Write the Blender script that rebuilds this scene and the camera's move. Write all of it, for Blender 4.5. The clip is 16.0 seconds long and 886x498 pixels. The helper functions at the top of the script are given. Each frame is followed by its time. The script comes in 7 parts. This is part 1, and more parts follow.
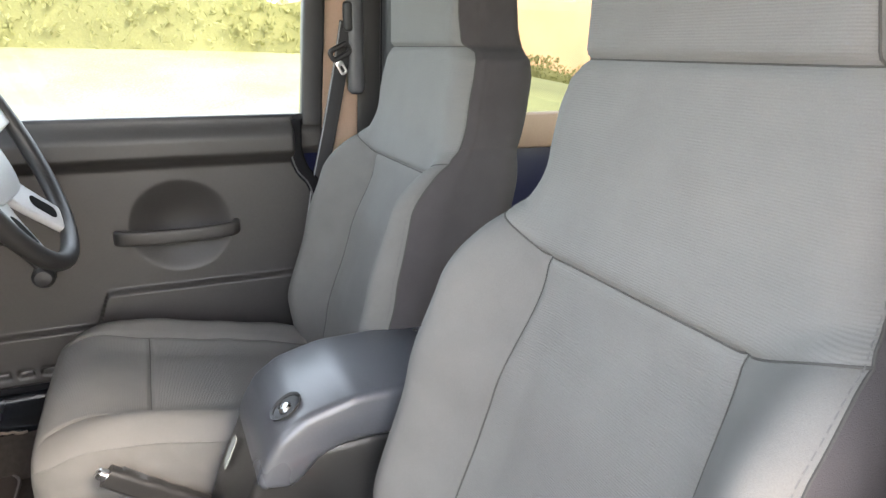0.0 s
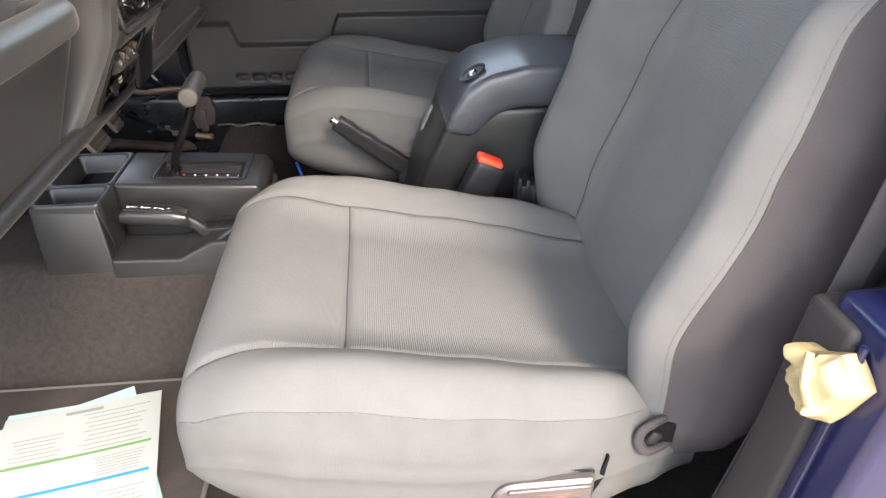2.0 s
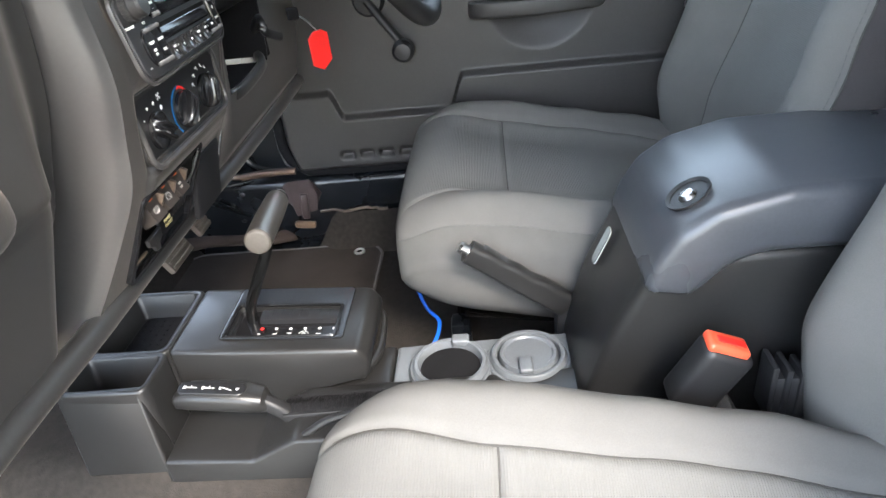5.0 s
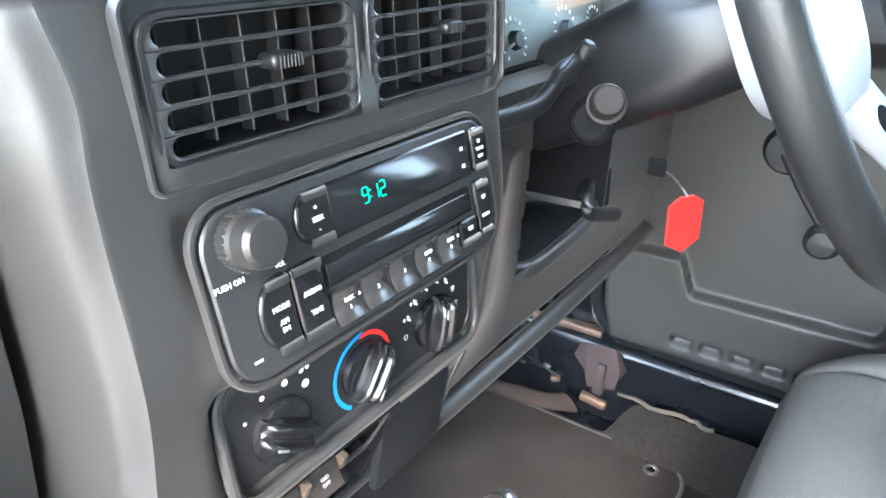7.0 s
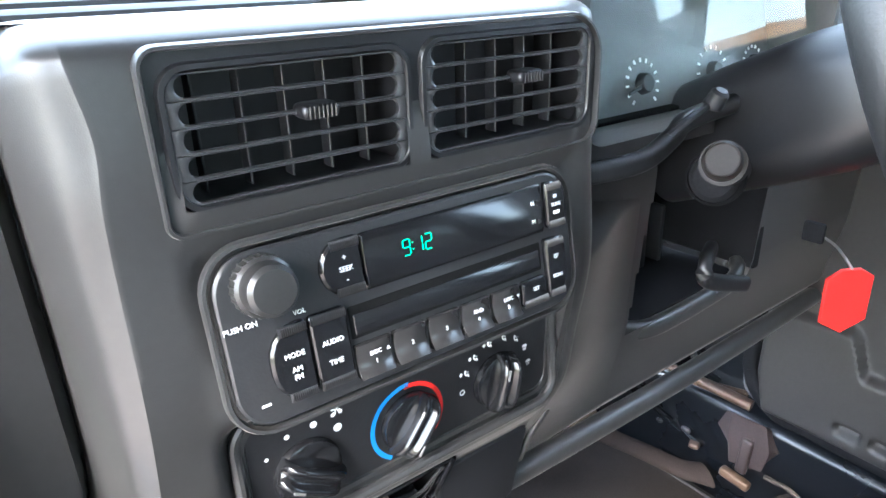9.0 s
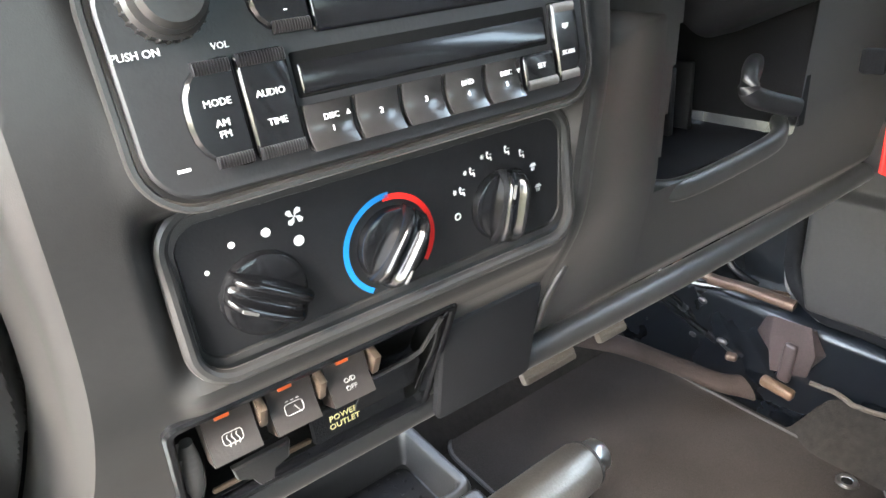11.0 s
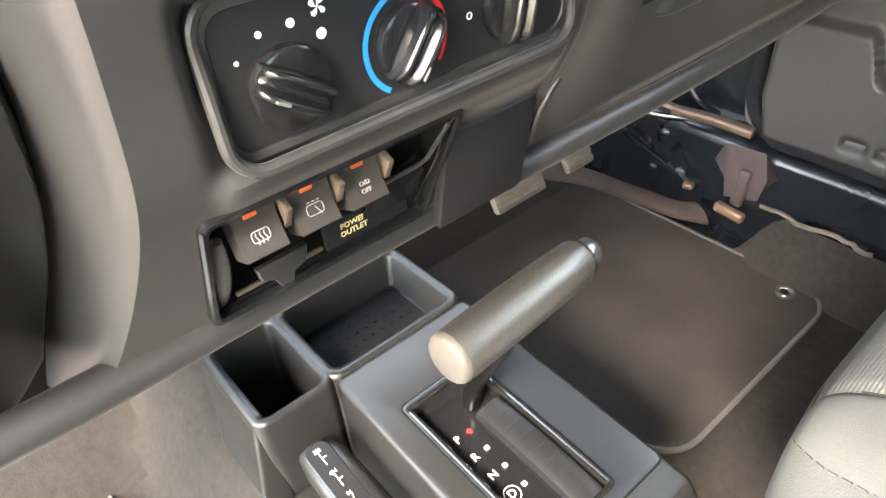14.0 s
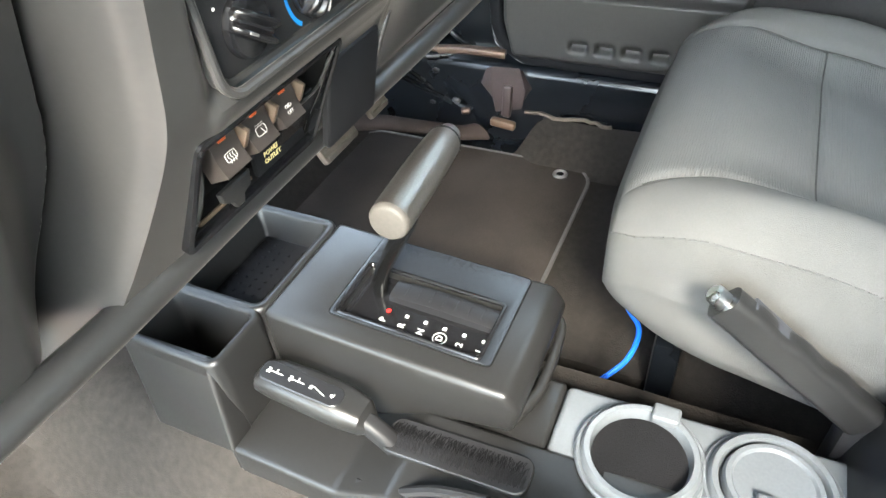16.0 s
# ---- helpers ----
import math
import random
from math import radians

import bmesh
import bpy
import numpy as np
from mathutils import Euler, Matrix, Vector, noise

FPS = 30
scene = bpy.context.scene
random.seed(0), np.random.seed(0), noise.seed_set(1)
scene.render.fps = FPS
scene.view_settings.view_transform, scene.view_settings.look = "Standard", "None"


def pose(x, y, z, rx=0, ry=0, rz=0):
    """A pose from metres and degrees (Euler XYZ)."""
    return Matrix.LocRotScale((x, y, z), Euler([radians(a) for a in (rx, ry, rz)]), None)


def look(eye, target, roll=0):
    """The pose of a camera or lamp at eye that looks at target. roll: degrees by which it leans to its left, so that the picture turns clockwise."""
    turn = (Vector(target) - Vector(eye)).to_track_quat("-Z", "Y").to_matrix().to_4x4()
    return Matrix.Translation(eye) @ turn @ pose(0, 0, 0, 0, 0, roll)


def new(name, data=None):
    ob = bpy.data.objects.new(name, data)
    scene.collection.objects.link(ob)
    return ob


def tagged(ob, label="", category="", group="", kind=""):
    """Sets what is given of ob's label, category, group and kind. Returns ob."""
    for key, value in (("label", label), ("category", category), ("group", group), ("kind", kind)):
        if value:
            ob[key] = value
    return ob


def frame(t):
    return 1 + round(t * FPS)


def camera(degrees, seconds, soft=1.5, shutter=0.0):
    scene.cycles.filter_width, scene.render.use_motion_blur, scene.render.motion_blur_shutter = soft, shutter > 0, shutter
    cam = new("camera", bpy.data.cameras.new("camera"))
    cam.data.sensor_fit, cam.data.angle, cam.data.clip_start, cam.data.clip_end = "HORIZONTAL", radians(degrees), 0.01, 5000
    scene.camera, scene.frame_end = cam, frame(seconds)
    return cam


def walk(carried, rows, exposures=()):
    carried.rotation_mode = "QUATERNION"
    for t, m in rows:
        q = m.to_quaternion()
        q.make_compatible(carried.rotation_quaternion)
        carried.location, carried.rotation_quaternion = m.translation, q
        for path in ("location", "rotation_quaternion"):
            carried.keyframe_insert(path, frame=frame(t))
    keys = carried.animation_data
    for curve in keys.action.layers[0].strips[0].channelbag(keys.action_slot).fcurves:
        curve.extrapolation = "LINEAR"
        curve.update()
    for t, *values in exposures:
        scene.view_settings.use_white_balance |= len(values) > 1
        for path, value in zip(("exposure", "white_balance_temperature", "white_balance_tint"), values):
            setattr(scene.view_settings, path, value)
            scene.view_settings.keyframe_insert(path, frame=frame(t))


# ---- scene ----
cam = camera(68.2, 16.0)
PATH = [
    (0, (-0.77, -0.351, 0.856), (0.976, -1.134, 0.274), 0.7),
    (0.5, (-0.907, -0.36, 0.842), (0.872, -1.046, 0.237), 0.9),
    (1, (-0.97, -0.343, 0.811), (0.829, -0.877, 0.12), 0.4),
    (1.5, (-0.99, -0.333, 0.766), (0.777, -0.726, -0.084), 0.3),
    (2, (-1.012, -0.319, 0.734), (0.674, -0.503, -0.326), 0.3),
    (2.5, (-1.023, -0.302, 0.705), (0.562, -0.328, -0.515), -0.8),
    (3, (-1.011, -0.304, 0.709), (0.579, -0.357, -0.503), -0.8),
    (3.5, (-0.952, -0.302, 0.73), (0.705, -0.296, -0.389), -2.8),
    (3.7, (-0.914, -0.304, 0.735), (0.763, -0.277, -0.356), -4.2),
    (5.8, (-0.395, -0.268, 0.718), (1.318, 0.146, -0.227), -7.4),
    (6, (-0.347, -0.26, 0.727), (1.326, 0.298, -0.216), -7.4),
    (6.5, (-0.251, -0.226, 0.734), (1.317, 0.609, -0.184), -3.6),
    (7, (-0.192, -0.202, 0.749), (1.256, 0.892, -0.092), -1.5),
    (7.5, (-0.171, -0.202, 0.771), (1.145, 1.1, 0.014), -0.8),
    (8, (-0.153, -0.213, 0.782), (1.017, 1.224, 0.03), -2.1),
    (8.5, (-0.138, -0.226, 0.771), (0.967, 1.258, 0.01), -1.7),
    (9, (-0.132, -0.23, 0.757), (0.953, 1.262, -0.015), -1.9),
    (9.5, (-0.126, -0.229, 0.736), (0.957, 1.225, -0.109), -2.2),
    (9.7, (-0.122, -0.228, 0.723), (0.937, 1.241, -0.126), -3.0),
    (11.8, (-0.101, -0.204, 0.644), (0.902, 1.298, -0.215), -5.8),
    (12, (-0.1, -0.203, 0.644), (0.899, 1.296, -0.226), -5.7),
    (12.5, (-0.103, -0.205, 0.639), (0.863, 1.243, -0.347), -5.8),
    (13, (-0.11, -0.204, 0.639), (0.857, 1.199, -0.408), -5.3),
    (13.5, (-0.119, -0.21, 0.638), (0.867, 1.106, -0.5), -4.7),
    (14, (-0.145, -0.212, 0.645), (0.809, 1.029, -0.601), -4.9),
    (14.5, (-0.167, -0.215, 0.647), (0.822, 0.951, -0.641), -4.6),
    (15, (-0.206, -0.227, 0.65), (0.918, 0.775, -0.667), -2.3),
    (15.5, (-0.25, -0.227, 0.661), (0.983, 0.626, -0.663), -3.7),
    (16, (-0.296, -0.224, 0.669), (1.035, 0.474, -0.651), -5.2),
]
walk(cam, [(t, look(eye, target, roll)) for t, eye, target, roll in PATH],
     exposures=[(0, 4.2, 7000, 12), (1.0, 3.9, 6900, 11), (1.6, 3.8, 6800, 11), (2.5, 3.05, 6450, 9), (3.7, 3.2, 6450, 8), (6, 4.9, 5900, 6), (7, 5.4, 5800, 5), (8.5, 4.95, 5850, 7), (9.7, 5.05, 5600, 6), (12, 5.2, 6800, 6), (14.2, 5.15, 6800, 5), (15, 5.0, 6450, 3), (16, 4.8, 6250, 1)])

# ---------------------------------------------------------------- light
world = bpy.data.worlds.new("sky")
scene.world = world
world.use_nodes = True
wn = world.node_tree.nodes
sky = wn.new("ShaderNodeTexSky")
sky.sky_type, sky.sun_disc = "NISHITA", False
SUN = Vector((-0.73, -0.34, 0.76)).normalized()
sky.sun_elevation = math.asin(SUN.z)
sky.sun_rotation = math.atan2(SUN.x, SUN.y)
sky.dust_density, sky.air_density, sky.ozone_density = 2.0, 1.0, 0.4
veil = wn.new("ShaderNodeMix")          # a veil of thin high cloud pales the blue all round
veil.data_type = "RGBA"
veil.inputs[0].default_value = 0.55
veil.inputs[7].default_value = (3.3, 3.45, 3.7, 1)
world.node_tree.links.new(sky.outputs[0], veil.inputs[6])
world.node_tree.links.new(veil.outputs[2], wn["Background"].inputs[0])
wn["Background"].inputs[1].default_value = 0.15
sun = new("sun", bpy.data.lights.new("sun", "SUN"))
sun.data.energy, sun.data.angle, sun.data.color = 0.75, radians(16), (1.0, 0.88, 0.77)
sun.matrix_world = look((-8, -7, 8), Vector((-8, -7, 8)) - SUN)


# ---------------------------------------------------------------- materials
def mat(name, base, rough=0.5, metal=0.0, vary=0.15, size=60.0, grain=0.0, grain_size=900.0, coat=0.0, spec=0.5,
        emit=None, ribs=None, rib_size=430.0, stain=0.0):
    """A node material: colour varied at two scales, roughness variation and fine relief."""
    m = bpy.data.materials.new(name)
    m.use_nodes = True
    n, l = m.node_tree.nodes, m.node_tree.links
    b = n["Principled BSDF"]
    b.inputs["Metallic"].default_value = metal
    b.inputs["Specular IOR Level"].default_value = spec
    b.inputs["Coat Weight"].default_value = coat
    tc = n.new("ShaderNodeTexCoord")
    big = n.new("ShaderNodeTexNoise")
    big.inputs["Scale"].default_value, big.inputs["Detail"].default_value = size * 0.12, 4
    fine = n.new("ShaderNodeTexNoise")
    fine.inputs["Scale"].default_value, fine.inputs["Detail"].default_value = size * 6, 3
    l.new(tc.outputs["Object"], big.inputs["Vector"])
    l.new(tc.outputs["Object"], fine.inputs["Vector"])
    mix = n.new("ShaderNodeMix")
    mix.data_type = "FLOAT"
    mix.inputs[0].default_value = 0.5
    l.new(big.outputs["Fac"], mix.inputs[2])
    l.new(fine.outputs["Fac"], mix.inputs[3])
    ramp = n.new("ShaderNodeMapRange")
    ramp.inputs[1].default_value, ramp.inputs[2].default_value = 0.3, 0.7
    ramp.inputs[3].default_value, ramp.inputs[4].default_value = 1 - vary, 1 + vary
    l.new(mix.outputs[0], ramp.inputs[0])
    col = n.new("ShaderNodeMix")
    col.data_type, col.blend_type = "RGBA", "MULTIPLY"
    col.inputs[0].default_value = 1.0
    col.inputs[6].default_value = (*base, 1)
    l.new(ramp.outputs[0], col.inputs[7])
    out = col.outputs[2]
    if stain:
        st = n.new("ShaderNodeTexNoise")
        st.inputs["Scale"].default_value, st.inputs["Detail"].default_value = 9, 8
        l.new(tc.outputs["Object"], st.inputs["Vector"])
        cr = n.new("ShaderNodeMapRange")
        cr.inputs[1].default_value, cr.inputs[2].default_value = 0.5, 0.75
        cr.inputs[3].default_value, cr.inputs[4].default_value = 0.0, stain
        l.new(st.outputs["Fac"], cr.inputs[0])
        dust = n.new("ShaderNodeMix")
        dust.data_type = "RGBA"
        dust.inputs[7].default_value = (0.16, 0.13, 0.10, 1)
        l.new(cr.outputs[0], dust.inputs[0])
        l.new(out, dust.inputs[6])
        out = dust.outputs[2]
    l.new(out, b.inputs["Base Color"])
    rr = n.new("ShaderNodeMapRange")
    rr.inputs[3].default_value, rr.inputs[4].default_value = max(0.02, rough - 0.07), min(1, rough + 0.07)
    l.new(big.outputs["Fac"], rr.inputs[0])
    l.new(rr.outputs[0], b.inputs["Roughness"])
    last = None
    if grain:
        g = n.new("ShaderNodeTexNoise")
        g.inputs["Scale"].default_value, g.inputs["Detail"].default_value = grain_size, 2
        l.new(tc.outputs["Object"], g.inputs["Vector"])
        bp = n.new("ShaderNodeBump")
        bp.inputs["Strength"].default_value, bp.inputs["Distance"].default_value = grain, 0.0006
        l.new(g.outputs["Fac"], bp.inputs["Height"])
        last = bp
    if ribs:
        w = n.new("ShaderNodeTexWave")
        w.bands_direction = ribs
        w.inputs["Scale"].default_value, w.inputs["Distortion"].default_value = rib_size / 6.283 * 2, 1.2
        w.inputs["Detail"].default_value, w.inputs["Detail Scale"].default_value = 2, 0.4
        l.new(tc.outputs["Object"], w.inputs["Vector"])
        bp2 = n.new("ShaderNodeBump")
        bp2.inputs["Strength"].default_value, bp2.inputs["Distance"].default_value = 0.38, 0.0007
        l.new(w.outputs["Fac"], bp2.inputs["Height"])
        if last:
            l.new(last.outputs[0], bp2.inputs["Normal"])
        last = bp2
    if last:
        l.new(last.outputs[0], b.inputs["Normal"])
    if emit:
        b.inputs["Emission Color"].default_value = (*emit[:3], 1)
        b.inputs["Emission Strength"].default_value = emit[3]
    return m


FABRIC = mat("grey_seat_fabric", (0.108, 0.105, 0.100), 0.9, vary=0.12, size=160, grain=0.55, grain_size=1500, spec=0.25)
RIB_Y = mat("ribbed_cushion_fabric", (0.122, 0.120, 0.114), 0.88, vary=0.10, size=160, grain=0.4, grain_size=1500, ribs="Y", spec=0.25)
RIB_Z = mat("ribbed_back_fabric", (0.124, 0.121, 0.115), 0.88, vary=0.10, size=160, grain=0.4, grain_size=1500, ribs="Z", spec=0.25)
SIDE = mat("side_knit_fabric", (0.094, 0.092, 0.087), 0.92, vary=0.15, size=220, grain=0.8, grain_size=1100, spec=0.2)
DARKSIDE = mat("dark_charcoal_knit", (0.046, 0.0415, 0.0425), 0.92, vary=0.18, size=220, grain=0.8, grain_size=1100, spec=0.2)
THREAD = mat("seam_thread", (0.085, 0.083, 0.08), 0.8)
RAIL = mat("brown_black_gloss_steel", (0.012, 0.0105, 0.009), 0.16, vary=0.3, size=60, coat=0.4)
SEAM = mat("dark_seam_cord", (0.055, 0.053, 0.050), 0.9, spec=0.1)
DASH = mat("charcoal_dash_plastic", (0.030, 0.0295, 0.029), 0.36, vary=0.12, size=40, grain=0.10, grain_size=1800, spec=0.5)
for node in DASH.node_tree.nodes:
    if node.type == "BSDF_PRINCIPLED":          # warm sheen added to brighten flank and passenger panel at grazing angles
        node.inputs["Sheen Weight"].default_value, node.inputs["Sheen Roughness"].default_value = 0.13, 0.32
        node.inputs["Sheen Tint"].default_value = (1.0, 0.87, 0.76, 1)
CONSOLE = mat("grey_console_plastic", (0.0162, 0.0160, 0.0158), 0.32, vary=0.15, size=50, grain=0.22, grain_size=1200, spec=0.45)
LID = mat("dark_lid_plastic", (0.052, 0.055, 0.062), 0.30, vary=0.12, size=50, grain=0.15, grain_size=1200)
DOORP = mat("charcoal_door_plastic", (0.027, 0.0250, 0.0235), 0.50, vary=0.15, size=40, grain=0.3, grain_size=900)
LOUVRE = mat("satin_louvre_plastic", (0.038, 0.038, 0.039), 0.30, vary=0.12)
BLACK = mat("matt_black_plastic", (0.012, 0.012, 0.013), 0.5, vary=0.2, size=60, grain=0.2)
GLOSS = mat("gloss_black_plastic", (0.009, 0.009, 0.010), 0.16, vary=0.2, size=60)
SATIN = mat("satin_black_panel", (0.011, 0.011, 0.012), 0.38, vary=0.2, size=60, grain=0.15)
# Black that stands in for shade inside gaps, slots and openings.
VOID = mat("cavity_shade_black", (0.008, 0.008, 0.008), 0.9, spec=0.05)
STEEL = mat("bright_steel", (0.62, 0.62, 0.62), 0.28, metal=1.0, vary=0.1)
SILVER = mat("silver_knob_metal", (0.32, 0.30, 0.275), 0.34, metal=0.95, vary=0.12, size=120, grain=0.35, grain_size=700)
CARPET = mat("dark_carpet", (0.025, 0.0222, 0.0198), 0.95, vary=0.38, size=900, grain=1.0, grain_size=420, spec=0.1, stain=0.015)
MATT = mat("floor_mat_pile", (0.034, 0.029, 0.026), 0.95, vary=0.3, size=90, grain=1.0, grain_size=500, spec=0.1, stain=0.10)
# Body blue darkened to stand in for footwell and under-seat shade.
FOOT = mat("shade_darkened_blue_paint", (0.0045, 0.0058, 0.0080), 0.28, vary=0.3, size=50, coat=0.3)
BLUE = mat("dark_blue_paint", (0.007, 0.009, 0.040), 0.32, vary=0.2, coat=0.35)
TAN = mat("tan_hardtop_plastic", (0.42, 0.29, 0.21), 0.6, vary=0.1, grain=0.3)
# Passenger-side pillars: tan darkened in the colour to stand in for shade.
DIM_TAN = mat("shade_tinted_pillar_plastic", (0.080, 0.053, 0.041), 0.6, vary=0.15, grain=0.3)
# Pale blue-grey paints the sky's reflection into the console plastic.
LEDGE = mat("sky_tinted_cup_plastic", (0.125, 0.137, 0.150), 0.38, vary=0.12, size=60, grain=0.2)
# Near-black matt; on recess walls and wells it also carries their shade.
DEEPBLACK = mat("near_black_matt", (0.009, 0.009, 0.010), 0.95, vary=0.4, size=120, grain=0.6, spec=0.12)
WEB = mat("black_webbing", (0.026, 0.0255, 0.026), 0.75, vary=0.15, size=200, grain=0.6, grain_size=1500, ribs="Z", rib_size=900)
RED = mat("red_plastic_tag", (0.85, 0.025, 0.02), 0.35, vary=0.06)
ORANGE = mat("orange_red_button", (0.75, 0.09, 0.04), 0.35, vary=0.08)
CREAM = mat("cream_plastic", (0.36, 0.275, 0.14), 0.38, vary=0.12)
PAPER = mat("white_paper", (0.26, 0.272, 0.252), 0.7, vary=0.04)
PAPERB = mat("pale_blue_paper", (0.27, 0.37, 0.39), 0.7, vary=0.04)
INK = mat("grey_print", (0.15, 0.155, 0.15), 0.8)
INKG = mat("green_print", (0.075, 0.17, 0.045), 0.8)
INKB = mat("blue_print", (0.012, 0.15, 0.36), 0.8)
WHITE = mat("white_legend", (0.75, 0.75, 0.73), 0.6, vary=0.05)
GREYLEG = mat("soft_grey_legend", (0.36, 0.35, 0.33), 0.6, vary=0.05)
PALE = mat("worn_pale_print", (0.13, 0.125, 0.12), 0.5, vary=0.1)
GOLD = mat("yellowish_legend", (0.72, 0.60, 0.28), 0.6, vary=0.05)
HOT = mat("red_arc_print", (0.80, 0.02, 0.015), 0.45, vary=0.03)
COLD = mat("blue_arc_print", (0.015, 0.20, 0.55), 0.45, vary=0.03)
GREEN_LED = mat("green_display_digit", (0.0, 0.3, 0.15), 0.5, emit=(0.03, 0.85, 0.38, 0.07))
AMBER_LED = mat("amber_indicator", (0.55, 0.10, 0.02), 0.3, vary=0.05)
BLUECORD = mat("blue_cord", (0.01, 0.13, 0.75), 0.5)
WOODY = mat("brass_bolt", (0.42, 0.30, 0.15), 0.35, metal=0.6)


def glass_mat(name, tint=(0.9, 0.95, 0.93)):
    m = bpy.data.materials.new(name)
    m.use_nodes = True
    n, l = m.node_tree.nodes, m.node_tree.links
    n.remove(n["Principled BSDF"])
    tr, gl, mx, lw = (n.new("ShaderNodeBsdfTransparent"), n.new("ShaderNodeBsdfGlossy"), n.new("ShaderNodeMixShader"), n.new("ShaderNodeLayerWeight"))
    tr.inputs[0].default_value = (*tint, 1)
    gl.inputs["Roughness"].default_value = 0.02
    lw.inputs[0].default_value = 0.5
    pw, ad = n.new("ShaderNodeMath"), n.new("ShaderNodeMath")
    pw.operation, ad.operation = "POWER", "MULTIPLY_ADD"
    pw.inputs[1].default_value = 4.5
    ad.inputs[1].default_value, ad.inputs[2].default_value = 0.92, 0.05
    l.new(lw.outputs["Facing"], pw.inputs[0])
    l.new(pw.outputs[0], ad.inputs[0])
    l.new(ad.outputs[0], mx.inputs[0])
    l.new(tr.outputs[0], mx.inputs[1])
    l.new(gl.outputs[0], mx.inputs[2])
    l.new(mx.outputs[0], n["Material Output"].inputs[0])
    return m


GLASS = glass_mat("clear_window_glass")
TINTED = glass_mat("tinted_hardtop_glass", (0.34, 0.37, 0.34))
MIRROR = mat("mirror_glass", (0.85, 0.86, 0.86), 0.03, metal=1.0, vary=0.01)


# ---------------------------------------------------------------- mesh helpers
def part(name, bm, material, parent=None, label="", smooth=35):
    """Links a bmesh as one mesh object, under a thing or a part where one is given."""
    me = bpy.data.meshes.new(name)
    bm.normal_update()
    for f in bm.faces:
        f.smooth = True
    lim = math.cos(radians(smooth))
    for e in bm.edges:
        if len(e.link_faces) == 2 and e.link_faces[0].normal.dot(e.link_faces[1].normal) < lim:
            e.smooth = False
    bm.to_mesh(me)
    bm.free()
    me.materials.append(material)
    ob = new(name, me)
    if parent:
        ob.parent = parent
    if label:
        ob["label"] = label
    return ob


def thing(name, label, category, at=(0, 0, 0), group="", kind="", turn=0):
    ob = new(name)
    ob.matrix_basis = pose(*at, 0, 0, turn)
    ob.empty_display_size = 0.02
    return tagged(ob, label, category, group, kind)


def B():
    return bmesh.new()


def rbox(bm, c, s, r=0.004, seg=2, m=None):
    """A box with rounded edges, centre c and size s, set by the pose m."""
    g = bmesh.ops.create_cube(bm, size=1.0)
    vs = g["verts"]
    for v in vs:
        v.co = Vector((v.co.x * s[0], v.co.y * s[1], v.co.z * s[2]))
    if r > 0:
        es = list({e for v in vs for e in v.link_edges})
        o = bmesh.ops.bevel(bm, geom=es, offset=min(r, 0.49 * min(s)), segments=seg, affect="EDGES", profile=0.5)
        vs = list({v for f in o["faces"] for v in f.verts} | {v for v in vs if v.is_valid})
    for v in vs:
        v.co = v.co + Vector(c)
        if m is not None:
            v.co = m @ v.co
    return vs


def rings(bm, rows, close=True, cap=True):
    """Skins a row of rings of equal count."""
    vr = [[bm.verts.new(p) for p in row] for row in rows]
    n = len(vr[0])
    for a, b in zip(vr, vr[1:]):
        for i in range(n if close else n - 1):
            j = (i + 1) % n
            bm.faces.new((a[i], a[j], b[j], b[i]))
    if cap and close:
        bm.faces.new(vr[0][::-1])
        bm.faces.new(vr[-1])
    return vr


def fix(bm):
    bmesh.ops.recalc_face_normals(bm, faces=bm.faces[:])
    return bm


def circle(r, n=24, a0=0.0):
    return [(r * math.cos(a0 + 2 * math.pi * i / n), r * math.sin(a0 + 2 * math.pi * i / n)) for i in range(n)]


def rrect(w, h, r, n=6):
    """An outline with rounded corners, centred, anticlockwise; r may be four radii (from the right top)."""
    rs = r if isinstance(r, (tuple, list)) else (r,) * 4
    out = []
    for k, (sx, sy) in enumerate(((1, 1), (-1, 1), (-1, -1), (1, -1))):
        q = max(rs[k], 1e-5)
        cx, cy = sx * (w / 2 - q), sy * (h / 2 - q)
        for i in range(n + 1):
            a = math.pi / 2 * (k + i / n)
            out.append((cx + q * math.cos(a), cy + q * math.sin(a)))
    return out


def slab(bm, outline, d, m, chamfer=0.0):
    """Extrudes a flat outline (x, y) by d along z, its far rim chamfered, set by the pose m."""
    cx = sum(p[0] for p in outline) / len(outline)
    cy = sum(p[1] for p in outline) / len(outline)
    xs, ys = [p[0] for p in outline], [p[1] for p in outline]
    w, h = max(xs) - min(xs), max(ys) - min(ys)
    rows = [[m @ Vector((x, y, 0)) for x, y in outline], [m @ Vector((x, y, d - chamfer)) for x, y in outline]]
    if chamfer:
        for f in (0.3, 1.0):
            kx, ky = 1 - 2 * chamfer * f / w, 1 - 2 * chamfer * f / h
            rows.append([m @ Vector((cx + (x - cx) * kx, cy + (y - cy) * ky, d - chamfer * (1 - (f if f < 1 else 1)) * 0.9)) for x, y in outline])
    rings(bm, rows)


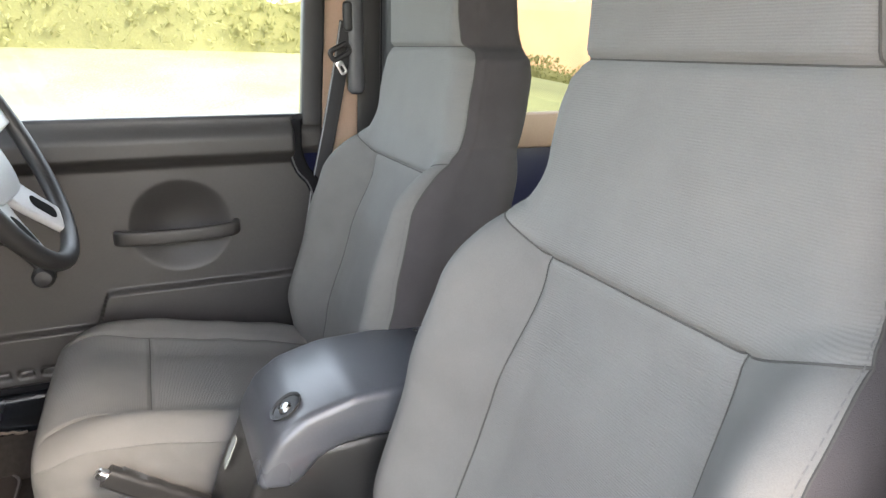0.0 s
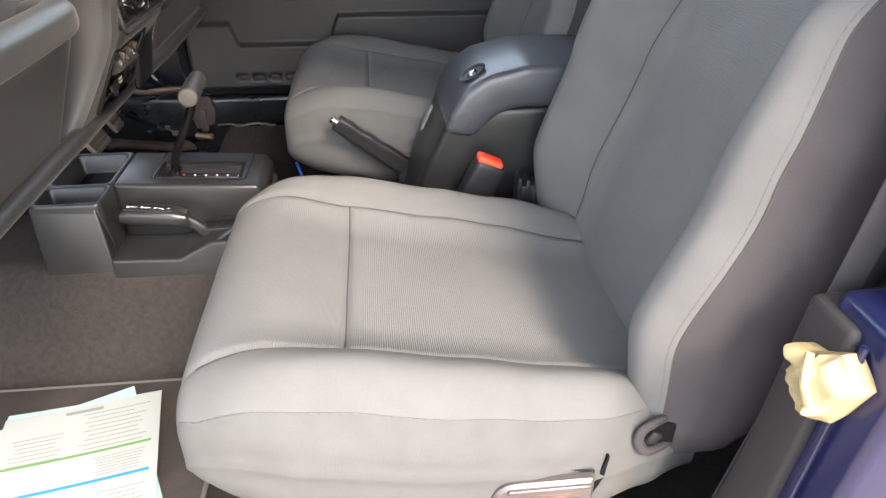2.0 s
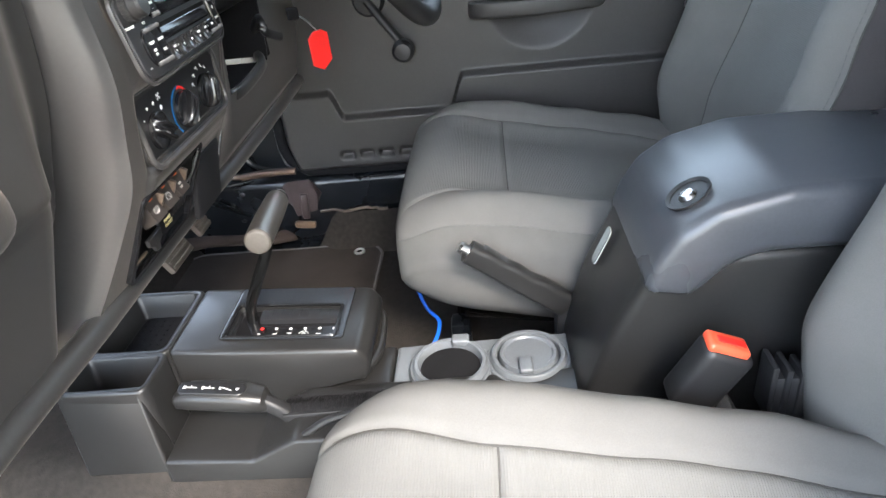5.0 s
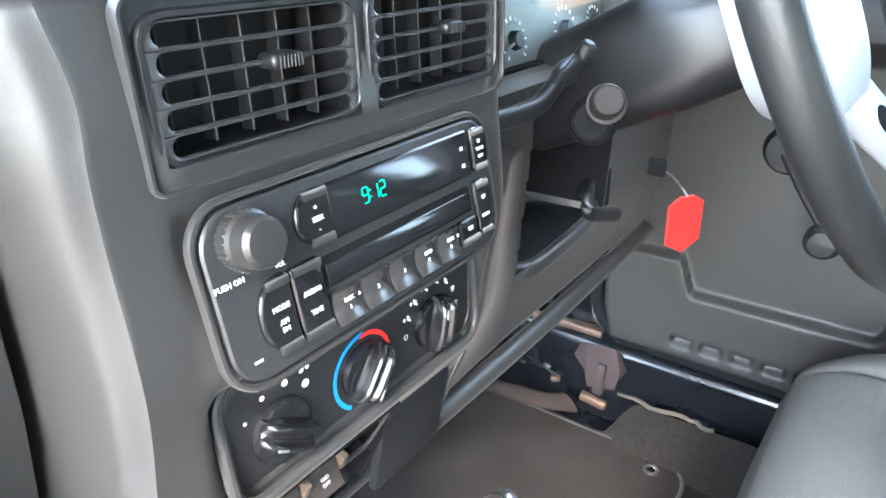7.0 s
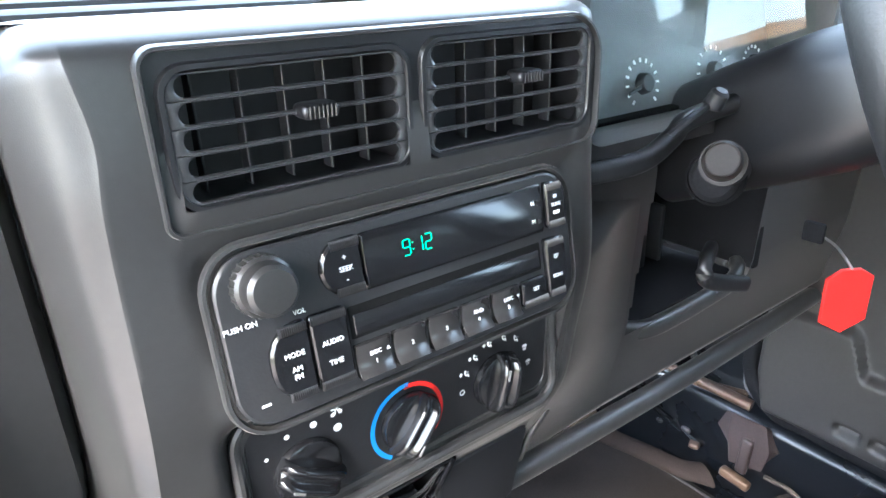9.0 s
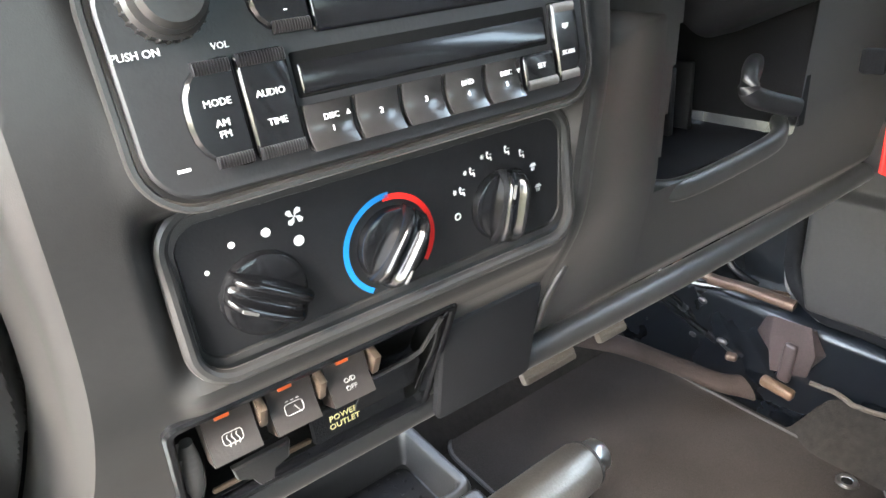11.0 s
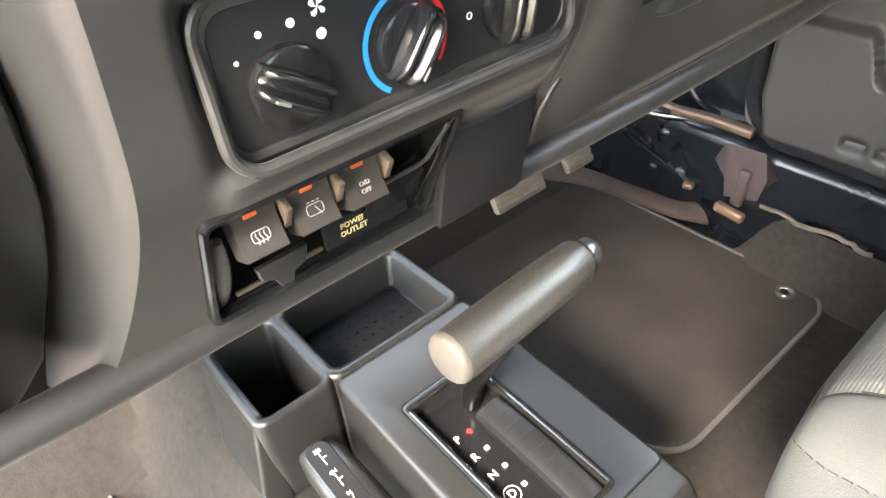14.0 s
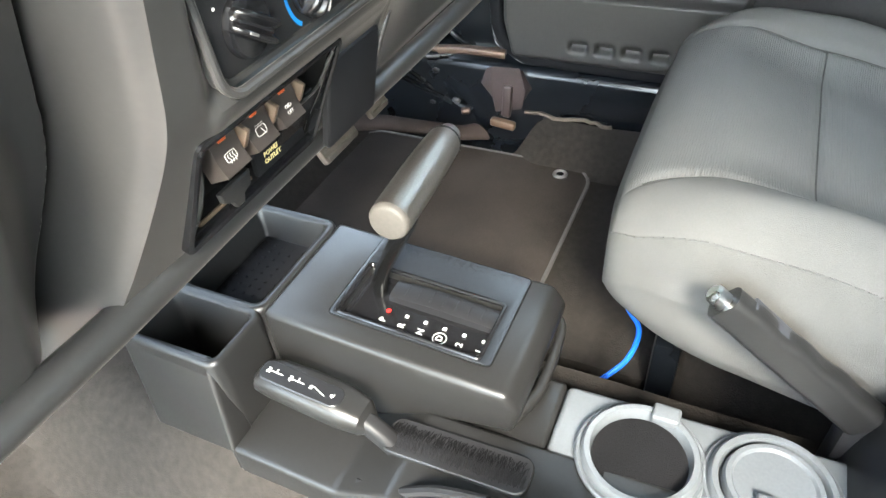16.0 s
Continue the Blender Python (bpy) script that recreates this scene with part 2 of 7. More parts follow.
def frame_ring(bm, outer, inner, d, m, lip=0.0):
    """A flat frame between two outlines of equal count, d thick along z."""
    rows = []
    for o, z in ((outer, 0), (outer, d - lip), ([(a[0] * 0.75 + b[0] * 0.25, a[1] * 0.75 + b[1] * 0.25) for a, b in zip(outer, inner)], d),
                 ([(a[0] * 0.25 + b[0] * 0.75, a[1] * 0.25 + b[1] * 0.75) for a, b in zip(outer, inner)], d), (inner, d - lip), (inner, 0), (outer, 0)):
        rows.append([m @ Vector((x, y, z)) for x, y in o])
    rings(bm, rows, cap=False)


def cyl(bm, p, q, r, r2=None, n=24, bev=0.0):
    p, q = Vector(p), Vector(q)
    r2 = r if r2 is None else r2
    d = q - p
    ln = d.length
    m = Matrix.Translation(p) @ d.to_track_quat("Z", "Y").to_matrix().to_4x4()
    rows = [(0, r - bev)] + ([(bev, r)] if bev else []) + ([(ln - bev, r2)] if bev else []) + [(ln, r2 - bev)]
    rings(bm, [[m @ Vector((x, y, z)) for x, y in circle(rr, n)] for z, rr in rows])


def lathe(bm, prof, m, n=32):
    """Turns a profile of (radius, height) round z."""
    rings(bm, [[m @ Vector((x, y, z)) for x, y in circle(max(r, 1e-4), n)] for r, z in prof])


def smooth_path(pts, k=6):
    pts = [Vector(p) for p in pts]
    out = []
    for i in range(len(pts) - 1):
        p0, p1, p2, p3 = pts[max(i - 1, 0)], pts[i], pts[i + 1], pts[min(i + 2, len(pts) - 1)]
        for j in range(k):
            t = j / k
            out.append(0.5 * (2 * p1 + (p2 - p0) * t + (2 * p0 - 5 * p1 + 4 * p2 - p3) * t * t + (3 * p1 - p0 - 3 * p2 + p3) * t ** 3))
    return out + [pts[-1]]


def sweep(bm, pts, outline, up=(0, 0, 1), scale=None, cap=True, closed=False):
    """Sweeps an outline (side, up) along points."""
    rows = []
    n = len(pts)
    for i, p in enumerate(pts):
        a, b = (pts[(i - 1) % n], pts[(i + 1) % n]) if closed else (pts[max(i - 1, 0)], pts[min(i + 1, n - 1)])
        t = (Vector(b) - Vector(a)).normalized()
        s = t.cross(Vector(up)).normalized()
        u = s.cross(t).normalized()
        k = scale[i] if scale else 1.0
        rows.append([Vector(p) + s * x * k + u * y * k for x, y in outline])
    if closed:
        rows.append(rows[0])
        vr = rings(bm, rows, cap=False)
        bmesh.ops.remove_doubles(bm, verts=bm.verts[:], dist=1e-6)
    else:
        rings(bm, rows, cap=cap)


def tube(bm, pts, r, n=10, k=6, up=(0, 0, 1)):
    sweep(bm, smooth_path(pts, k), circle(r, n), up)


def sheet(bm, fn, us, vs):
    """A grid surface fn(u, v)."""
    g = [[bm.verts.new(fn(u, v)) for u in us] for v in vs]
    for a, b in zip(g, g[1:]):
        for i in range(len(us) - 1):
            bm.faces.new((a[i], a[i + 1], b[i + 1], b[i]))
    return g


def lin(a, b, n):
    return [a + (b - a) * i / (n - 1) for i in range(n)]


def sstep(a, b, x):
    t = min(1, max(0, (x - a) / (b - a)))
    return t * t * (3 - 2 * t)


def bump(x, c, w):
    return math.exp(-((x - c) / w) ** 2)


def table(x, rows):
    """Straight lookup between (x, y) rows."""
    if x <= rows[0][0]:
        return rows[0][1]
    for (a, p), (b, q) in zip(rows, rows[1:]):
        if x <= b:
            t = (x - a) / (b - a)
            return p + (q - p) * (t * t * (3 - 2 * t) * 0.5 + t * 0.5)
    return rows[-1][1]


def curve(x, rows):
    """Smooth lookup between (x, y) rows."""
    if x <= rows[0][0]:
        return rows[0][1]
    if x >= rows[-1][0]:
        return rows[-1][1]
    i = max(k for k in range(len(rows) - 1) if rows[k][0] <= x)

    def slope(k):
        a, b = rows[max(k - 1, 0)], rows[min(k + 1, len(rows) - 1)]
        return (b[1] - a[1]) / (b[0] - a[0])

    (a, p), (b, q) = rows[i], rows[i + 1]
    w = b - a
    t = (x - a) / w
    return p * (1 + 2 * t) * (1 - t) ** 2 + slope(i) * w * t * (1 - t) ** 2 + q * t * t * (3 - 2 * t) + slope(i + 1) * w * t * t * (t - 1)


def words(name, text, size, m, material, parent, deep=0.0003, align="CENTER", stretch=1.0):
    """Flat lettering in the built-in font, as a mesh; its x runs along the line."""
    cu = bpy.data.curves.new(name, "FONT")
    cu.body, cu.size, cu.align_x, cu.align_y, cu.extrude, cu.resolution_u = text, size, align, "CENTER", deep, 2
    ob = bpy.data.objects.new(name, cu)
    scene.collection.objects.link(ob)
    bpy.context.view_layer.update()
    me = bpy.data.meshes.new_from_object(ob.evaluated_get(bpy.context.evaluated_depsgraph_get()))
    bpy.data.objects.remove(ob)
    bpy.data.curves.remove(cu)
    me.transform(m @ Matrix.Diagonal((stretch, 1, 1, 1)))
    me.materials.clear()
    me.materials.append(material)
    out = new(name, me)
    out.parent = parent
    return out


def carve(bm, cutters):
    """Cuts closed meshes out of a closed mesh and gives back the rest."""
    def held(b, name):
        me = bpy.data.meshes.new(name)
        b.to_mesh(me)
        b.free()
        ob = bpy.data.objects.new(name, me)
        scene.collection.objects.link(ob)
        return ob

    body = held(fix(bm), "body")
    tools = [held(fix(c), "cutter") for c in cutters]
    for tool in tools:
        md = body.modifiers.new("cut", "BOOLEAN")
        md.operation, md.solver, md.object = "DIFFERENCE", "EXACT", tool
    bpy.context.view_layer.update()
    me = bpy.data.meshes.new_from_object(body.evaluated_get(bpy.context.evaluated_depsgraph_get()))
    out = B()
    out.from_mesh(me)
    for ob in [body] + tools:
        bpy.data.objects.remove(ob)
    bpy.data.meshes.remove(me)
    return out


def face_pose(x, y, z, rake=0.0):
    """A pose on a panel that faces the seats: its x runs to the right, its y up, its z towards the seats. rake: degrees it looks up."""
    return Matrix.Translation((x, y, z)) @ Matrix(((1, 0, 0, 0), (0, 0, -1, 0), (0, 1, 0, 0), (0, 0, 0, 1))) @ pose(0, 0, 0, -rake)


# ---------------------------------------------------------------- ground and distance
GZ = -0.56
GRASS = mat("spring_grass", (0.150, 0.150, 0.072), 0.9, vary=0.5, size=5, grain=0.8, grain_size=40, spec=0.1)
LEAF = mat("hedge_leaves", (0.150, 0.150, 0.066), 0.8, vary=0.4, size=4, spec=0.2)
for links, nodes in ((LEAF.node_tree.links, LEAF.node_tree.nodes),):      # thin leaves let light through
    tl, mx = nodes.new("ShaderNodeBsdfTranslucent"), nodes.new("ShaderNodeMixShader")
    tl.inputs[0].default_value, mx.inputs[0].default_value = (0.26, 0.26, 0.10, 1), 0.42
    links.new(nodes["Principled BSDF"].outputs[0], mx.inputs[1])
    links.new(tl.outputs[0], mx.inputs[2])
    links.new(mx.outputs[0], nodes["Material Output"].inputs[0])
EARTH = mat("brown_bank_earth", (0.34, 0.205, 0.12), 0.95, vary=0.3, size=5)
def ground_z(u, v):
    """Level round the car, rising gently across the field on the driver's side."""
    rise = 1.55 * sstep(3, 17, u) * sstep(-16, -4, v)
    return GZ + rise + 0.02 * noise.noise(Vector((u * 0.3, v * 0.3, 0))) * sstep(3, 7, abs(u) + abs(v))


bm = B()
sheet(bm, lambda u, v: Vector((u, v, ground_z(u, v))),
      [-400, -120, -40, -20, -12, -8, -5, -3, 0] + lin(2, 20, 25) + [24, 30, 60, 150, 400], [-400, -120, -50, -25] + lin(-18, 18, 25) + [25, 50, 120, 400])
ground = tagged(part("ground", bm, GRASS), "sunlit short spring grass field", "grass", kind="structure")


# Unseen drive added for warm bounce; its pink follows reflections in the doorway.
GRAVEL = mat("pinkish_gravel", (0.40, 0.315, 0.26), 0.95, vary=0.35, size=25, grain=1.0, grain_size=60, spec=0.1)
bm = B()
sheet(bm, lambda u, v: Vector((u, v, GZ + 0.004 + 0.021 * sstep(0, 1, min((u + 7.0) * 2, (0.95 - u) * 2, (v + 7) * 2, (7 - v) * 2)) + 0.006 * noise.noise(Vector((u * 2, v * 2, 5))))), lin(-7, 0.95, 40), lin(-7, 7, 60))
tagged(part("driveway", bm, GRAVEL), "unseen pale pinkish gravel drive added for warm bounce", "drive", kind="structure")


def hedge(a, b, height, depth, seed, label):
    """A hedge from a to b: many small leaf clumps over a rough core."""
    rnd = random.Random(seed)
    a, b = Vector((*a, GZ)), Vector((*b, GZ))
    d = b - a
    side = Vector((-d.y, d.x, 0)).normalized()
    bm = B()
    verts, faces = [], []
    count = int(d.length * height * 190)
    for _ in range(count):
        t, h = rnd.random(), rnd.random() ** 0.8
        wob = 0.75 + 0.35 * noise.noise(Vector((t * d.length * 0.6, seed, 0)))
        w = depth * (0.5 - 0.25 * h) * (0.7 + 0.3 * rnd.random())
        p = a + d * t + side * rnd.choice((-1, 1)) * w
        p.z = ground_z(p.x, p.y) + h * height * wob + rnd.uniform(-0.05, 0.08)
        s = rnd.uniform(0.03, 0.085)
        q = Euler((rnd.uniform(0, 6), rnd.uniform(0, 6), rnd.uniform(0, 6))).to_matrix()
        k = len(verts)
        verts += [p + q @ Vector(c) * s for c in ((-1, 0, 0.2), (0, -0.6, 0), (1, 0, 0.2), (0, 0.6, -0.1))]
        faces += [(k, k + 1, k + 2), (k, k + 2, k + 3)]
    core = []
    n = max(4, int(d.length / 1.0))
    for i in range(n + 1):
        t = i / n
        c = a + d * t
        c.z = ground_z(c.x, c.y) - 0.1
        hh = height * (0.55 + 0.2 * noise.noise(Vector((t * d.length * 0.6, seed, 0))))
        core.append([c + side * depth * 0.33, c + side * depth * 0.2 + Vector((0, 0, hh)), c - side * depth * 0.2 + Vector((0, 0, hh)), c - side * depth * 0.33])
    k = len(verts)
    for row in core:
        verts += row
    for i in range(n):
        for j in range(3):
            o = k + i * 4 + j
            faces.append((o, o + 1, o + 5, o + 4))
    me = bpy.data.meshes.new("hedge")
    me.from_pydata(verts, [], faces)
    me.materials.append(LEAF)
    return tagged(new("hedge", me), label, "hedge", kind="stuff")


hedge((15, 6), (13.8, -6.2), 2.2, 1.4, 3, "bright leafy field hedge along the grass")
hedge((18.3, -6.8), (19.5, -16), 1.25, 1.2, 6, "low brown-green bushes at the foot of the bank")
hedge((13, -15.5), (-14, -17), 1.9, 1.4, 5, "clipped olive green hedge beyond the lawn")
hedge((-22, 42), (26, 42), 1.8, 1.4, 8, "pale leafy hedge far ahead of the car")
bm = B()
rings(bm, [[Vector((x - 1.8, y, GZ - 0.3)), Vector((x - 0.6, y, 2.7 + 0.5 * noise.noise(Vector((y * 0.7, 0, 0))))), Vector((x + 0.6, y, 2.9)), Vector((x + 2.5, y, GZ - 0.3))]
           for x, y in [(20.6 + 0.09 * i, -4.5 - 0.9 * i) for i in range(18)]])
tagged(part("earth_bank", fix(bm), EARTH), "orange-brown earth bank behind low bushes", "earth bank", kind="structure")

# ---------------------------------------------------------------- body shell of the car
vehicle = thing("off_road_car", "dark blue off-road car body with open passenger doorway", "car", (0, 0, GZ))


def shell(name, bm, material, label="", smooth=35):
    """A part of the body, given in world places."""
    ob = part(name, bm, material, vehicle, label, smooth)
    ob.matrix_parent_inverse = vehicle.matrix_basis.inverted()
    return ob


# floor pan with central tunnel and sloping toe board
def floor_z(x, y):
    tunnel = 0.165 * (1 - sstep(0.09, 0.19, abs(x - 0.01)))
    toe = max(0.0, (y - 0.34)) * 1.15
    heel = 0.06 * sstep(-0.25, -0.55, y)
    return -0.012 + max(tunnel + 0.0, toe, heel) + 0.002 * noise.noise(Vector((x * 9, y * 9, 0)))


bm = B()
sheet(bm, lambda x, y: Vector((x, y, floor_z(x, y))), lin(-0.67, 0.66, 66), lin(-1.7, 0.64, 90))
shell("floor_carpet", bm, CARPET, "dark grey loop pile carpet over the tunnel")
bm = B()
rbox(bm, (0.03, 0.68, 0.355), (1.5, 0.03, 0.67), 0.01)
shell("bulkhead", bm, BLACK)
# sills and tub sides
bm = B()
rbox(bm, (-0.655, -0.02, -0.03), (0.11, 1.36, 0.12), 0.03, 4)
shell("sill", bm, BLUE, "dark blue painted door sill")
bm = B()
rbox(bm, (0.705, -0.02, 0.06), (0.14, 1.36, 0.25), 0.015, 3)
shell("sill", bm, FOOT, "driver's door sill in body blue darkened for shade")
for sx in (-1, 1):
    bm = B()
    x = -0.72 if sx < 0 else 0.74
    rbox(bm, (x, -1.29, 0.21), (0.05, 1.02, 0.90), 0.02, 3)
    shell("tub_side", bm, BLUE)
bm = B()
rbox(bm, (0.01, -1.80, 0.22), (1.5, 0.05, 0.94), 0.02, 3)
shell("tailgate", bm, BLUE)
# hardtop: roof, pillars, rails
bm = B()
rbox(bm, (0.01, -0.75, 1.30), (1.52, 2.20, 0.05), 0.02, 3)
shell("roof", bm, TAN, "tan moulded hardtop roof")
# Unseen dark lining, added so the tan roof bounces less light.
bm = B()
rbox(bm, (0.01, -0.75, 1.262), (1.40, 2.10, 0.02), 0.008, 2)
shell("headliner", bm, DEEPBLACK, "unseen dark lining added to cut bounce from the roof")
PILLARS = {
    1: [((0.70, -0.735, 0.50), (0.67, -0.755, 1.30), 0.09, 0.05)],
    2: [((-0.70, -0.750, 0.45), (-0.67, -0.790, 1.30), 0.13, 0.05)],
    3: [((0.70, -1.74, 0.66), (0.67, -1.72, 1.30), 0.16, 0.06)],
    4: [((-0.70, -1.74, 0.66), (-0.67, -1.72, 1.30), 0.16, 0.06)],
}
for rows in PILLARS.values():
    for p, q, w, d in rows:
        bm = B()
        sweep(bm, [Vector(p), (Vector(p) + Vector(q)) / 2, Vector(q)], rrect(w, d, 0.015, 3), up=(1, 0, 0))
        shell("hardtop_pillar", fix(bm), TAN if p[0] > 0 else DIM_TAN, "tan moulded hardtop pillar" if p[0] > 0 else "moulded hardtop pillar in tan darkened as if shaded")
bm = B()
rbox(bm, (0.71, -1.22, 0.66), (0.05, 1.05, 0.09), 0.015)
shell("hardtop_rail", bm, TAN)
bm = B()
rbox(bm, (-0.71, -1.27, 0.66), (0.05, 0.95, 0.09), 0.015)
shell("hardtop_rail", bm, TAN)
bm = B()
rbox(bm, (0.01, -1.77, 0.68), (1.4, 0.06, 0.10), 0.015)
shell("hardtop_rail", bm, TAN)
for name, quad in (("quarter_glass", ((0.71, -0.76, 0.70), (0.71, -1.70, 0.70), (0.69, -1.70, 1.28), (0.69, -0.78, 1.28))), ("quarter_glass", ((-0.71, -0.76, 0.70), (-0.71, -1.70, 0.70), (-0.69, -1.70, 1.28), (-0.69, -0.78, 1.28))),
                   ("rear_glass", ((-0.66, -1.77, 0.72), (0.68, -1.77, 0.72), (0.66, -1.74, 1.28), (-0.64, -1.74, 1.28)))):
    bm = B()
    bm.faces.new([bm.verts.new(p) for p in quad])
    shell(name, bm, TINTED, "tinted hardtop side glass" if name[0] == "q" else "tinted rear window glass")
bm = B()
rbox(bm, (0.685, -0.885, 0.90), (0.03, 0.21, 0.80), 0.015)
shell("quarter_trim", bm, BLACK, "black padded quarter trim")
# Unseen rail, added to keep sun off the stack and driver's seat.
bm = B()
rbox(bm, (-0.675, -0.22, 1.245), (0.05, 1.06, 0.07), 0.015, 3)
shell("sun_shading_rail", bm, BLACK, "unseen black rail added to keep sun off the stack")
# windscreen frame
for x in (-0.66, 0.70):
    bm = B()
    sweep(bm, [Vector((x, 0.45, 0.70)), Vector((x * 0.985, 0.30, 1.05)), Vector((x * 0.97, 0.19, 1.30))], rrect(0.07, 0.06, 0.015, 3), up=(1, 0, 0))
    shell("windscreen_pillar", fix(bm), BLACK)
bm = B()
rbox(bm, (0.02, 0.43, 0.722), (1.42, 0.07, 0.04), 0.012)
rbox(bm, (0.02, 0.455, 0.738), (1.42, 0.03, 0.02), 0.006)
shell("cowl", bm, BLACK)
bm = B()
rbox(bm, (0.02, 0.22, 1.28), (1.42, 0.06, 0.06), 0.015)
shell("windscreen_header", bm, BLACK)
bm = B()
vs = [bm.verts.new(p) for p in ((-0.63, 0.455, 0.735), (0.67, 0.455, 0.735), (0.65, 0.20, 1.27), (-0.61, 0.20, 1.27))]
bm.faces.new(vs)
o = shell("windscreen_glass", bm, GLASS, "clear windscreen glass")
o.visible_shadow = False
# bonnet ahead of the windscreen
bm = B()
rbox(bm, (0.02, 1.10, 0.575), (1.25, 1.15, 0.10), 0.04, 4)
shell("bonnet", bm, BLUE, "dark blue painted bonnet")

# roll bar with black padding behind the driver's seat
bar = thing("roll_bar", "black padded roll bar behind the seats", "roll bar", (0, 0, 0))
for name, pts in (("side_padding", [(0.60, -0.865, 0.05), (0.60, -0.865, 0.6), (0.588, -0.87, 1.02), (0.565, -0.873, 1.12)]), ("side_padding", [(-0.58, -0.86, 0.05), (-0.58, -0.86, 0.6), (-0.558, -0.87, 1.02), (-0.535, -0.873, 1.12)]),
                  ("top_padding", [(0.562, -0.873, 1.128), (0.50, -0.88, 1.21), (0, -0.88, 1.235), (-0.48, -0.88, 1.21), (-0.532, -0.873, 1.128)])):
    bm = B()
    tube(bm, pts, 0.052, 24, 8, up=(0, 1, 0.01))
    pad = part(name, fix(bm), BLACK, bar)
    bm = B()
    tube(bm, [Vector(p) + Vector((0, 0.0515, 0)) for p in pts], 0.0025, 6, 8, up=(0, 1, 0.01))
    part("zip_seam", fix(bm), DEEPBLACK, pad)

# ---------------------------------------------------------------- driver's door
door = thing("driver_door", "charcoal moulded inner door panel with pull handle, closed", "car door", (0.64, -0.16, 0.08))
DI = door.matrix_basis.inverted()


def dpart(name, bm, material, label="", smooth=35, parent=None):
    ob = part(name, bm, material, parent or door, label, smooth)
    if parent is None:
        ob.matrix_parent_inverse = DI
    return ob


def door_x(y, z):
    """How far the panel stands at y, z: sill roll above, bowl behind the handle, map pockets below."""
    x = 0.640
    x -= 0.026 * sstep(0.620, 0.652, z) * (1 - 0.6 * sstep(0.675, 0.718, z))
    r = math.hypot((y + 0.392) / 1.04, z - 0.503)
    x += 0.034 * max(0.0, 1 - (r / 0.097) ** 2) ** 1.35
    edge = 0.376 - 0.066 * sstep(-0.245, -0.212, y) * (1 - sstep(-0.005, 0.022, y)) - 0.016 * sstep(-0.01, 0.03, y)
    x -= 0.014 * (1 - sstep(edge - 0.006, edge + 0.008, z))
    x += 0.02 * (1 - sstep(0.197, 0.212, z)) + 0.04 * sstep(0.115, 0.138, y + 0.25 * max(0, 0.26 - z))
    slot = abs((y - 0.022) % 0.040 - 0.020)
    x += 0.011 * bump(z, 0.234, 0.0065) * (1 - sstep(0.0105, 0.0160, slot)) * (-0.30 < y < 0.021)
    back = -0.624 - 0.040 * sstep(0.640, 0.565, z)
    x += 0.05 * sstep(back, back - 0.020, y)
    return x


bm = B()
sheet(bm, lambda y, z: Vector((door_x(y, z), y, z)), lin(-0.70, 0.14, 260), lin(0.195, 0.718, 210))
corner = [f for f in bm.faces if f.calc_center_median().y > 0.072 and f.calc_center_median().z < 0.262 and math.hypot(f.calc_center_median().y - 0.072, f.calc_center_median().z - 0.262) > 0.066]
bmesh.ops.delete(bm, geom=corner, context="FACES")
dpart("panel", bm, DOORP, smooth=50)
round_edge = [(-0.66, 0.196), (-0.30, 0.195), (0.0, 0.195), (0.045, 0.197)] + [(0.072 + 0.067 * math.sin(a), 0.262 - 0.067 * math.cos(a)) for a in lin(0.15, 1.57, 8)] + [(0.140, 0.36), (0.140, 0.46)]
bm = B()
sweep(bm, smooth_path([(0.655, y, z) for y, z in round_edge], 4), rrect(0.020, 0.028, 0.007, 4), up=(1, 0, 0))
dpart("rubber_seal", fix(bm), DEEPBLACK, "black rubber door seal")
bm = B()
sweep(bm, smooth_path([(0.652, y + (0.010 if z > 0.22 else 0.0), z - 0.014 + (0.010 if z > 0.24 else 0.0)) for y, z in round_edge], 4), circle(0.0022, 6), up=(1, 0, 0))
dpart("seal_lip", fix(bm), mat("grey_seal_lip", (0.10, 0.10, 0.10), 0.4), "thin grey lip of the seal")
rear_edge = smooth_path([(0.640, -0.634, 0.712), (0.638, -0.633, 0.650), (0.637, -0.645, 0.606), (0.637, -0.668, 0.575), (0.637, -0.676, 0.53), (0.640, -0.678, 0.38), (0.646, -0.672, 0.21)], 6)
bm = B()
sweep(bm, rear_edge, rrect(0.030, 0.022, 0.008, 4), up=(1, 0, 0))
dpart("rubber_seal", fix(bm), DEEPBLACK, "black rubber door seal")
# Thin grey line paints the highlight along the rear seal.
bm = B()
sweep(bm, [p + Vector((-0.010, 0.012, 0)) for p in rear_edge], circle(0.0018, 6), up=(1, 0, 0))
dpart("seal_lip", fix(bm), mat("rear_seal_highlight", (0.06, 0.06, 0.062), 0.35))
bm = B()
rbox(bm, (0.705, -0.17, 0.40), (0.05, 1.06, 0.63), 0.01)
dpart("outer_skin", bm, BLUE)
bm = B()
sweep(bm, smooth_path([(0.652, -0.268, 0.487), (0.622, -0.285, 0.490), (0.612, -0.38, 0.489), (0.620, -0.485, 0.492), (0.652, -0.502, 0.496)], 6), rrect(0.014, 0.030, 0.006, 4))
dpart("pull_handle", fix(bm), DOORP, "rubbery charcoal pull handle")
# window winder
bm = B()
lathe(bm, [(0.0, 0.0), (0.028, 0.0), (0.030, 0.006), (0.024, 0.018), (0.0, 0.020)], Matrix.Translation((0.640, -0.085, 0.525)) @ pose(0, 0, 0, 0, -90))
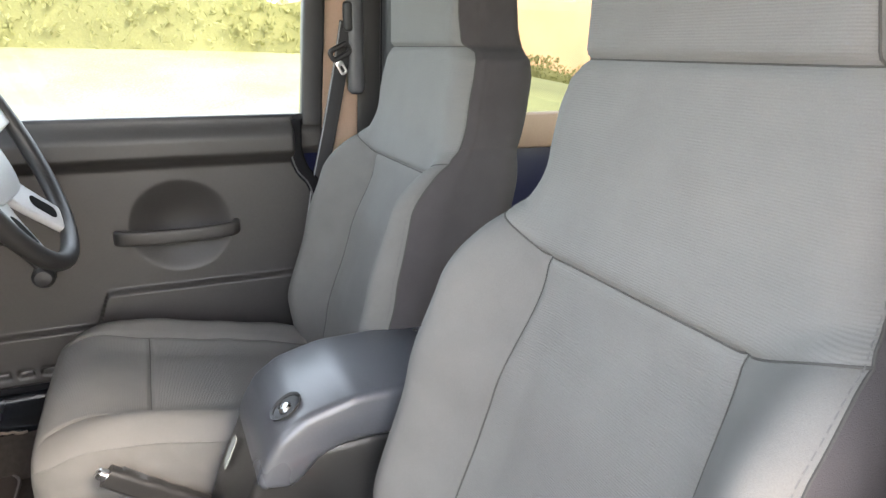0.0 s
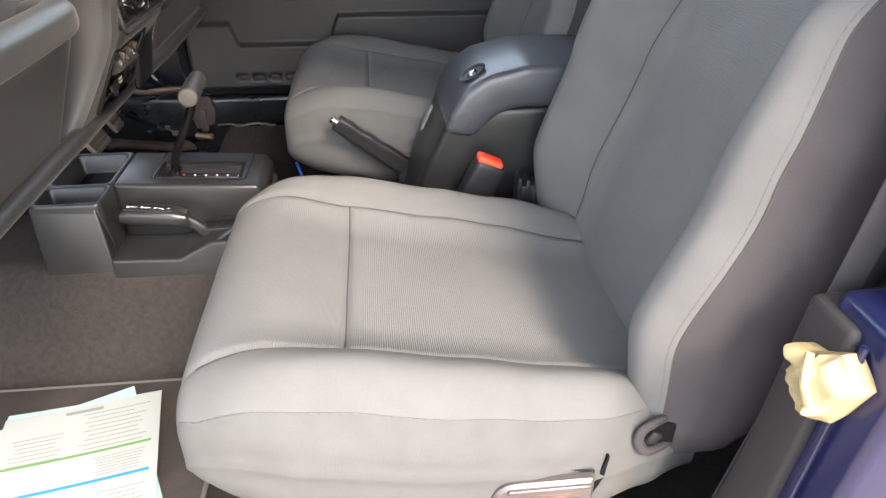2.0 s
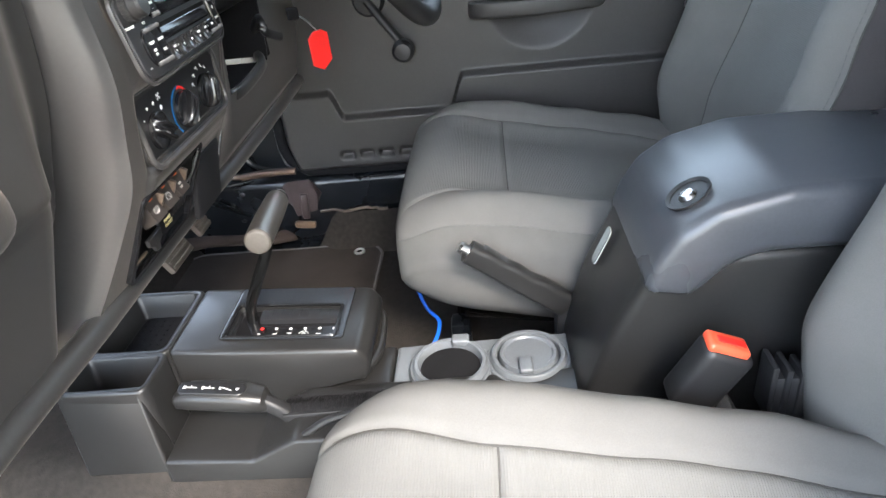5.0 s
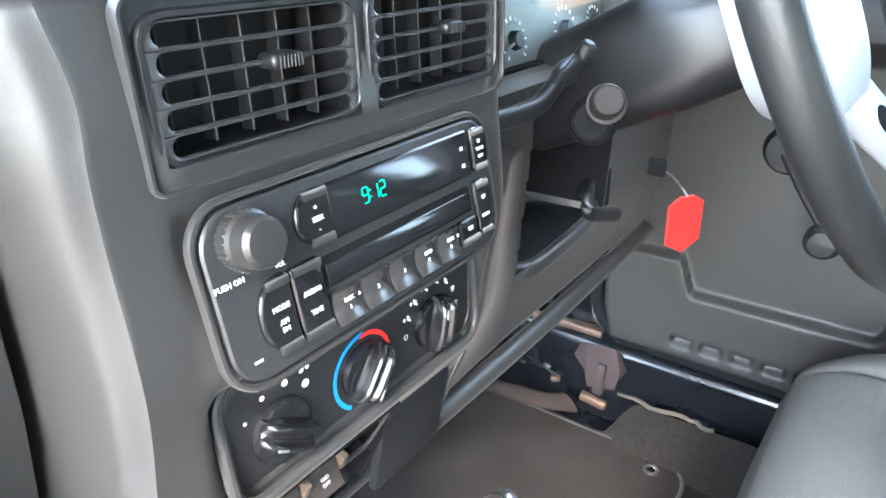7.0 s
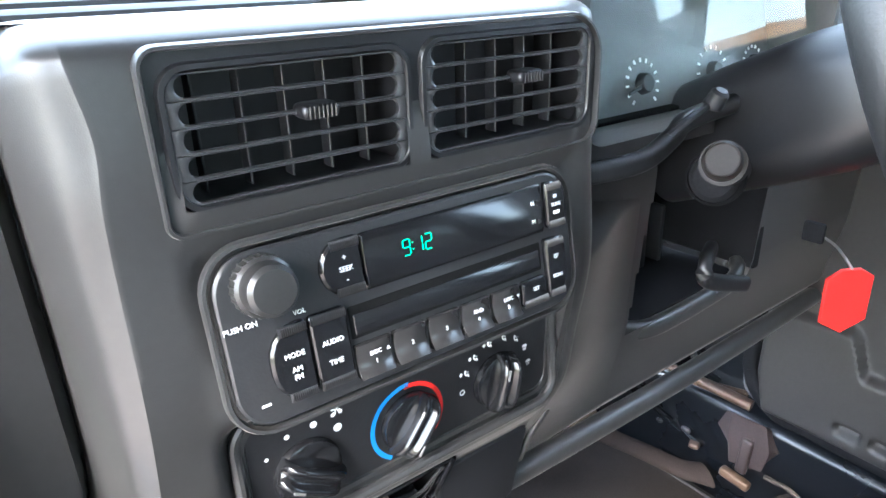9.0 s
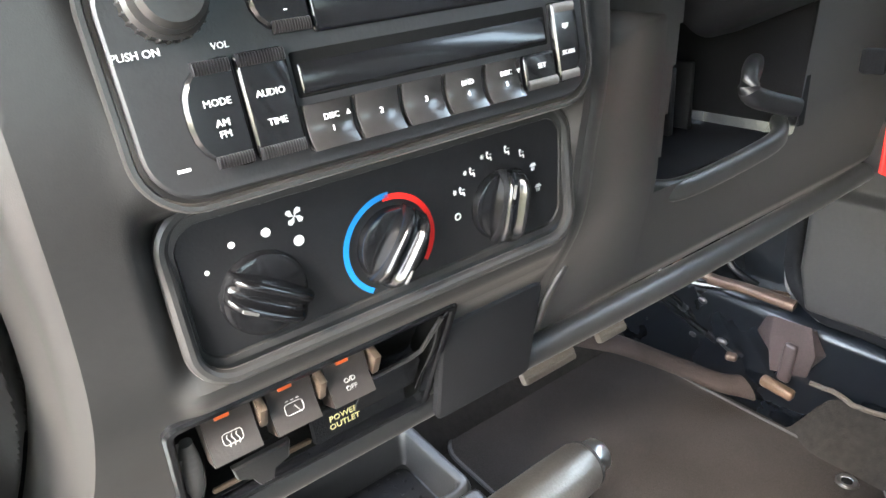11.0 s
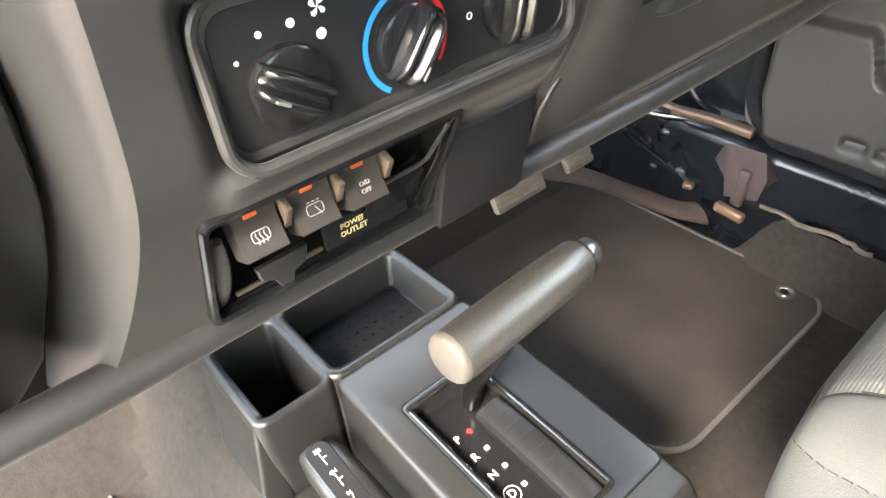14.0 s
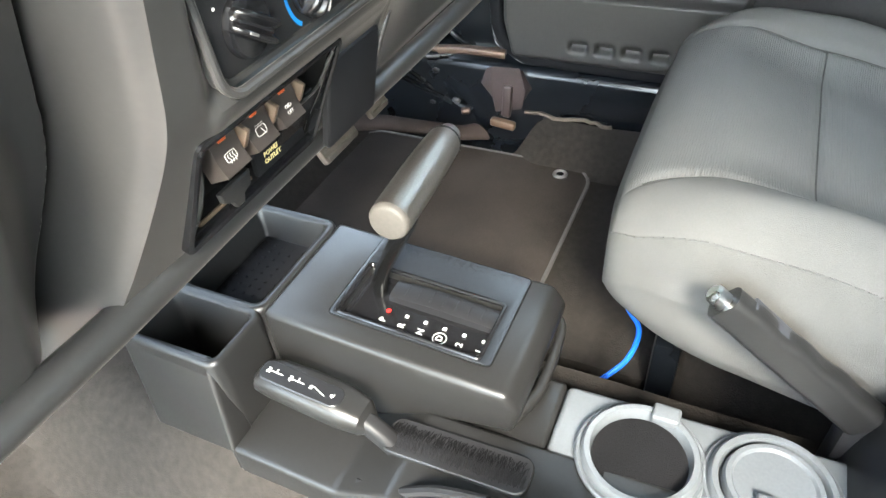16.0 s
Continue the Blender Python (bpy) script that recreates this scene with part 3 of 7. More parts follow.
sweep(bm, smooth_path([(0.618, -0.085, 0.525), (0.605, -0.115, 0.485), (0.60, -0.142, 0.450)], 5), rrect(0.012, 0.024, 0.005, 3), up=(1, 0, 0))
wind = dpart("winder", fix(bm), BLACK, "black window winder")
bm = B()
lathe(bm, [(0.0, 0.0), (0.015, 0.0), (0.020, 0.008), (0.020, 0.022), (0.014, 0.030), (0.0, 0.032)], Matrix.Translation((0.607, -0.142, 0.440)) @ pose(0, 0, 0, 0, -90))
part("knob", fix(bm), BLACK, wind)
# window frame and glass
bm = B()
sweep(bm, [Vector(p) for p in ((0.655, -0.672, 0.70), (0.645, -0.690, 1.0), (0.635, -0.70, 1.27))], rrect(0.045, 0.03, 0.006, 3), up=(1, 0, 0))
dpart("window_frame", fix(bm), BLACK)
bm = B()
sweep(bm, [Vector(p) for p in ((0.655, 0.345, 0.70), (0.645, 0.27, 1.0), (0.635, 0.17, 1.27))], rrect(0.05, 0.03, 0.006, 3), up=(1, 0, 0))
dpart("window_frame", fix(bm), BLACK)
bm = B()
rbox(bm, (0.655, -0.165, 0.716), (0.025, 1.03, 0.016), 0.005)
dpart("window_seal", bm, BLACK)
bm = B()
bm.faces.new([bm.verts.new(p) for p in ((0.658, -0.67, 0.71), (0.658, 0.34, 0.71), (0.64, 0.17, 1.27), (0.64, -0.69, 1.27))])
o = dpart("window_glass", bm, GLASS, "clear side window glass")
o.visible_shadow = False
# chrome latch plate on the door edge
bm = B()
rbox(bm, (0.625, -0.668, 0.465), (0.03, 0.012, 0.022), 0.003)
dpart("latch", bm, STEEL)
# door mirror
mir = thing("door_mirror", "black plastic door mirror with bright glass", "wing mirror", (0.90, 0.04, 0.845))
bm = B()
rbox(bm, (0, 0, 0), (0.17, 0.10, 0.22), 0.03, 4)
rbox(bm, (-0.11, 0.01, -0.07), (0.12, 0.03, 0.05), 0.01)
part("housing", bm, BLACK, mir)
bm = B()
slab(bm, rrect(0.145, 0.185, 0.02, 4), 0.002, face_pose(0, -0.0495, 0))
part("mirror_glass", fix(bm), MIRROR, mir)


# ---------------------------------------------------------------- seats
NM, NS, ND = 54, 34, 44     # points of a ring: middle panel, bolster top, side and under


def seat_ring(w, h, r, cx):
    """A closed rounded section of half sizes w, h: the middle panel to cx, then bolster, side and underside, mirrored. Points keep their index along the seat."""
    r = min(r, h * 0.96, w - cx - 0.004)
    arc = [(w - r + r * math.sin(a), h - r + r * math.cos(a)) for a in lin(0, math.pi / 2, 12)]
    top = [(cx, h)] + arc
    low = [(w, h - r), (w, -h + r)] + [(w - r + r * math.cos(a), -h + r - r * math.sin(a)) for a in lin(0, math.pi / 2, 8)][1:] + [(0, -h)]

    def even(path, n):
        ds = [0.0]
        for p, q in zip(path, path[1:]):
            ds.append(ds[-1] + math.dist(p, q))
        out, k = [], 0
        for i in range(n):
            d = ds[-1] * i / n
            while k < len(ds) - 2 and ds[k + 1] < d:
                k += 1
            t = (d - ds[k]) / max(ds[k + 1] - ds[k], 1e-9)
            out.append((path[k][0] + (path[k + 1][0] - path[k][0]) * t, path[k][1] + (path[k + 1][1] - path[k][1]) * t))
        return out

    half = even(top, NS) + even(low, ND)
    mid = [(-cx + 2 * cx * i / NM, h) for i in range(NM)]
    left = [(-x, z) for x, z in reversed(half[1:])]
    return mid + half + [(0, -h)] + left


def ring_zone(j):
    """Which panel the ring's face j belongs to."""
    n = NM + 2 * (NS + ND)
    if j < NM:
        return "mid"
    if j < NM + NS:
        return "right"
    if j >= n - NS:
        return "left"
    return "under"


def split_parts(rows, region, spec, parent, smooth=60):
    """Skins rings and shares the faces out over several parts by a function of ring and point index."""
    n = len(rows[0])
    bms = {k: (B(), {}) for k in spec}

    def vert(key, i, j):
        bm, cache = bms[key]
        if (i, j) not in cache:
            cache[(i, j)] = bm.verts.new(rows[i][j])
        return cache[(i, j)]

    for i in range(len(rows) - 1):
        for j in range(n):
            k = (j + 1) % n
            key = region(i, j)
            bms[key][0].faces.new((vert(key, i, j), vert(key, i, k), vert(key, i + 1, k), vert(key, i + 1, j)))
    for key, (name, material, label) in spec.items():
        part(name, bms[key][0], material, parent, label, smooth)


CX, BX = 0.148, 0.125     # long seams of cushion and back
CROSS, YOKE, NECK, FLAP = 0.0, 0.652, 0.849, 0.712
CUT_AT = 22      # ring point where the cushion's knit side is sewn on
SIDE_AT = 27     # ring point where the dark side panel is sewn on


def close_end(rows, push):
    end = rows[-1]
    c = sum(end, Vector()) / len(end)
    for k, q in ((0.8, 0.6), (0.4, 1.0), (0.01, 1.0)):
        rows.append([c + (p - c) * k + push * q for p in end])


def cushion_rows():
    rows, ys = [], []
    nose = [radians(a) for a in lin(0, 86, 26)]
    stations = [(y, 0.0) for y in lin(-0.38, CROSS, 90)] + [(y, 0.0) for y in lin(CROSS, 0.075, 30)[1:]] + [(0.075 + 0.082 * math.sin(a), 1 - math.cos(a)) for a in nose[1:]]
    for y, k in stations:
        top = table(y, [(-0.38, 0.258), (-0.30, 0.268), (-0.20, 0.285), (-0.12, 0.302), (0.0, 0.325), (0.08, 0.336), (0.2, 0.338)])
        low = table(y, [(-0.38, 0.112), (-0.2, 0.130), (0.10, 0.178), (0.2, 0.19)])
        w = table(y, [(-0.38, 0.165), (-0.31, 0.205), (-0.24, 0.230), (-0.05, 0.244), (0.04, 0.242), (0.12, 0.228)])
        top, low, w = top - (top - low) * 0.36 * k, low + 0.03 * k, w - 0.045 * k
        h, zc = (top - low) / 2, (top + low) / 2
        cx = CX + 0.010 * sstep(0.0, 0.12, y) - 0.016 * sstep(-0.15, -0.38, y)
        ring = []
        for x, z in seat_ring(w, h, 0.055, cx):
            up = sstep(0.0, 0.95, z / h)
            ax = abs(x)
            dip = 0.022 * (1 - sstep(0.09, 0.19, ax)) * sstep(0.14, -0.02, y)
            bol = 0.016 * bump(ax, 0.185, 0.035) * sstep(0.14, 0.0, y)
            groove = 0.0055 * bump(ax, cx, 0.0040) * (1 - 0.6 * k)
            cross = 0.0050 * bump(y, CROSS, 0.0035) * (ax < cx)
            soft = 0.007 * bump(ax, 0.0, 0.09) * bump(y, -0.14, 0.09) + 0.004 * bump(ax, 0, 0.1) * bump(y, 0.06, 0.05)
            pz = zc + z + up * (bol - dip - groove - cross + soft)
            pip = 0.0035 * bump(z, h - 0.070, 0.006) * (1 - up)
            wob = 0.0022 * noise.noise(Vector((x * 8, y * 8, z * 8)))
            ring.append(Vector((x + math.copysign(pip, x), y + wob, pz + wob)))
        rows.append(ring)
        ys.append(y)
    close_end(rows, Vector((0, 0.008, 0)))
    return rows, ys


def back_y(z):
    """The front face of the backrest at height z."""
    return table(z, [(0.16, -0.297), (0.20, -0.304), (0.33, -0.336), (0.50, -0.387), (0.65, -0.436), (0.75, -0.460), (0.85, -0.476), (1.0, -0.482), (1.1, -0.486)])


def back_rows():
    rows, zs = [], []
    cap = [radians(a) for a in lin(0, 86, 16)]
    stations = [(z, 0.0) for z in lin(0.165, YOKE, 100) + lin(YOKE, NECK, 50)[1:] + lin(NECK, 1.02, 36)[1:]] + [(1.02 + 0.055 * math.sin(a), 1 - math.cos(a)) for a in cap[1:]]
    for z, k in stations:
        w = table(z, [(0.165, 0.205), (0.19, 0.224), (0.23, 0.238), (0.30, 0.243), (0.42, 0.247), (0.54, 0.248), (0.62, 0.232), (0.68, 0.205), (0.74, 0.196), (0.80, 0.194), (0.828, 0.186), (0.842, 0.170), (0.850, 0.150), (0.90, 0.143), (1.0, 0.138)])
        d = curve(z, [(0.165, 0.115), (0.30, 0.13), (0.55, 0.132), (0.70, 0.137), (0.78, 0.140), (0.83, 0.134), (0.88, 0.118), (1.05, 0.10)])
        w, d = w * (1 - 0.22 * k), d * (1 - 0.4 * k)
        cx = min(BX + 0.014 * sstep(0.63, 0.45, z), w - 0.012)
        ring = []
        for x, q in seat_ring(w, d / 2, 0.042, cx):
            f = sstep(-0.1, 0.95, q / (d / 2))
            ax = abs(x)
            low = 1 - sstep(0.60, 0.68, z)
            bol = 0.072 * sstep(0.122, 0.205, ax) * (1 - 0.20 * sstep(0.215, 0.25, ax)) * low * sstep(0.15, 0.37, z)
            dip = 0.010 * (1 - sstep(0.09, 0.15, ax)) * low
            groove = 0.0055 * bump(ax, cx, 0.004) * (z <= YOKE + 0.001) + 0.005 * bump(z, YOKE, 0.0045)
            neck = 0.007 * bump(z, NECK, 0.0045)
            puff = 0.010 * bump(z, 0.94, 0.06) * bump(x, 0, 0.1) + 0.006 * bump(z, 0.75, 0.07) * bump(x, 0, 0.12)
            wob = 0.0022 * noise.noise(Vector((x * 8, z * 8, 2)))
            lift = 0.030 * sstep(0.120, 0.21, ax) * bump(z, YOKE, 0.05)
            crease = 0.0025 * bump(q, d / 2 - 0.045, 0.004)
            ring.append(Vector((x - math.copysign(crease, x), back_y(z) - d / 2 + q + f * (bol - dip - groove - neck + puff) + wob, z + lift)))
        rows.append(ring)
        zs.append(z)
    close_end(rows, Vector((0, 0, 0.006)))
    return rows, zs


def stitches(bm, pts, r=0.0007, on=0.006, off=0.003):
    """Short thread stitches along points."""
    d, acc = 0.0, []
    for p, q in zip(pts, pts[1:]):
        ln = (q - p).length
        while d < ln:
            acc.append(p + (q - p) * (d / ln))
            d += on + off
        d -= ln
    for p, q in zip(acc, acc[1:]):
        e = p + (q - p) * (on / (on + off))
        cyl(bm, p, e, r, n=5)


def seat(at, label, inward):
    s = thing("bucket_seat", label, "car seat", at, "front seats")
    rows, ys = cushion_rows()

    def creg(i, j):
        y = ys[min(i, len(ys) - 1)]
        z = ring_zone(j)
        if z in ("left", "right") and (j - NM if z == "right" else NM + 2 * (NS + ND) - 1 - j) >= CUT_AT:
            z = "under"
        if z == "mid":
            return "mid" if y < CROSS - 1e-6 else ("front" if y < 0.152 else "under")
        return z if y < 0.150 else "under"

    split_parts(rows, creg, {"mid": ("cushion_panel", RIB_Y, "ribbed grey fabric insert"), "front": ("cushion_panel", RIB_Y, "ribbed grey fabric insert"),
                             "left": ("cushion_bolster", FABRIC, ""), "right": ("cushion_bolster", FABRIC, ""), "under": ("cushion_skirt", SIDE, "")}, s)
    rows_b, zs = back_rows()
    rows_b = [[p + Vector((0.028 * inward, 0, 0)) for p in r] for r in rows_b]

    def breg(i, j):
        z = zs[min(i, len(zs) - 1)]
        zone = ring_zone(j)
        n = NM + 2 * (NS + ND)
        turn = j - NM if zone == "right" else n - 1 - j
        if zone == "under" or (zone != "mid" and turn >= SIDE_AT):
            outer = (n - NS - 1 - j if inward > 0 else j - NM - NS) < 16 and (j > NM + NS + ND) == (inward > 0)
            return "flap" if z >= FLAP and outer else "shell"
        if z >= NECK - 1e-6:
            return "head"
        if z >= YOKE - 1e-6:
            return "yoke"
        return zone

    split_parts(rows_b, breg, {"mid": ("back_panel", RIB_Z, "ribbed grey fabric insert"), "left": ("back_bolster", FABRIC, ""), "right": ("back_bolster", FABRIC, ""),
                               "yoke": ("shoulder_panel", RIB_Z, ""), "head": ("headrest", RIB_Z, ""), "flap": ("shoulder_side", FABRIC, ""), "shell": ("back_cover", DARKSIDE, "dark charcoal knit back cover")}, s)
    # stitched seams along the bolsters
    n_ring = len(rows_b[0])
    for j in (NM + SIDE_AT, NM + 2 * (NS + ND) - SIDE_AT):
        bm = B()
        stitches(bm, [rows_b[i][j - 1 if j < n_ring / 2 else j + 1] for i in range(20, 140)], 0.0006)
        part("seam", bm, THREAD, s)
    for j in (NM + CUT_AT, NM + 2 * (NS + ND) - CUT_AT):
        bm = B()
        stitches(bm, [rows[i][j] + Vector((math.copysign(0.0004, rows[i][j].x), 0, 0.0004)) for i in range(20, 142)])
        part("seam", bm, THREAD, s)
    # dark cords added in the panel grooves to darken the seams' creases
    n = NM + 2 * (NS + ND)
    last = min(range(len(ys)), key=lambda i: abs(ys[i] - 0.140))
    mid = min(range(len(ys)), key=lambda i: abs(ys[i] - CROSS))
    yoke = min(range(len(zs)), key=lambda i: abs(zs[i] - YOKE))
    neck = min(range(len(zs)), key=lambda i: abs(zs[i] - NECK))
    lines = [([rows[i][j] for i in range(6, last)], (0, 0, 1)) for j in (0, NM)]
    lines += [([rows[mid][j] for j in range(0, NM + 1)], (0, 0, 1))]
    lines += [([rows_b[i][j] for i in range(8, yoke + 1)], (0, 1, 0)) for j in (0, NM)]
    lines += [([rows_b[i][j] for i in range(8, len(zs) - 12)], (0, 1, 0)) for j in (NM + SIDE_AT, n - SIDE_AT)]
    lines += [([rows_b[k][j % n] for j in range(n - SIDE_AT, n + NM + SIDE_AT)], (0, 0, 1)) for k in (yoke, neck)]
    for pts, up in lines:
        bm = B()
        sweep(bm, pts, circle(0.0012, 6), up)
        part("seam", bm, SEAM, s)
    # rails and feet
    for x in (-0.19 * inward, 0.12 * inward):
        tilt = pose(0, -0.053, 0.140, 8)
        bm = B()
        rbox(bm, (x, 0, 0.011), (0.050, 0.275, 0.030), 0.008, 3, tilt)
        rail = part("seat_rail", bm, RAIL, s, "glossy brown-black pressed steel seat rail")
        bm = B()
        rbox(bm, (x, 0.002, -0.016), (0.042, 0.270, 0.024), 0.005, 2, tilt)
        part("lower_channel", bm, RAIL, rail)
        for z in (-0.031, -0.037):
            bm = B()
            rbox(bm, (x, -0.010, z), (0.052, 0.27, 0.003), 0.001, 1, tilt)
            part("slide_edge", bm, RAIL, rail)
        for y in (0.052, 0.092):
            bm = B()
            sweep(bm, [tilt @ Vector((x - 0.0245 * k * inward, y, z)) for k, z in ((0.6, 0.0265), (0.97, 0.0225), (1.02, 0.014), (1.02, 0.004))], rrect(0.006, 0.005, 0.002, 2), up=(0, 1, 0))
            part("rail_notch", fix(bm), VOID, rail)
        for y in (0.086, -0.29):
            bm = B()
            rbox(bm, (x, y, 0.040), (0.036, 0.030, 0.115), 0.006)
            part("seat_foot", bm, FOOT, s, "seat foot in body blue darkened for shade")
    return s


seat((-0.376, -0.277, 0), "grey cloth passenger seat with ribbed inserts", 1)
seat((0.342, -0.308, 0.012), "grey cloth driver's seat beside the console", -1)

# ---------------------------------------------------------------- dashboard
dash = thing("dashboard", "charcoal plastic dashboard with centre stack", "dashboard", (0, 0.10, 0.36))
DA = dash.matrix_basis.inverted()


def hpart(name, bm, material, label="", parent=None, smooth=35):
    ob = part(name, bm, material, parent or dash, label, smooth)
    if parent is None:
        ob.matrix_parent_inverse = DA
    return ob


def face_y(z):
    """The centre stack's face at height z."""
    return table(z, [(0.36, 0.100), (0.385, 0.085), (0.40, 0.074), (0.47, 0.038), (0.492, 0.022), (0.500, 0.014), (0.508, 0.012), (0.514, 0.019), (0.576, 0.018), (0.582, 0.008), (0.588, 0.002), (0.60, -0.002), (0.66, 0.009), (0.670, 0.005), (0.68, 0.002), (0.735, 0.010)])


def flank_y(z):
    """The smooth face beside the recessed heater and radio."""
    return curve(z, [(0.36, 0.100), (0.385, 0.085), (0.40, 0.074), (0.47, 0.036), (0.51, 0.0165), (0.55, 0.0090), (0.60, 0.001), (0.66, 0.005), (0.70, 0.006), (0.735, 0.010)])


XR = 0.152
def gap_x(z):
    """Where the flank meets the passenger's panel."""
    return curve(z, [(0.36, -0.180), (0.40, -0.1585), (0.44, -0.1415), (0.47, -0.1335), (0.50, -0.128), (0.55, -0.124), (0.75, -0.124)])


def setback(z):
    """How far the flank falls back from crease to gap."""
    return curve(z, [(0.38, 0.055), (0.50, 0.055), (0.60, 0.040), (0.66, 0.026), (0.74, 0.020)])


def crease_x(z):
    return curve(z, [(0.36, -0.158), (0.40, -0.141), (0.44, -0.1265), (0.48, -0.1155), (0.53, -0.1075), (0.60, -0.104), (0.685, -0.1015), (0.710, -0.0990), (0.735, -0.102)])


def stack_point(u, v):
    """u across (below -1: down the flank), v up the stack; a crease turns the face into a flank."""
    z = v
    if z > 0.735:
        a = min(1.0, (z - 0.735) / 0.05)
        y = 0.010 + 0.040 * (1 - math.cos(a * math.pi / 2)) + max(0, (z - 0.785)) * 2
        z = 0.735 + 0.011 * math.sin(a * math.pi / 2)
    else:
        xs = u if u > 0 else max(u, -0.10) / 0.10 * -crease_x(v)
        side = max(sstep(-0.070, -0.083, xs), sstep(0.121, 0.133, xs))
        y = face_y(z) + (flank_y(z) - face_y(z)) * side
    xc = crease_x(v)
    if u < -1:
        t = -u - 1                       # 0 at the crease, 1 at the gap, 2 deep behind
        k = min(t, 1.0)
        r = sstep(0, 0.35, k)
        x = xc + (gap_x(v) - xc) * (k * 0.85 + 0.15 * r)
        y += setback(v) * (k * k * 0.4 + k * 0.6) + max(0, t - 1) * 0.06
        z -= 0.010 * k * k * sstep(0.69, 0.745, v)
    elif u < 0.0:
        x = xc + (u + 0.10) / 0.10 * -xc if u > -0.10 else xc
    else:
        x = u
    if u > XR - 0.016:
        t = (u - XR + 0.016) / 0.03
        a = min(1.0, t) * math.pi / 2
        x = XR - 0.016 + 0.016 * math.sin(a)
        y += 0.016 * (1 - math.cos(a)) + max(0, t - 1) * 0.12
    return Vector((x, y, z))


VL, VR = (-0.0755, 0.023, 0.6812, 0.7303), (0.032, 0.1355, 0.6822, 0.7313)      # vents: x0 x1 z0 z1
us = lin(-3, -2, 4)[:-1] + lin(-2, -1.001, 14) + sorted(set([round(q, 4) for q in lin(-0.10, XR - 0.016, 110) + lin(XR - 0.016, XR + 0.045, 14)[1:]] + [VL[1], VR[0], VR[1], 0.052]))
vs = sorted(set([round(q, 4) for q in lin(0.365, 0.735, 74) + lin(0.735, 0.80, 10)] + [VL[2], VL[3], 0.405, 0.487]))
bm = B()
g = sheet(bm, stack_point, us, vs)
kill = []
for f in bm.faces:
    c = f.calc_center_median()
    for x0, x1, z0, z1 in (VL, VR):
        if x0 + 0.001 < c.x < x1 - 0.001 and z0 < c.z < z1:
            kill.append(f)
    if -0.085 < c.x < 0.052 and 0.405 < c.z < 0.487:
        kill.append(f)
bmesh.ops.delete(bm, geom=kill, context="FACES")
hpart("stack_panel", bm, DASH, smooth=50)


bm = B()
mb = face_pose(0.0305, 0.006, 0.7050)
frame_ring(bm, rrect(0.227, 0.068, (0.024, 0.008, 0.006, 0.013), 7), rrect(0.2225, 0.0635, (0.022, 0.006, 0.004, 0.011), 7), 0.0050, mb @ pose(0, 0, -0.002), 0.002)
fix(bm)
hpart("vent_bezel", bm, DASH, "charcoal lip round the air vents")
bm = B()
slab(bm, rrect(0.2220, 0.0630, (0.022, 0.006, 0.004, 0.011), 7), 0.0060, mb @ pose(0, 0, -0.0060))
holes = []
for x0, x1, z0, z1 in (VL, VR):
    hole = B()
    slab(hole, rrect(x1 - x0, z1 - z0, 0.010, 5), 0.030, face_pose((x0 + x1) / 2, 0.016, (z0 + z1) / 2))
    holes.append(hole)
hpart("vent_panel", carve(bm, holes), SATIN, "black recessed panel between the vents")


def vent(x0, x1, z0, z1):
    w, h = x1 - x0, z1 - z0
    yc, xc, zc = 0.006, (x0 + x1) / 2, (z0 + z1) / 2
    m = face_pose(xc, yc, zc)
    bm = B()
    frame_ring(bm, rrect(w + 0.005, h + 0.005, 0.011), rrect(w - 0.002, h - 0.002, 0.009), 0.004, m @ pose(0, 0, -0.002), 0.0015)
    v = hpart("air_vent", fix(bm), SATIN, "black louvred air vent")
    bm = B()
    rbox(bm, (xc, yc + 0.045, zc), (w + 0.002, 0.01, h + 0.002), 0)
    for q in (-1, 1):
        rbox(bm, (xc + q * (w / 2 + 0.0015), yc + 0.024, zc), (0.002, 0.044, h + 0.004), 0)
        rbox(bm, (xc, yc + 0.024, zc + q * (h / 2 + 0.0015)), (w + 0.004, 0.044, 0.002), 0)
    hpart("vent_box", bm, SATIN, "", v)
    n = 5
    hh = (h - 0.002) / n
    for i in range(n):
        bm = B()
        frame_ring(bm, rrect(w - 0.0010, hh, 0.0012, 5), rrect(w - 0.0085, hh - 0.0016, (hh - 0.0018) / 2, 5), 0.0028, m @ pose(0, -h / 2 + 0.001 + hh * (i + 0.5), -0.0015), 0.0006)
        hpart("louvre", fix(bm), LOUVRE, "", v)
    for i in range(5):
        bm = B()
        rbox(bm, (x0 + w * (i + 0.75) / 5.5, yc + 0.016, zc), (0.0011, 0.008, h - 0.002), 0.0004, 1)
        hpart("vane", bm, BLACK, "", v)
    bm = B()
    zt = z0 + h * 0.60
    rbox(bm, (xc + 0.006, yc - 0.002, zt), (0.016, 0.012, 0.0062), 0.0028, 3)
    for i in range(7):
        rbox(bm, (xc + 0.0006 + 0.0018 * i, yc - 0.0082, zt), (0.0008, 0.0012, 0.0050), 0.0003, 1)
    hpart("tab", bm, SATIN, "", v)


vent(*VL)
vent(*VR)
# Added near-black block that paints the shade behind the panel gap.
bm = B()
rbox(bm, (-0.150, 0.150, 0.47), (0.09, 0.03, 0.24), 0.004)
hpart("gap_backing", bm, DEEPBLACK, "added near-black backing for the panel gap's shade")
# dash top pad, rising behind the stack and running to the windscreen
bm = B()


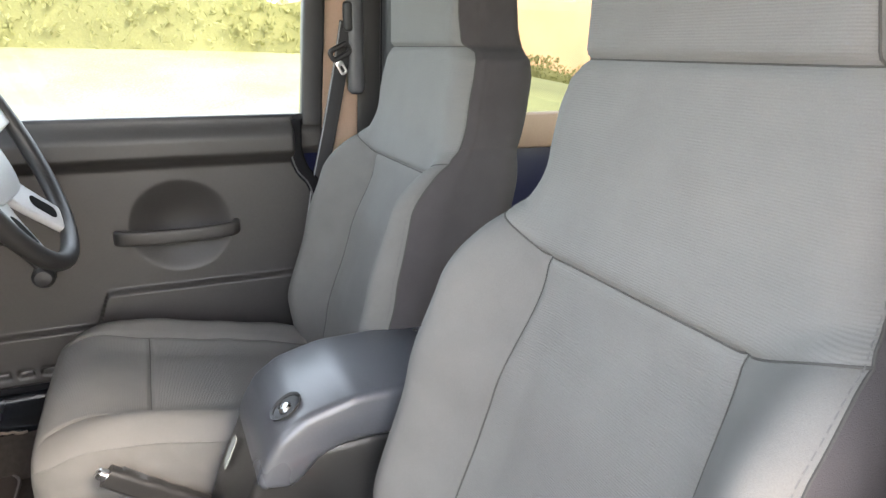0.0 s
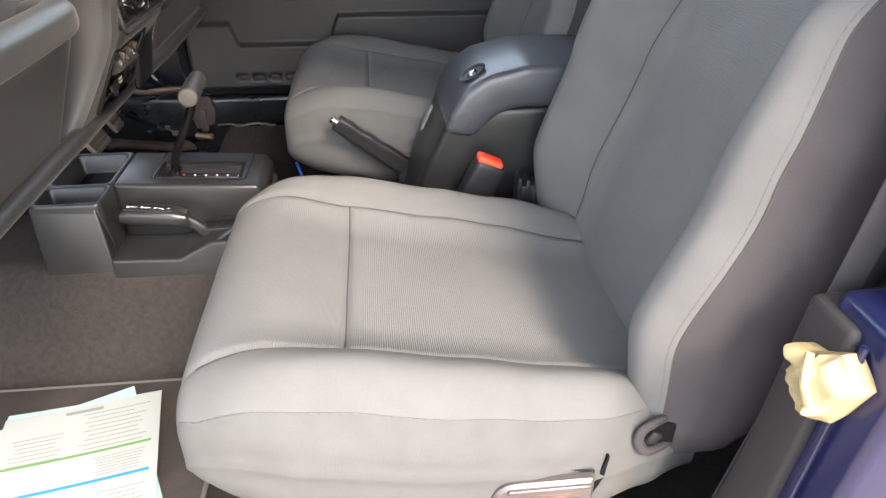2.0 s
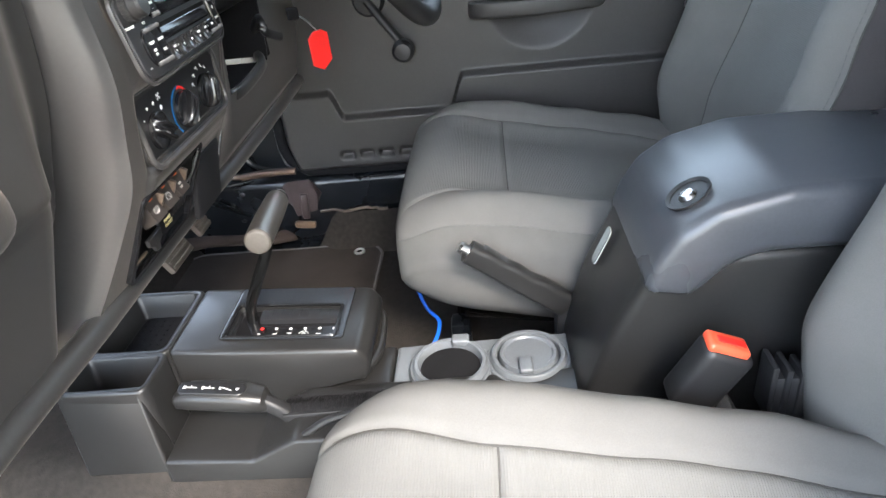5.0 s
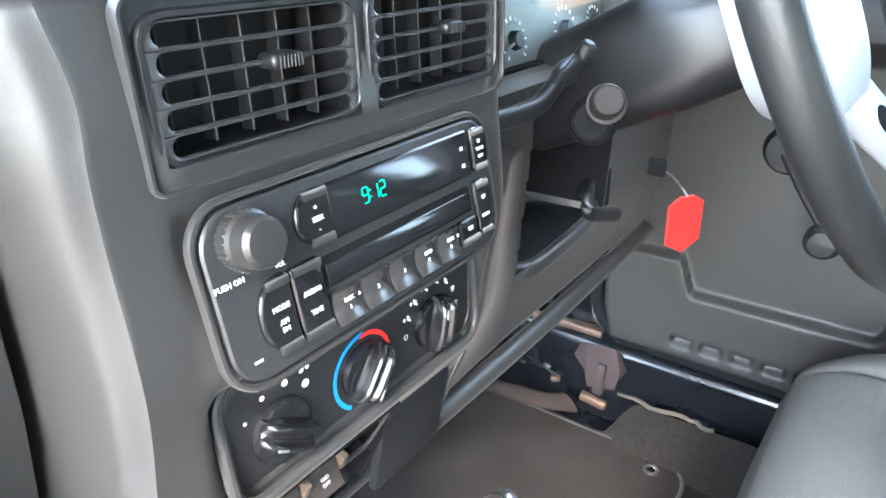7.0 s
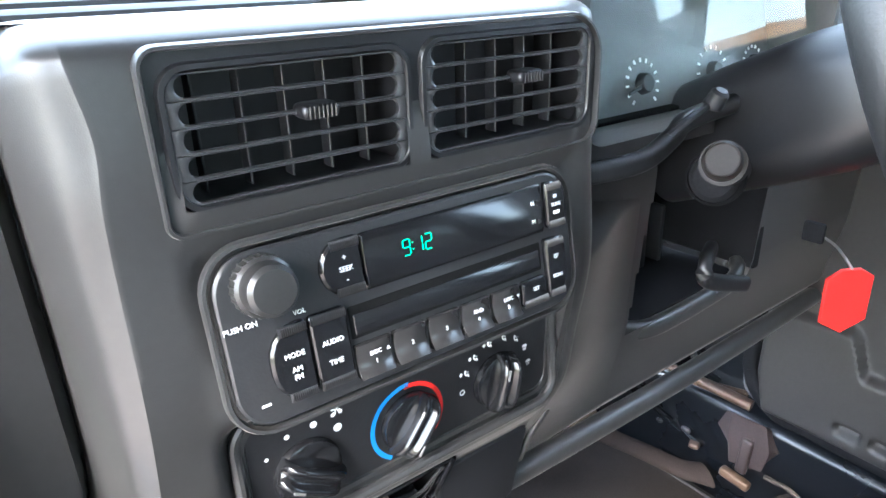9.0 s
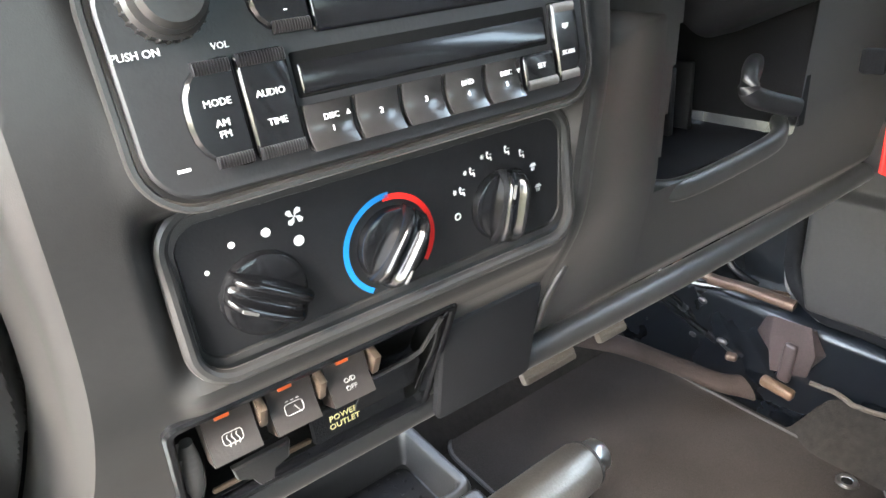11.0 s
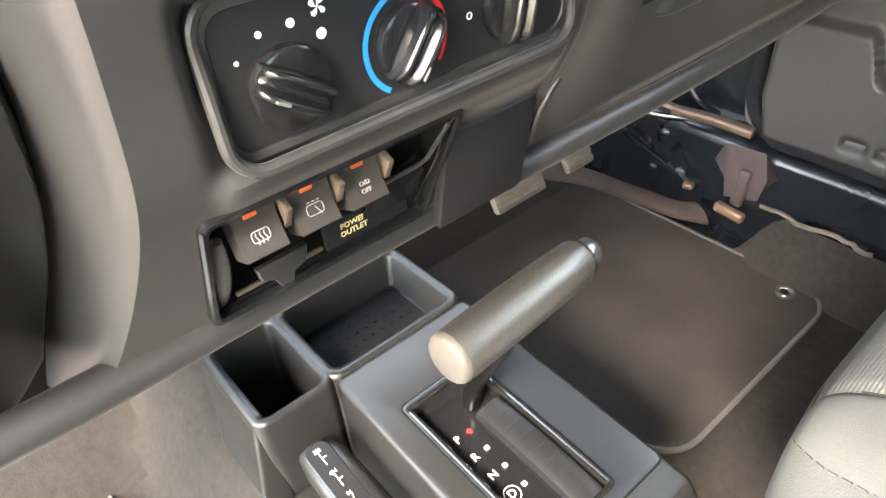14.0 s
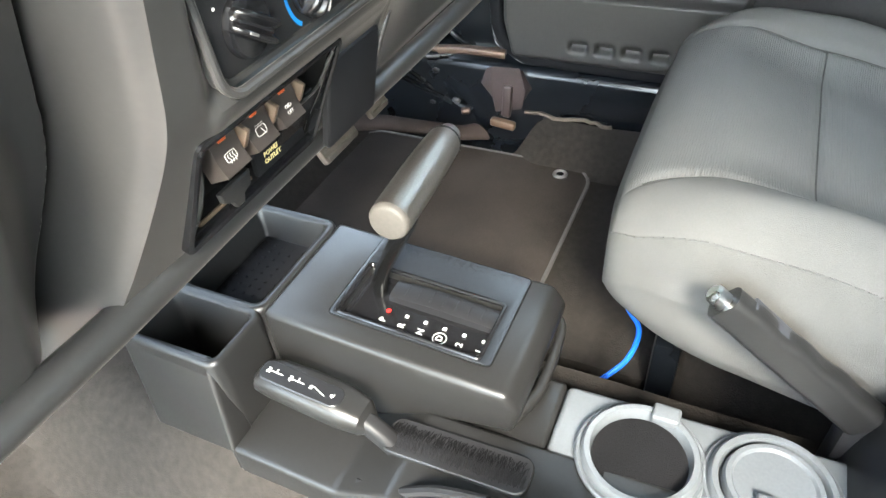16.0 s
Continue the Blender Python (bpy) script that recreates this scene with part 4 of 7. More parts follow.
def top_point(x, t):
    y = 0.048 + 0.36 * t
    z = 0.746 - 0.012 * t - 0.014 * sstep(0.062, 0.065, y) * sstep(0.100, 0.096, y) * (-0.36 < x < 0.122) - 0.014 * sstep(0.158, 0.170, y)
    return Vector((x, y, z))


sheet(bm, top_point, lin(-0.66, 0.168, 100), lin(0, 0.125, 60) + lin(0.13, 1, 80))
hpart("dash_top", bm, DASH)
bm = B()
sheet(bm, lambda x, t: Vector((x, 0.20 + 0.21 * t, 0.757 - 0.026 * t)), lin(0.16, 0.66, 40), lin(0, 1, 20))
hpart("dash_top", bm, DASH)
bm = B()
rbox(bm, (-0.119, 0.081, 0.7335), (0.476, 0.030, 0.004), 0.001)
grille = hpart("defroster_grille", bm, DEEPBLACK, "black slotted defroster grille")
for q in (0.0745, 0.0875):
    bm = B()
    rbox(bm, (-0.119, q, 0.7395), (0.474, 0.0022, 0.0045), 0.0008, 1)
    hpart("grille_bar", bm, SATIN, "", grille)
for i in range(34):
    bm = B()
    rbox(bm, (-0.350 + 0.0140 * i, 0.081, 0.7385), (0.0018, 0.030, 0.0050), 0.0006, 1)
    hpart("grille_slat", bm, SATIN, "", grille)
# passenger side panel with its padded brow and glove box
bm = B()


def pass_point(x, t):
    prof = [(0.0, 0.120, 0.392), (0.05, 0.082, 0.396), (0.08, 0.076, 0.410), (0.40, 0.030, 0.530), (0.47, 0.022, 0.560), (0.52, 0.050, 0.575), (0.58, 0.058, 0.600), (0.63, 0.030, 0.625), (0.66, 0.015, 0.64), (0.80, 0.006, 0.70), (0.90, 0.022, 0.738), (1.0, 0.055, 0.746)]
    y = table(t, [(p[0], p[1]) for p in prof])
    z = table(t, [(p[0], p[2]) for p in prof])
    flat = 0.022 - 0.09 * (z - 0.56)
    if 0.44 < t < 0.68:
        y += (flat - y) * sstep(-0.30, -0.25, x)
    y += (flank_y(min(z, 0.735)) + setback(z) + 0.002 + 0.02 * sstep(0.735, 0.746, z) - y) * sstep(-0.20, -0.145, x)
    y += 0.030 * sstep(gap_x(z) - 0.006, gap_x(z) - 0.001, x) + 0.05 * sstep(-0.60, -0.67, x)
    return Vector((x, y, z))


sheet(bm, pass_point, lin(-0.67, -0.18, 76) + lin(-0.178, -0.122, 44), lin(0, 1, 110))
hpart("passenger_panel", bm, DASH)
bm = B()
sweep(bm, smooth_path([(-0.66, 0.040, 0.580), (-0.62, -0.012, 0.586), (-0.50, -0.022, 0.588), (-0.36, -0.020, 0.586), (-0.30, -0.010, 0.583), (-0.265, 0.030, 0.575)], 8), rrect(0.034, 0.036, 0.014, 5))
hpart("grab_bar", fix(bm), DASH, "padded charcoal grab bar")
bm = B()
sweep(bm, [Vector((-0.205, 0.033 + 0.0011 * i * 4, 0.535 - 0.012 * i)) for i in range(10)], rrect(0.003, 0.002, 0.0008, 2), up=(1, 0, 0))
hpart("glove_box_gap", fix(bm), VOID)
gm = face_pose(-0.475, 0.034, 0.515, -20)
bm = B()
frame_ring(bm, rrect(0.085, 0.046, (0.006, 0.006, 0.02, 0.02), 5), rrect(0.074, 0.036, (0.005, 0.005, 0.016, 0.016), 5), 0.004, gm, 0.002)
slab(bm, rrect(0.075, 0.036, (0.005, 0.005, 0.016, 0.016), 5), 0.001, gm @ pose(0, 0, 0.001))
latch = hpart("glove_box_latch", fix(bm), DASH)
bm = B()
lathe(bm, [(0, 0), (0.010, 0), (0.010, 0.004), (0.007, 0.005), (0, 0.005)], gm @ pose(-0.022, 0.008, 0.001))
hpart("lock_barrel", fix(bm), STEEL, "", latch)
# driver's side panel
bm = B()


DRIV = [(0.385, 0.130), (0.392, 0.085), (0.41, 0.072), (0.50, 0.056), (0.62, 0.051), (0.67, 0.054), (0.70, 0.070)]


def driv_point(x, t):
    z = table(t, [(0.0, 0.385), (0.06, 0.392), (0.12, 0.41), (0.4, 0.50), (0.7, 0.62), (0.85, 0.67), (1.0, 0.70)])
    return Vector((x, table(z, DRIV), z))


sheet(bm, driv_point, lin(0.13, 0.66, 180), lin(0, 1, 110))
gone = [f for f in bm.faces if (0.256 + (f.calc_center_median().z - 0.48) * 0.10 < f.calc_center_median().x < 0.440 and 0.482 < f.calc_center_median().z < 0.648) or (0.166 < f.calc_center_median().x < 0.462 and f.calc_center_median().z > 0.656)]
bmesh.ops.delete(bm, geom=gone, context="FACES")
hpart("driver_panel", bm, DASH)
# fairing that carries the stack's face round into the driver's panel
def fairing_point(t, z):
    """Carries on level from the stack, then swings back into the driver's panel; its top edge rolls away."""
    over = max(0.0, z - 0.600)
    zz = z - over * 0.6
    x0, x1 = 0.126, 0.252 - 0.3 * over
    y0, y1 = flank_y(min(zz, 0.60)) - 0.0006, table(zz, DRIV) - 0.0012
    k = 0.25 * t + 0.75 * t * t * (3 - 2 * t)
    return Vector((x0 + (x1 - x0) * t, y0 + (y1 - y0) * k + 22 * over * over, zz))


bm = B()
sheet(bm, fairing_point, lin(0, 1, 40), lin(0.400, 0.640, 70))
hpart("fairing", fix(bm), DASH, smooth=60)
# Walls coloured near-black so the recess looks deep in shade.
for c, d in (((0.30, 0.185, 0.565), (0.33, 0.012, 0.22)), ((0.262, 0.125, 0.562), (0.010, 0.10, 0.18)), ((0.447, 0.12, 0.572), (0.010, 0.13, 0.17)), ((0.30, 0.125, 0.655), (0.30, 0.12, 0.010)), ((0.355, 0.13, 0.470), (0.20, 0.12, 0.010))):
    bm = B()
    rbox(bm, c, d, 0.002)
    hpart("recess_wall", bm, DEEPBLACK, "recess wall beside the column, near-black for its shade")
# lower trim bead along the driver's side
bm = B()
tube(bm, [(0.128, 0.066, 0.398), (0.25, 0.064, 0.397), (0.40, 0.064, 0.396), (0.62, 0.068, 0.396)], 0.010, 24, 10)
hpart("lower_bead", fix(bm), DASH)
bm = B()
tube(bm, [(-0.66, 0.080, 0.396), (-0.45, 0.076, 0.396), (-0.25, 0.076, 0.396), (-0.14, 0.076, 0.394), (-0.02, 0.086, 0.386), (0.10, 0.086, 0.386)], 0.012, 24, 10)
hpart("lower_bead", fix(bm), DASH)
# instrument hood
HX, HZ = 0.313, 0.7060
bm = B()
outer = [[Vector((HX + px * k, y, HZ + pz * k)) for px, pz in rrect(0.318, 0.124, 0.024, 6)] for y, k in ((0.032, 0.975), (0.034, 0.99), (0.040, 1.0), (0.09, 0.98), (0.13, 0.90), (0.22, 0.82))]
inner = [[Vector((HX + px * k, y, HZ + pz * k)) for px, pz in rrect(0.292, 0.099, 0.020, 6)] for y, k in ((0.120, 0.97), (0.060, 0.985), (0.058, 0.995), (0.038, 1.0), (0.032, 1.015))]
rings(bm, inner + outer, cap=False)
hood = hpart("instrument_hood", fix(bm), DASH)
bm = B()
slab(bm, rrect(0.286, 0.098, 0.018), 0.004, face_pose(HX, 0.090, HZ, 14))
face = hpart("gauge_panel", fix(bm), mat("pale_gauge_face", (0.12, 0.12, 0.12), 0.5), "", hood)
for gx, gr in ((-0.040, 0.019), (0.048, 0.021), (0.108, 0.016)):
    gmat = face_pose(HX + gx, 0.0755, HZ - 0.027, 14)
    bm = B()
    for i in range(13):
        a = radians(225 - 22.5 * i)
        rbox(bm, (0, gr * 0.90, 0.0022), (0.0016, gr * 0.16, 0.0008), 0, 1, gmat @ pose(0, 0, 0, 0, 0, math.degrees(a) - 90))
    hpart("gauge_scale", bm, WHITE, "", hood)
    bm = B()
    rbox(bm, (0, gr * 0.55, 0.006), (0.0026, gr * 1.2, 0.0014), 0.0004, 1, gmat @ pose(0, 0, 0, 0, 0, 105))
    nd = hpart("needle", bm, BLACK, "black pointer", hood)
    bm = B()
    cyl(bm, gmat @ Vector((0, 0, 0.001)), gmat @ Vector((0, 0, 0.008)), 0.008, 0.007, n=20, bev=0.001)
    hpart("needle_hub", bm, BLACK, "", hood)
bm = B()
lens_m = face_pose(HX, 0.056, HZ, 8) @ pose(0, 0, 0, 0, -5, 0)
bm.faces.new([bm.verts.new(lens_m @ Vector((px, pz, 0))) for px, pz in rrect(0.286, 0.097, 0.018)])
o = hpart("lens", bm, GLASS, "clear instrument lens", hood)
bm = B()
sweep(bm, smooth_path([(0.150, 0.022, 0.646), (0.195, 0.012, 0.648), (0.225, 0.012, 0.658), (0.250, 0.016, 0.666), (0.34, 0.022, 0.668), (0.47, 0.024, 0.666)], 8), rrect(0.011, 0.014, 0.005, 4))
hpart("hood_lip", fix(bm), SATIN)
bm = B()
cyl(bm, (0.262, 0.010, 0.672), (0.262, 0.004, 0.684), 0.007, 0.006, n=14, bev=0.002)
tube(bm, [(0.258, 0.010, 0.674), (0.235, 0.008, 0.668), (0.218, 0.010, 0.660)], 0.003, 8)
hpart("trip_knob", bm, BLACK, "black reset knob")

# ---------------------------------------------------------------- floor console
con = thing("floor_console", "grey plastic floor console with tray and gear gate", "car console", (0.02, 0.0, 0.10))
CO = con.matrix_basis.inverted()


def cpart(name, bm, material, label="", parent=None, smooth=35):
    ob = part(name, bm, material, parent or con, label, smooth)
    if parent is None:
        ob.matrix_parent_inverse = CO
    return ob


def extr(bm, poly, x0, x1, r=0.004):
    """Extrudes a side outline (y, z) from x0 to x1 with rounded edges."""
    a = [bm.verts.new((x0, y, z)) for y, z in poly]
    b = [bm.verts.new((x1, y, z)) for y, z in poly]
    n = len(poly)
    fs = [bm.faces.new(a), bm.faces.new(b[::-1])] + [bm.faces.new((a[i], b[i], b[(i + 1) % n], a[(i + 1) % n])) for i in range(n)]
    bmesh.ops.recalc_face_normals(bm, faces=fs)
    es = list({e for f in fs for e in f.edges})
    if r:
        bmesh.ops.bevel(bm, geom=es, offset=r, segments=3, affect="EDGES", profile=0.5, clamp_overlap=True)


# raised block round the gear gate
bm = B()
extr(bm, [(0.108, 0.10), (0.108, 0.262), (-0.118, 0.250), (-0.130, 0.232), (-0.125, 0.205), (-0.06, 0.19), (-0.06, 0.10)], -0.015, 0.118, 0.006)
cutter = B()
slab(cutter, rrect(0.0605, 0.1305, 0.004, 4), 0.030, Matrix.Translation((0.060, -0.022, 0.2556)) @ pose(0, 0, 0, 3.05) @ pose(-0.018, 0.002, -0.012))
cpart("gear_block", carve(bm, [cutter]), CONSOLE)
bm = B()
sweep(bm, smooth_path([(-0.012, -0.116, 0.208), (0.030, -0.131, 0.206), (0.090, -0.131, 0.206), (0.114, -0.124, 0.207), (0.121, -0.100, 0.208), (0.1215, 0.0, 0.213), (0.1215, 0.10, 0.217)], 6), rrect(0.009, 0.012, 0.004, 4))
cpart("block_skirt", fix(bm), CONSOLE)
# front tray: walls round two wells
def well(name, x0, x1, y0, y1, bottom, top, floor, wall, r):
    """A moulded open well with a rounded rim."""
    w, h = x1 - x0, y1 - y0
    at = pose((x0 + x1) / 2, (y0 + y1) / 2, 0)
    bm = B()
    rows = []
    for inset, z in ((0, bottom), (0, top - 0.005), (0.0008, top - 0.002), (0.0025, top - 0.0003), (wall * 0.5, top), (wall - 0.0015, top - 0.0006), (wall, top - 0.003), (wall + 0.003, floor + 0.008), (wall + 0.006, floor + 0.001), (wall + 0.010, floor)):
        rows.append([at @ Vector((x, y, z)) for x, y in rrect(w - 2 * inset, h - 2 * inset, max(r - inset * 0.6, 0.004), 6)])
    rings(bm, rows)
    cpart(name, fix(bm), CONSOLE, smooth=50)


well("deep_well", -0.0815, -0.012, 0.106, 0.212, 0.10, 0.2620, 0.165, 0.0080, 0.012)
well("tray", -0.018, 0.118, 0.106, 0.212, 0.10, 0.2625, 0.2290, 0.0100, 0.014)
bm = B()
slab(bm, rrect(0.100, 0.070, 0.010, 5), 0.003, pose(0.050, 0.158, 0.2290), 0.001)
for i in range(9):
    for j in range(6):
        rbox(bm, (0.010 + i * 0.010, 0.129 + j * 0.0116, 0.2324), (0.0022, 0.0022, 0.0012), 0)
cpart("rubber_mat", bm, DEEPBLACK, "black dimpled rubber insert")
# lower ledge with the transfer lever
bm = B()
extr(bm, [(0.212, 0.04), (0.212, 0.258), (0.115, 0.2625), (0.104, 0.168), (0.103, 0.04)], -0.099, -0.071, 0.004)
for v in bm.verts:
    if v.co.x < -0.085:
        v.co.x += max(0, v.co.z - 0.165) * 0.20
cpart("side_wall", bm, CONSOLE)
bm = B()
extr(bm, [(0.108, 0.06), (0.108, 0.170), (0.003, 0.166), (-0.05, 0.195), (-0.20, 0.20), (-0.34, 0.205), (-0.40, 0.21), (-0.40, 0.06)], -0.099, -0.012, 0.005)
cpart("side_ledge", bm, CONSOLE)
bm = B()
extr(bm, [(-0.06, 0.08), (-0.06, 0.185), (-0.150, 0.194), (-0.150, 0.08)], -0.014, 0.060, 0.005)
cpart("rear_ledge", bm, CONSOLE)
bm = B()
extr(bm, [(-0.151, 0.08), (-0.151, 0.194), (-0.24, 0.198), (-0.38, 0.203), (-0.38, 0.08)], -0.014, 0.058, 0.006)
cpart("cup_ledge", bm, LEDGE, "cup holder ledge tinted pale blue for sky reflection")


# ---------------------------------------------------------------- armrest box
arm = thing("armrest_box", "dark plastic armrest storage box between the seats", "console box", (0, -0.5, 0.15))
AR = arm.matrix_basis.inverted()


def apart_(name, bm, material, label="", parent=None, smooth=35):
    ob = part(name, bm, material, parent or arm, label, smooth)
    if parent is None:
        ob.matrix_parent_inverse = AR
    return ob


bm = B()
extr(bm, [(-0.360, 0.17), (-0.368, 0.22), (-0.392, 0.30), (-0.424, 0.370), (-0.44, 0.395), (-0.80, 0.395), (-0.80, 0.10), (-0.360, 0.10)], -0.085, 0.085, 0.012)
apart_("body", bm, CONSOLE)
bm = B()
extr(bm, [(-0.420, 0.358), (-0.430, 0.390), (-0.448, 0.420), (-0.480, 0.443), (-0.54, 0.458), (-0.82, 0.462), (-0.82, 0.395), (-0.53, 0.395), (-0.50, 0.385), (-0.465, 0.350)], -0.094, 0.094, 0.012)
lid = apart_("lid", bm, LID, "satin dark grey hinged lid")

# ---------------------------------------------------------------- radio
radio = thing("car_radio", "black car radio with green clock display", "car radio", (0.022, -0.002, 0.626))
RM = Matrix.Translation((-0.022, 0.002, -0.626)) @ face_pose(0.0215, -0.0025, 0.6255, 10)
RW, RH = 0.192, 0.076


def rxy(u, v):
    """Radio face place from shares of width and height, from the left top."""
    return (u - 0.5) * RW, (0.5 - v) * RH


def rbtn(name, u0, v0, u1, v1, d, r, material, label="", z=0.002, ch=0.001):
    x0, y0 = rxy(u0, v0)
    x1, y1 = rxy(u1, v1)
    bm = B()
    slab(bm, rrect(x1 - x0, y0 - y1, r, 5), d, RM @ pose((x0 + x1) / 2, (y0 + y1) / 2, z), ch)
    return part(name, fix(bm), material, radio, label)


def rtext(text, u, v, size, material=None, z=0.0042, stretch=1.0):
    x, y = rxy(u, v)
    return words("legend", text, size * 0.62, RM @ pose(x, y, z), material or WHITE, radio, stretch=stretch)


bm = B()
frame_ring(bm, rrect(RW + 0.006, RH + 0.006, 0.020, 8), rrect(RW, RH, 0.017, 8), 0.0035, RM @ pose(0, 0, -0.001), 0.002)
part("surround", fix(bm), DASH, radio)
bm = B()
slab(bm, rrect(RW - 0.003, RH - 0.003, 0.016, 8), 0.003, RM @ pose(0, 0, 0), 0.001)
part("faceplate", fix(bm), mat("grey_black_faceplate", (0.021, 0.021, 0.022), 0.42, vary=0.15, size=60, grain=0.15), radio)
bm = B()
kx, ky = rxy(0.105, 0.205)
lathe(bm, [(0.0, 0.002), (0.0122, 0.002), (0.0122, 0.009), (0.0108, 0.010), (0.0102, 0.017), (0.0085, 0.019), (0.0, 0.0193)], RM @ pose(kx, ky, 0.0), 40)
# Base lightened to stand in for the highlights on the knob's ribs.
KNOBM = mat("lightened_knob_plastic", (0.024, 0.023, 0.022), 0.36, vary=0.2, size=90)
vk = part("volume_knob", fix(bm), KNOBM, radio, "ribbed black volume knob")
for i in range(26):
    bm = B()
    rbox(bm, (0.0122, 0, 0.0058), (0.0010, 0.0011, 0.006), 0.0003, 1, RM @ pose(kx, ky, 0, 0, 0, 360 * i / 26))
    part("rib", bm, KNOBM, vk)
rbtn("seek_rocker", 0.232, 0.075, 0.333, 0.40, 0.004, (0.002, 0.012, 0.012, 0.002), GLOSS)
rbtn("display", 0.338, 0.080, 0.893, 0.415, 0.0026, 0.0015, GLOSS, "glossy dark display window")
rbtn("tune_rocker", 0.900, 0.080, 0.968, 0.400, 0.0045, (0.009, 0.001, 0.002, 0.006), GLOSS)
rbtn("disc_slot", 0.280, 0.470, 0.876, 0.680, 0.0012, 0.001, VOID, "dark disc slot", 0.0022)
rbtn("slot_flap", 0.290, 0.520, 0.870, 0.665, 0.0010, 0.001, GLOSS, "", 0.0028)
rbtn("mode_rocker", 0.088, 0.445, 0.180, 0.885, 0.004, (0.002, 0.014, 0.014, 0.002), GLOSS)
rbtn("audio_rocker", 0.185, 0.445, 0.273, 0.885, 0.004, 0.002, GLOSS)
rbtn("eject_rocker", 0.882, 0.465, 0.955, 0.890, 0.0045, (0.006, 0.001, 0.002, 0.012), GLOSS)


def preset(u0):
    """A push button whose face dips in the middle."""
    x0, y0 = rxy(u0, 0.705)
    x1, y1 = rxy(u0 + 0.091, 0.905)
    bm = B()
    rows = []
    for t in lin(0, 1, 9):
        y = y1 + (y0 - y1) * t
        z = 0.0050 + 0.0030 * (2 * t - 1) ** 2 * (1.0 if t < 0.5 else 0.55)
        rows.append([RM @ Vector((x0 + (x1 - x0) * q, y, zz)) for q, zz in ((0, 0.002), (0.0, z - 0.0006), (0.05, z), (0.95, z), (1, z - 0.0006), (1, 0.002))])
    rings(bm, rows)
    # Lighter base paints the bright reflections in the buttons' dips.
    part("preset_button", fix(bm), mat("lightened_button_plastic", (0.030, 0.028, 0.027), 0.20, vary=0.1), radio)


for k in range(5):
    preset(0.281 + 0.1008 * k)
rbtn("set_button", 0.787, 0.705, 0.876, 0.890, 0.004, 0.002, GLOSS)
# ribbed grips at the rockers' ends
for u0, u1, v in ((0.262, 0.330, 0.105), (0.262, 0.330, 0.372), (0.115, 0.176, 0.480), (0.115, 0.176, 0.852), (0.188, 0.270, 0.475), (0.188, 0.270, 0.858), (0.903, 0.955, 0.115), (0.903, 0.960, 0.372), (0.886, 0.945, 0.498), (0.886, 0.940, 0.855), (0.790, 0.873, 0.865)):
    x0, y = rxy(u0, v)
    x1, _ = rxy(u1, v)
    bm = B()
    n = int((x1 - x0) / 0.0009)
    rows = []
    for i in range(2 * n + 1):
        x, top = x0 + (x1 - x0) * i / (2 * n), 0.0074 if i % 2 else 0.0066
        rows.append([RM @ Vector((x, y + q, zz)) for q, zz in ((-0.0021, 0.0050), (-0.0019, top - 0.0006), (-0.0012, top), (0.0012, top), (0.0019, top - 0.0006), (0.0021, 0.0050))])
    rings(bm, rows)
    fix(bm)
    part("grip", bm, SATIN, radio)
rtext("PUSH ON", 0.045, 0.395, 0.0052)
rtext("VOL", 0.172, 0.405, 0.0046)
rtext("+", 0.290, 0.180, 0.006, z=0.0064)
rtext("SEEK", 0.291, 0.245, 0.0050, z=0.0064)
rtext("-", 0.290, 0.305, 0.006, z=0.0064)
rtext("MODE", 0.140, 0.618, 0.0050, z=0.0064)
rtext("AM", 0.140, 0.700, 0.0050, z=0.0064)
rtext("FM", 0.140, 0.745, 0.0050, z=0.0064)
rtext("AUDIO", 0.230, 0.620, 0.0050, z=0.0064)
rtext("TIME", 0.230, 0.740, 0.0050, z=0.0064)
SEGS = {"9": "abcdfg", "1": "bc", "2": "abdeg"}
PLACE = {"a": (0, 1, 1), "b": (0.5, 0.5, 0), "c": (0.5, -0.5, 0), "d": (0, -1, 1), "e": (-0.5, -0.5, 0), "f": (-0.5, 0.5, 0), "g": (0, 0, 1)}
for k, ch in enumerate("912"):
    x, y = rxy(0.454 + 0.027 * k + (0.008 if k else 0), 0.235)
    for sname in SEGS[ch]:
        px, py, flat = PLACE[sname]
        bm = B()
        rbox(bm, (x + px * 0.0036, y + py * 0.0036, 0.0049), (0.0028, 0.0005, 0.0003) if flat else (0.0005, 0.0029, 0.0003), 0, 1, RM)
        part("clock_segment", bm, GREEN_LED, radio)
for q in (-0.0015, 0.0015):
    x, y = rxy(0.4715, 0.235)
    bm = B()
    rbox(bm, (x, y + q, 0.0049), (0.0006, 0.0006, 0.0003), 0, 1, RM)
    part("clock_colon", bm, GREEN_LED, radio)
rtext("H", 0.855, 0.200, 0.0050, z=0.0048)
rtext("M", 0.855, 0.325, 0.0050, z=0.0048)
for v in (0.205, 0.330):
    x, y = rxy(0.873, v)
    bm = B()
    cyl(bm, RM @ Vector((x, y, 0.004)), RM @ Vector((x, y, 0.0056)), 0.0012, n=12)
    part("pin_button", bm, SATIN, radio)
rtext("FF", 0.930, 0.185, 0.0042, z=0.0068)
rtext("TUNE", 0.930, 0.240, 0.0042, z=0.0068)
rtext("RW", 0.930, 0.295, 0.0042, z=0.0068)
rtext("EJT", 0.914, 0.595, 0.0042, z=0.0068)
rtext("SCAN", 0.914, 0.735, 0.0042, z=0.0068)
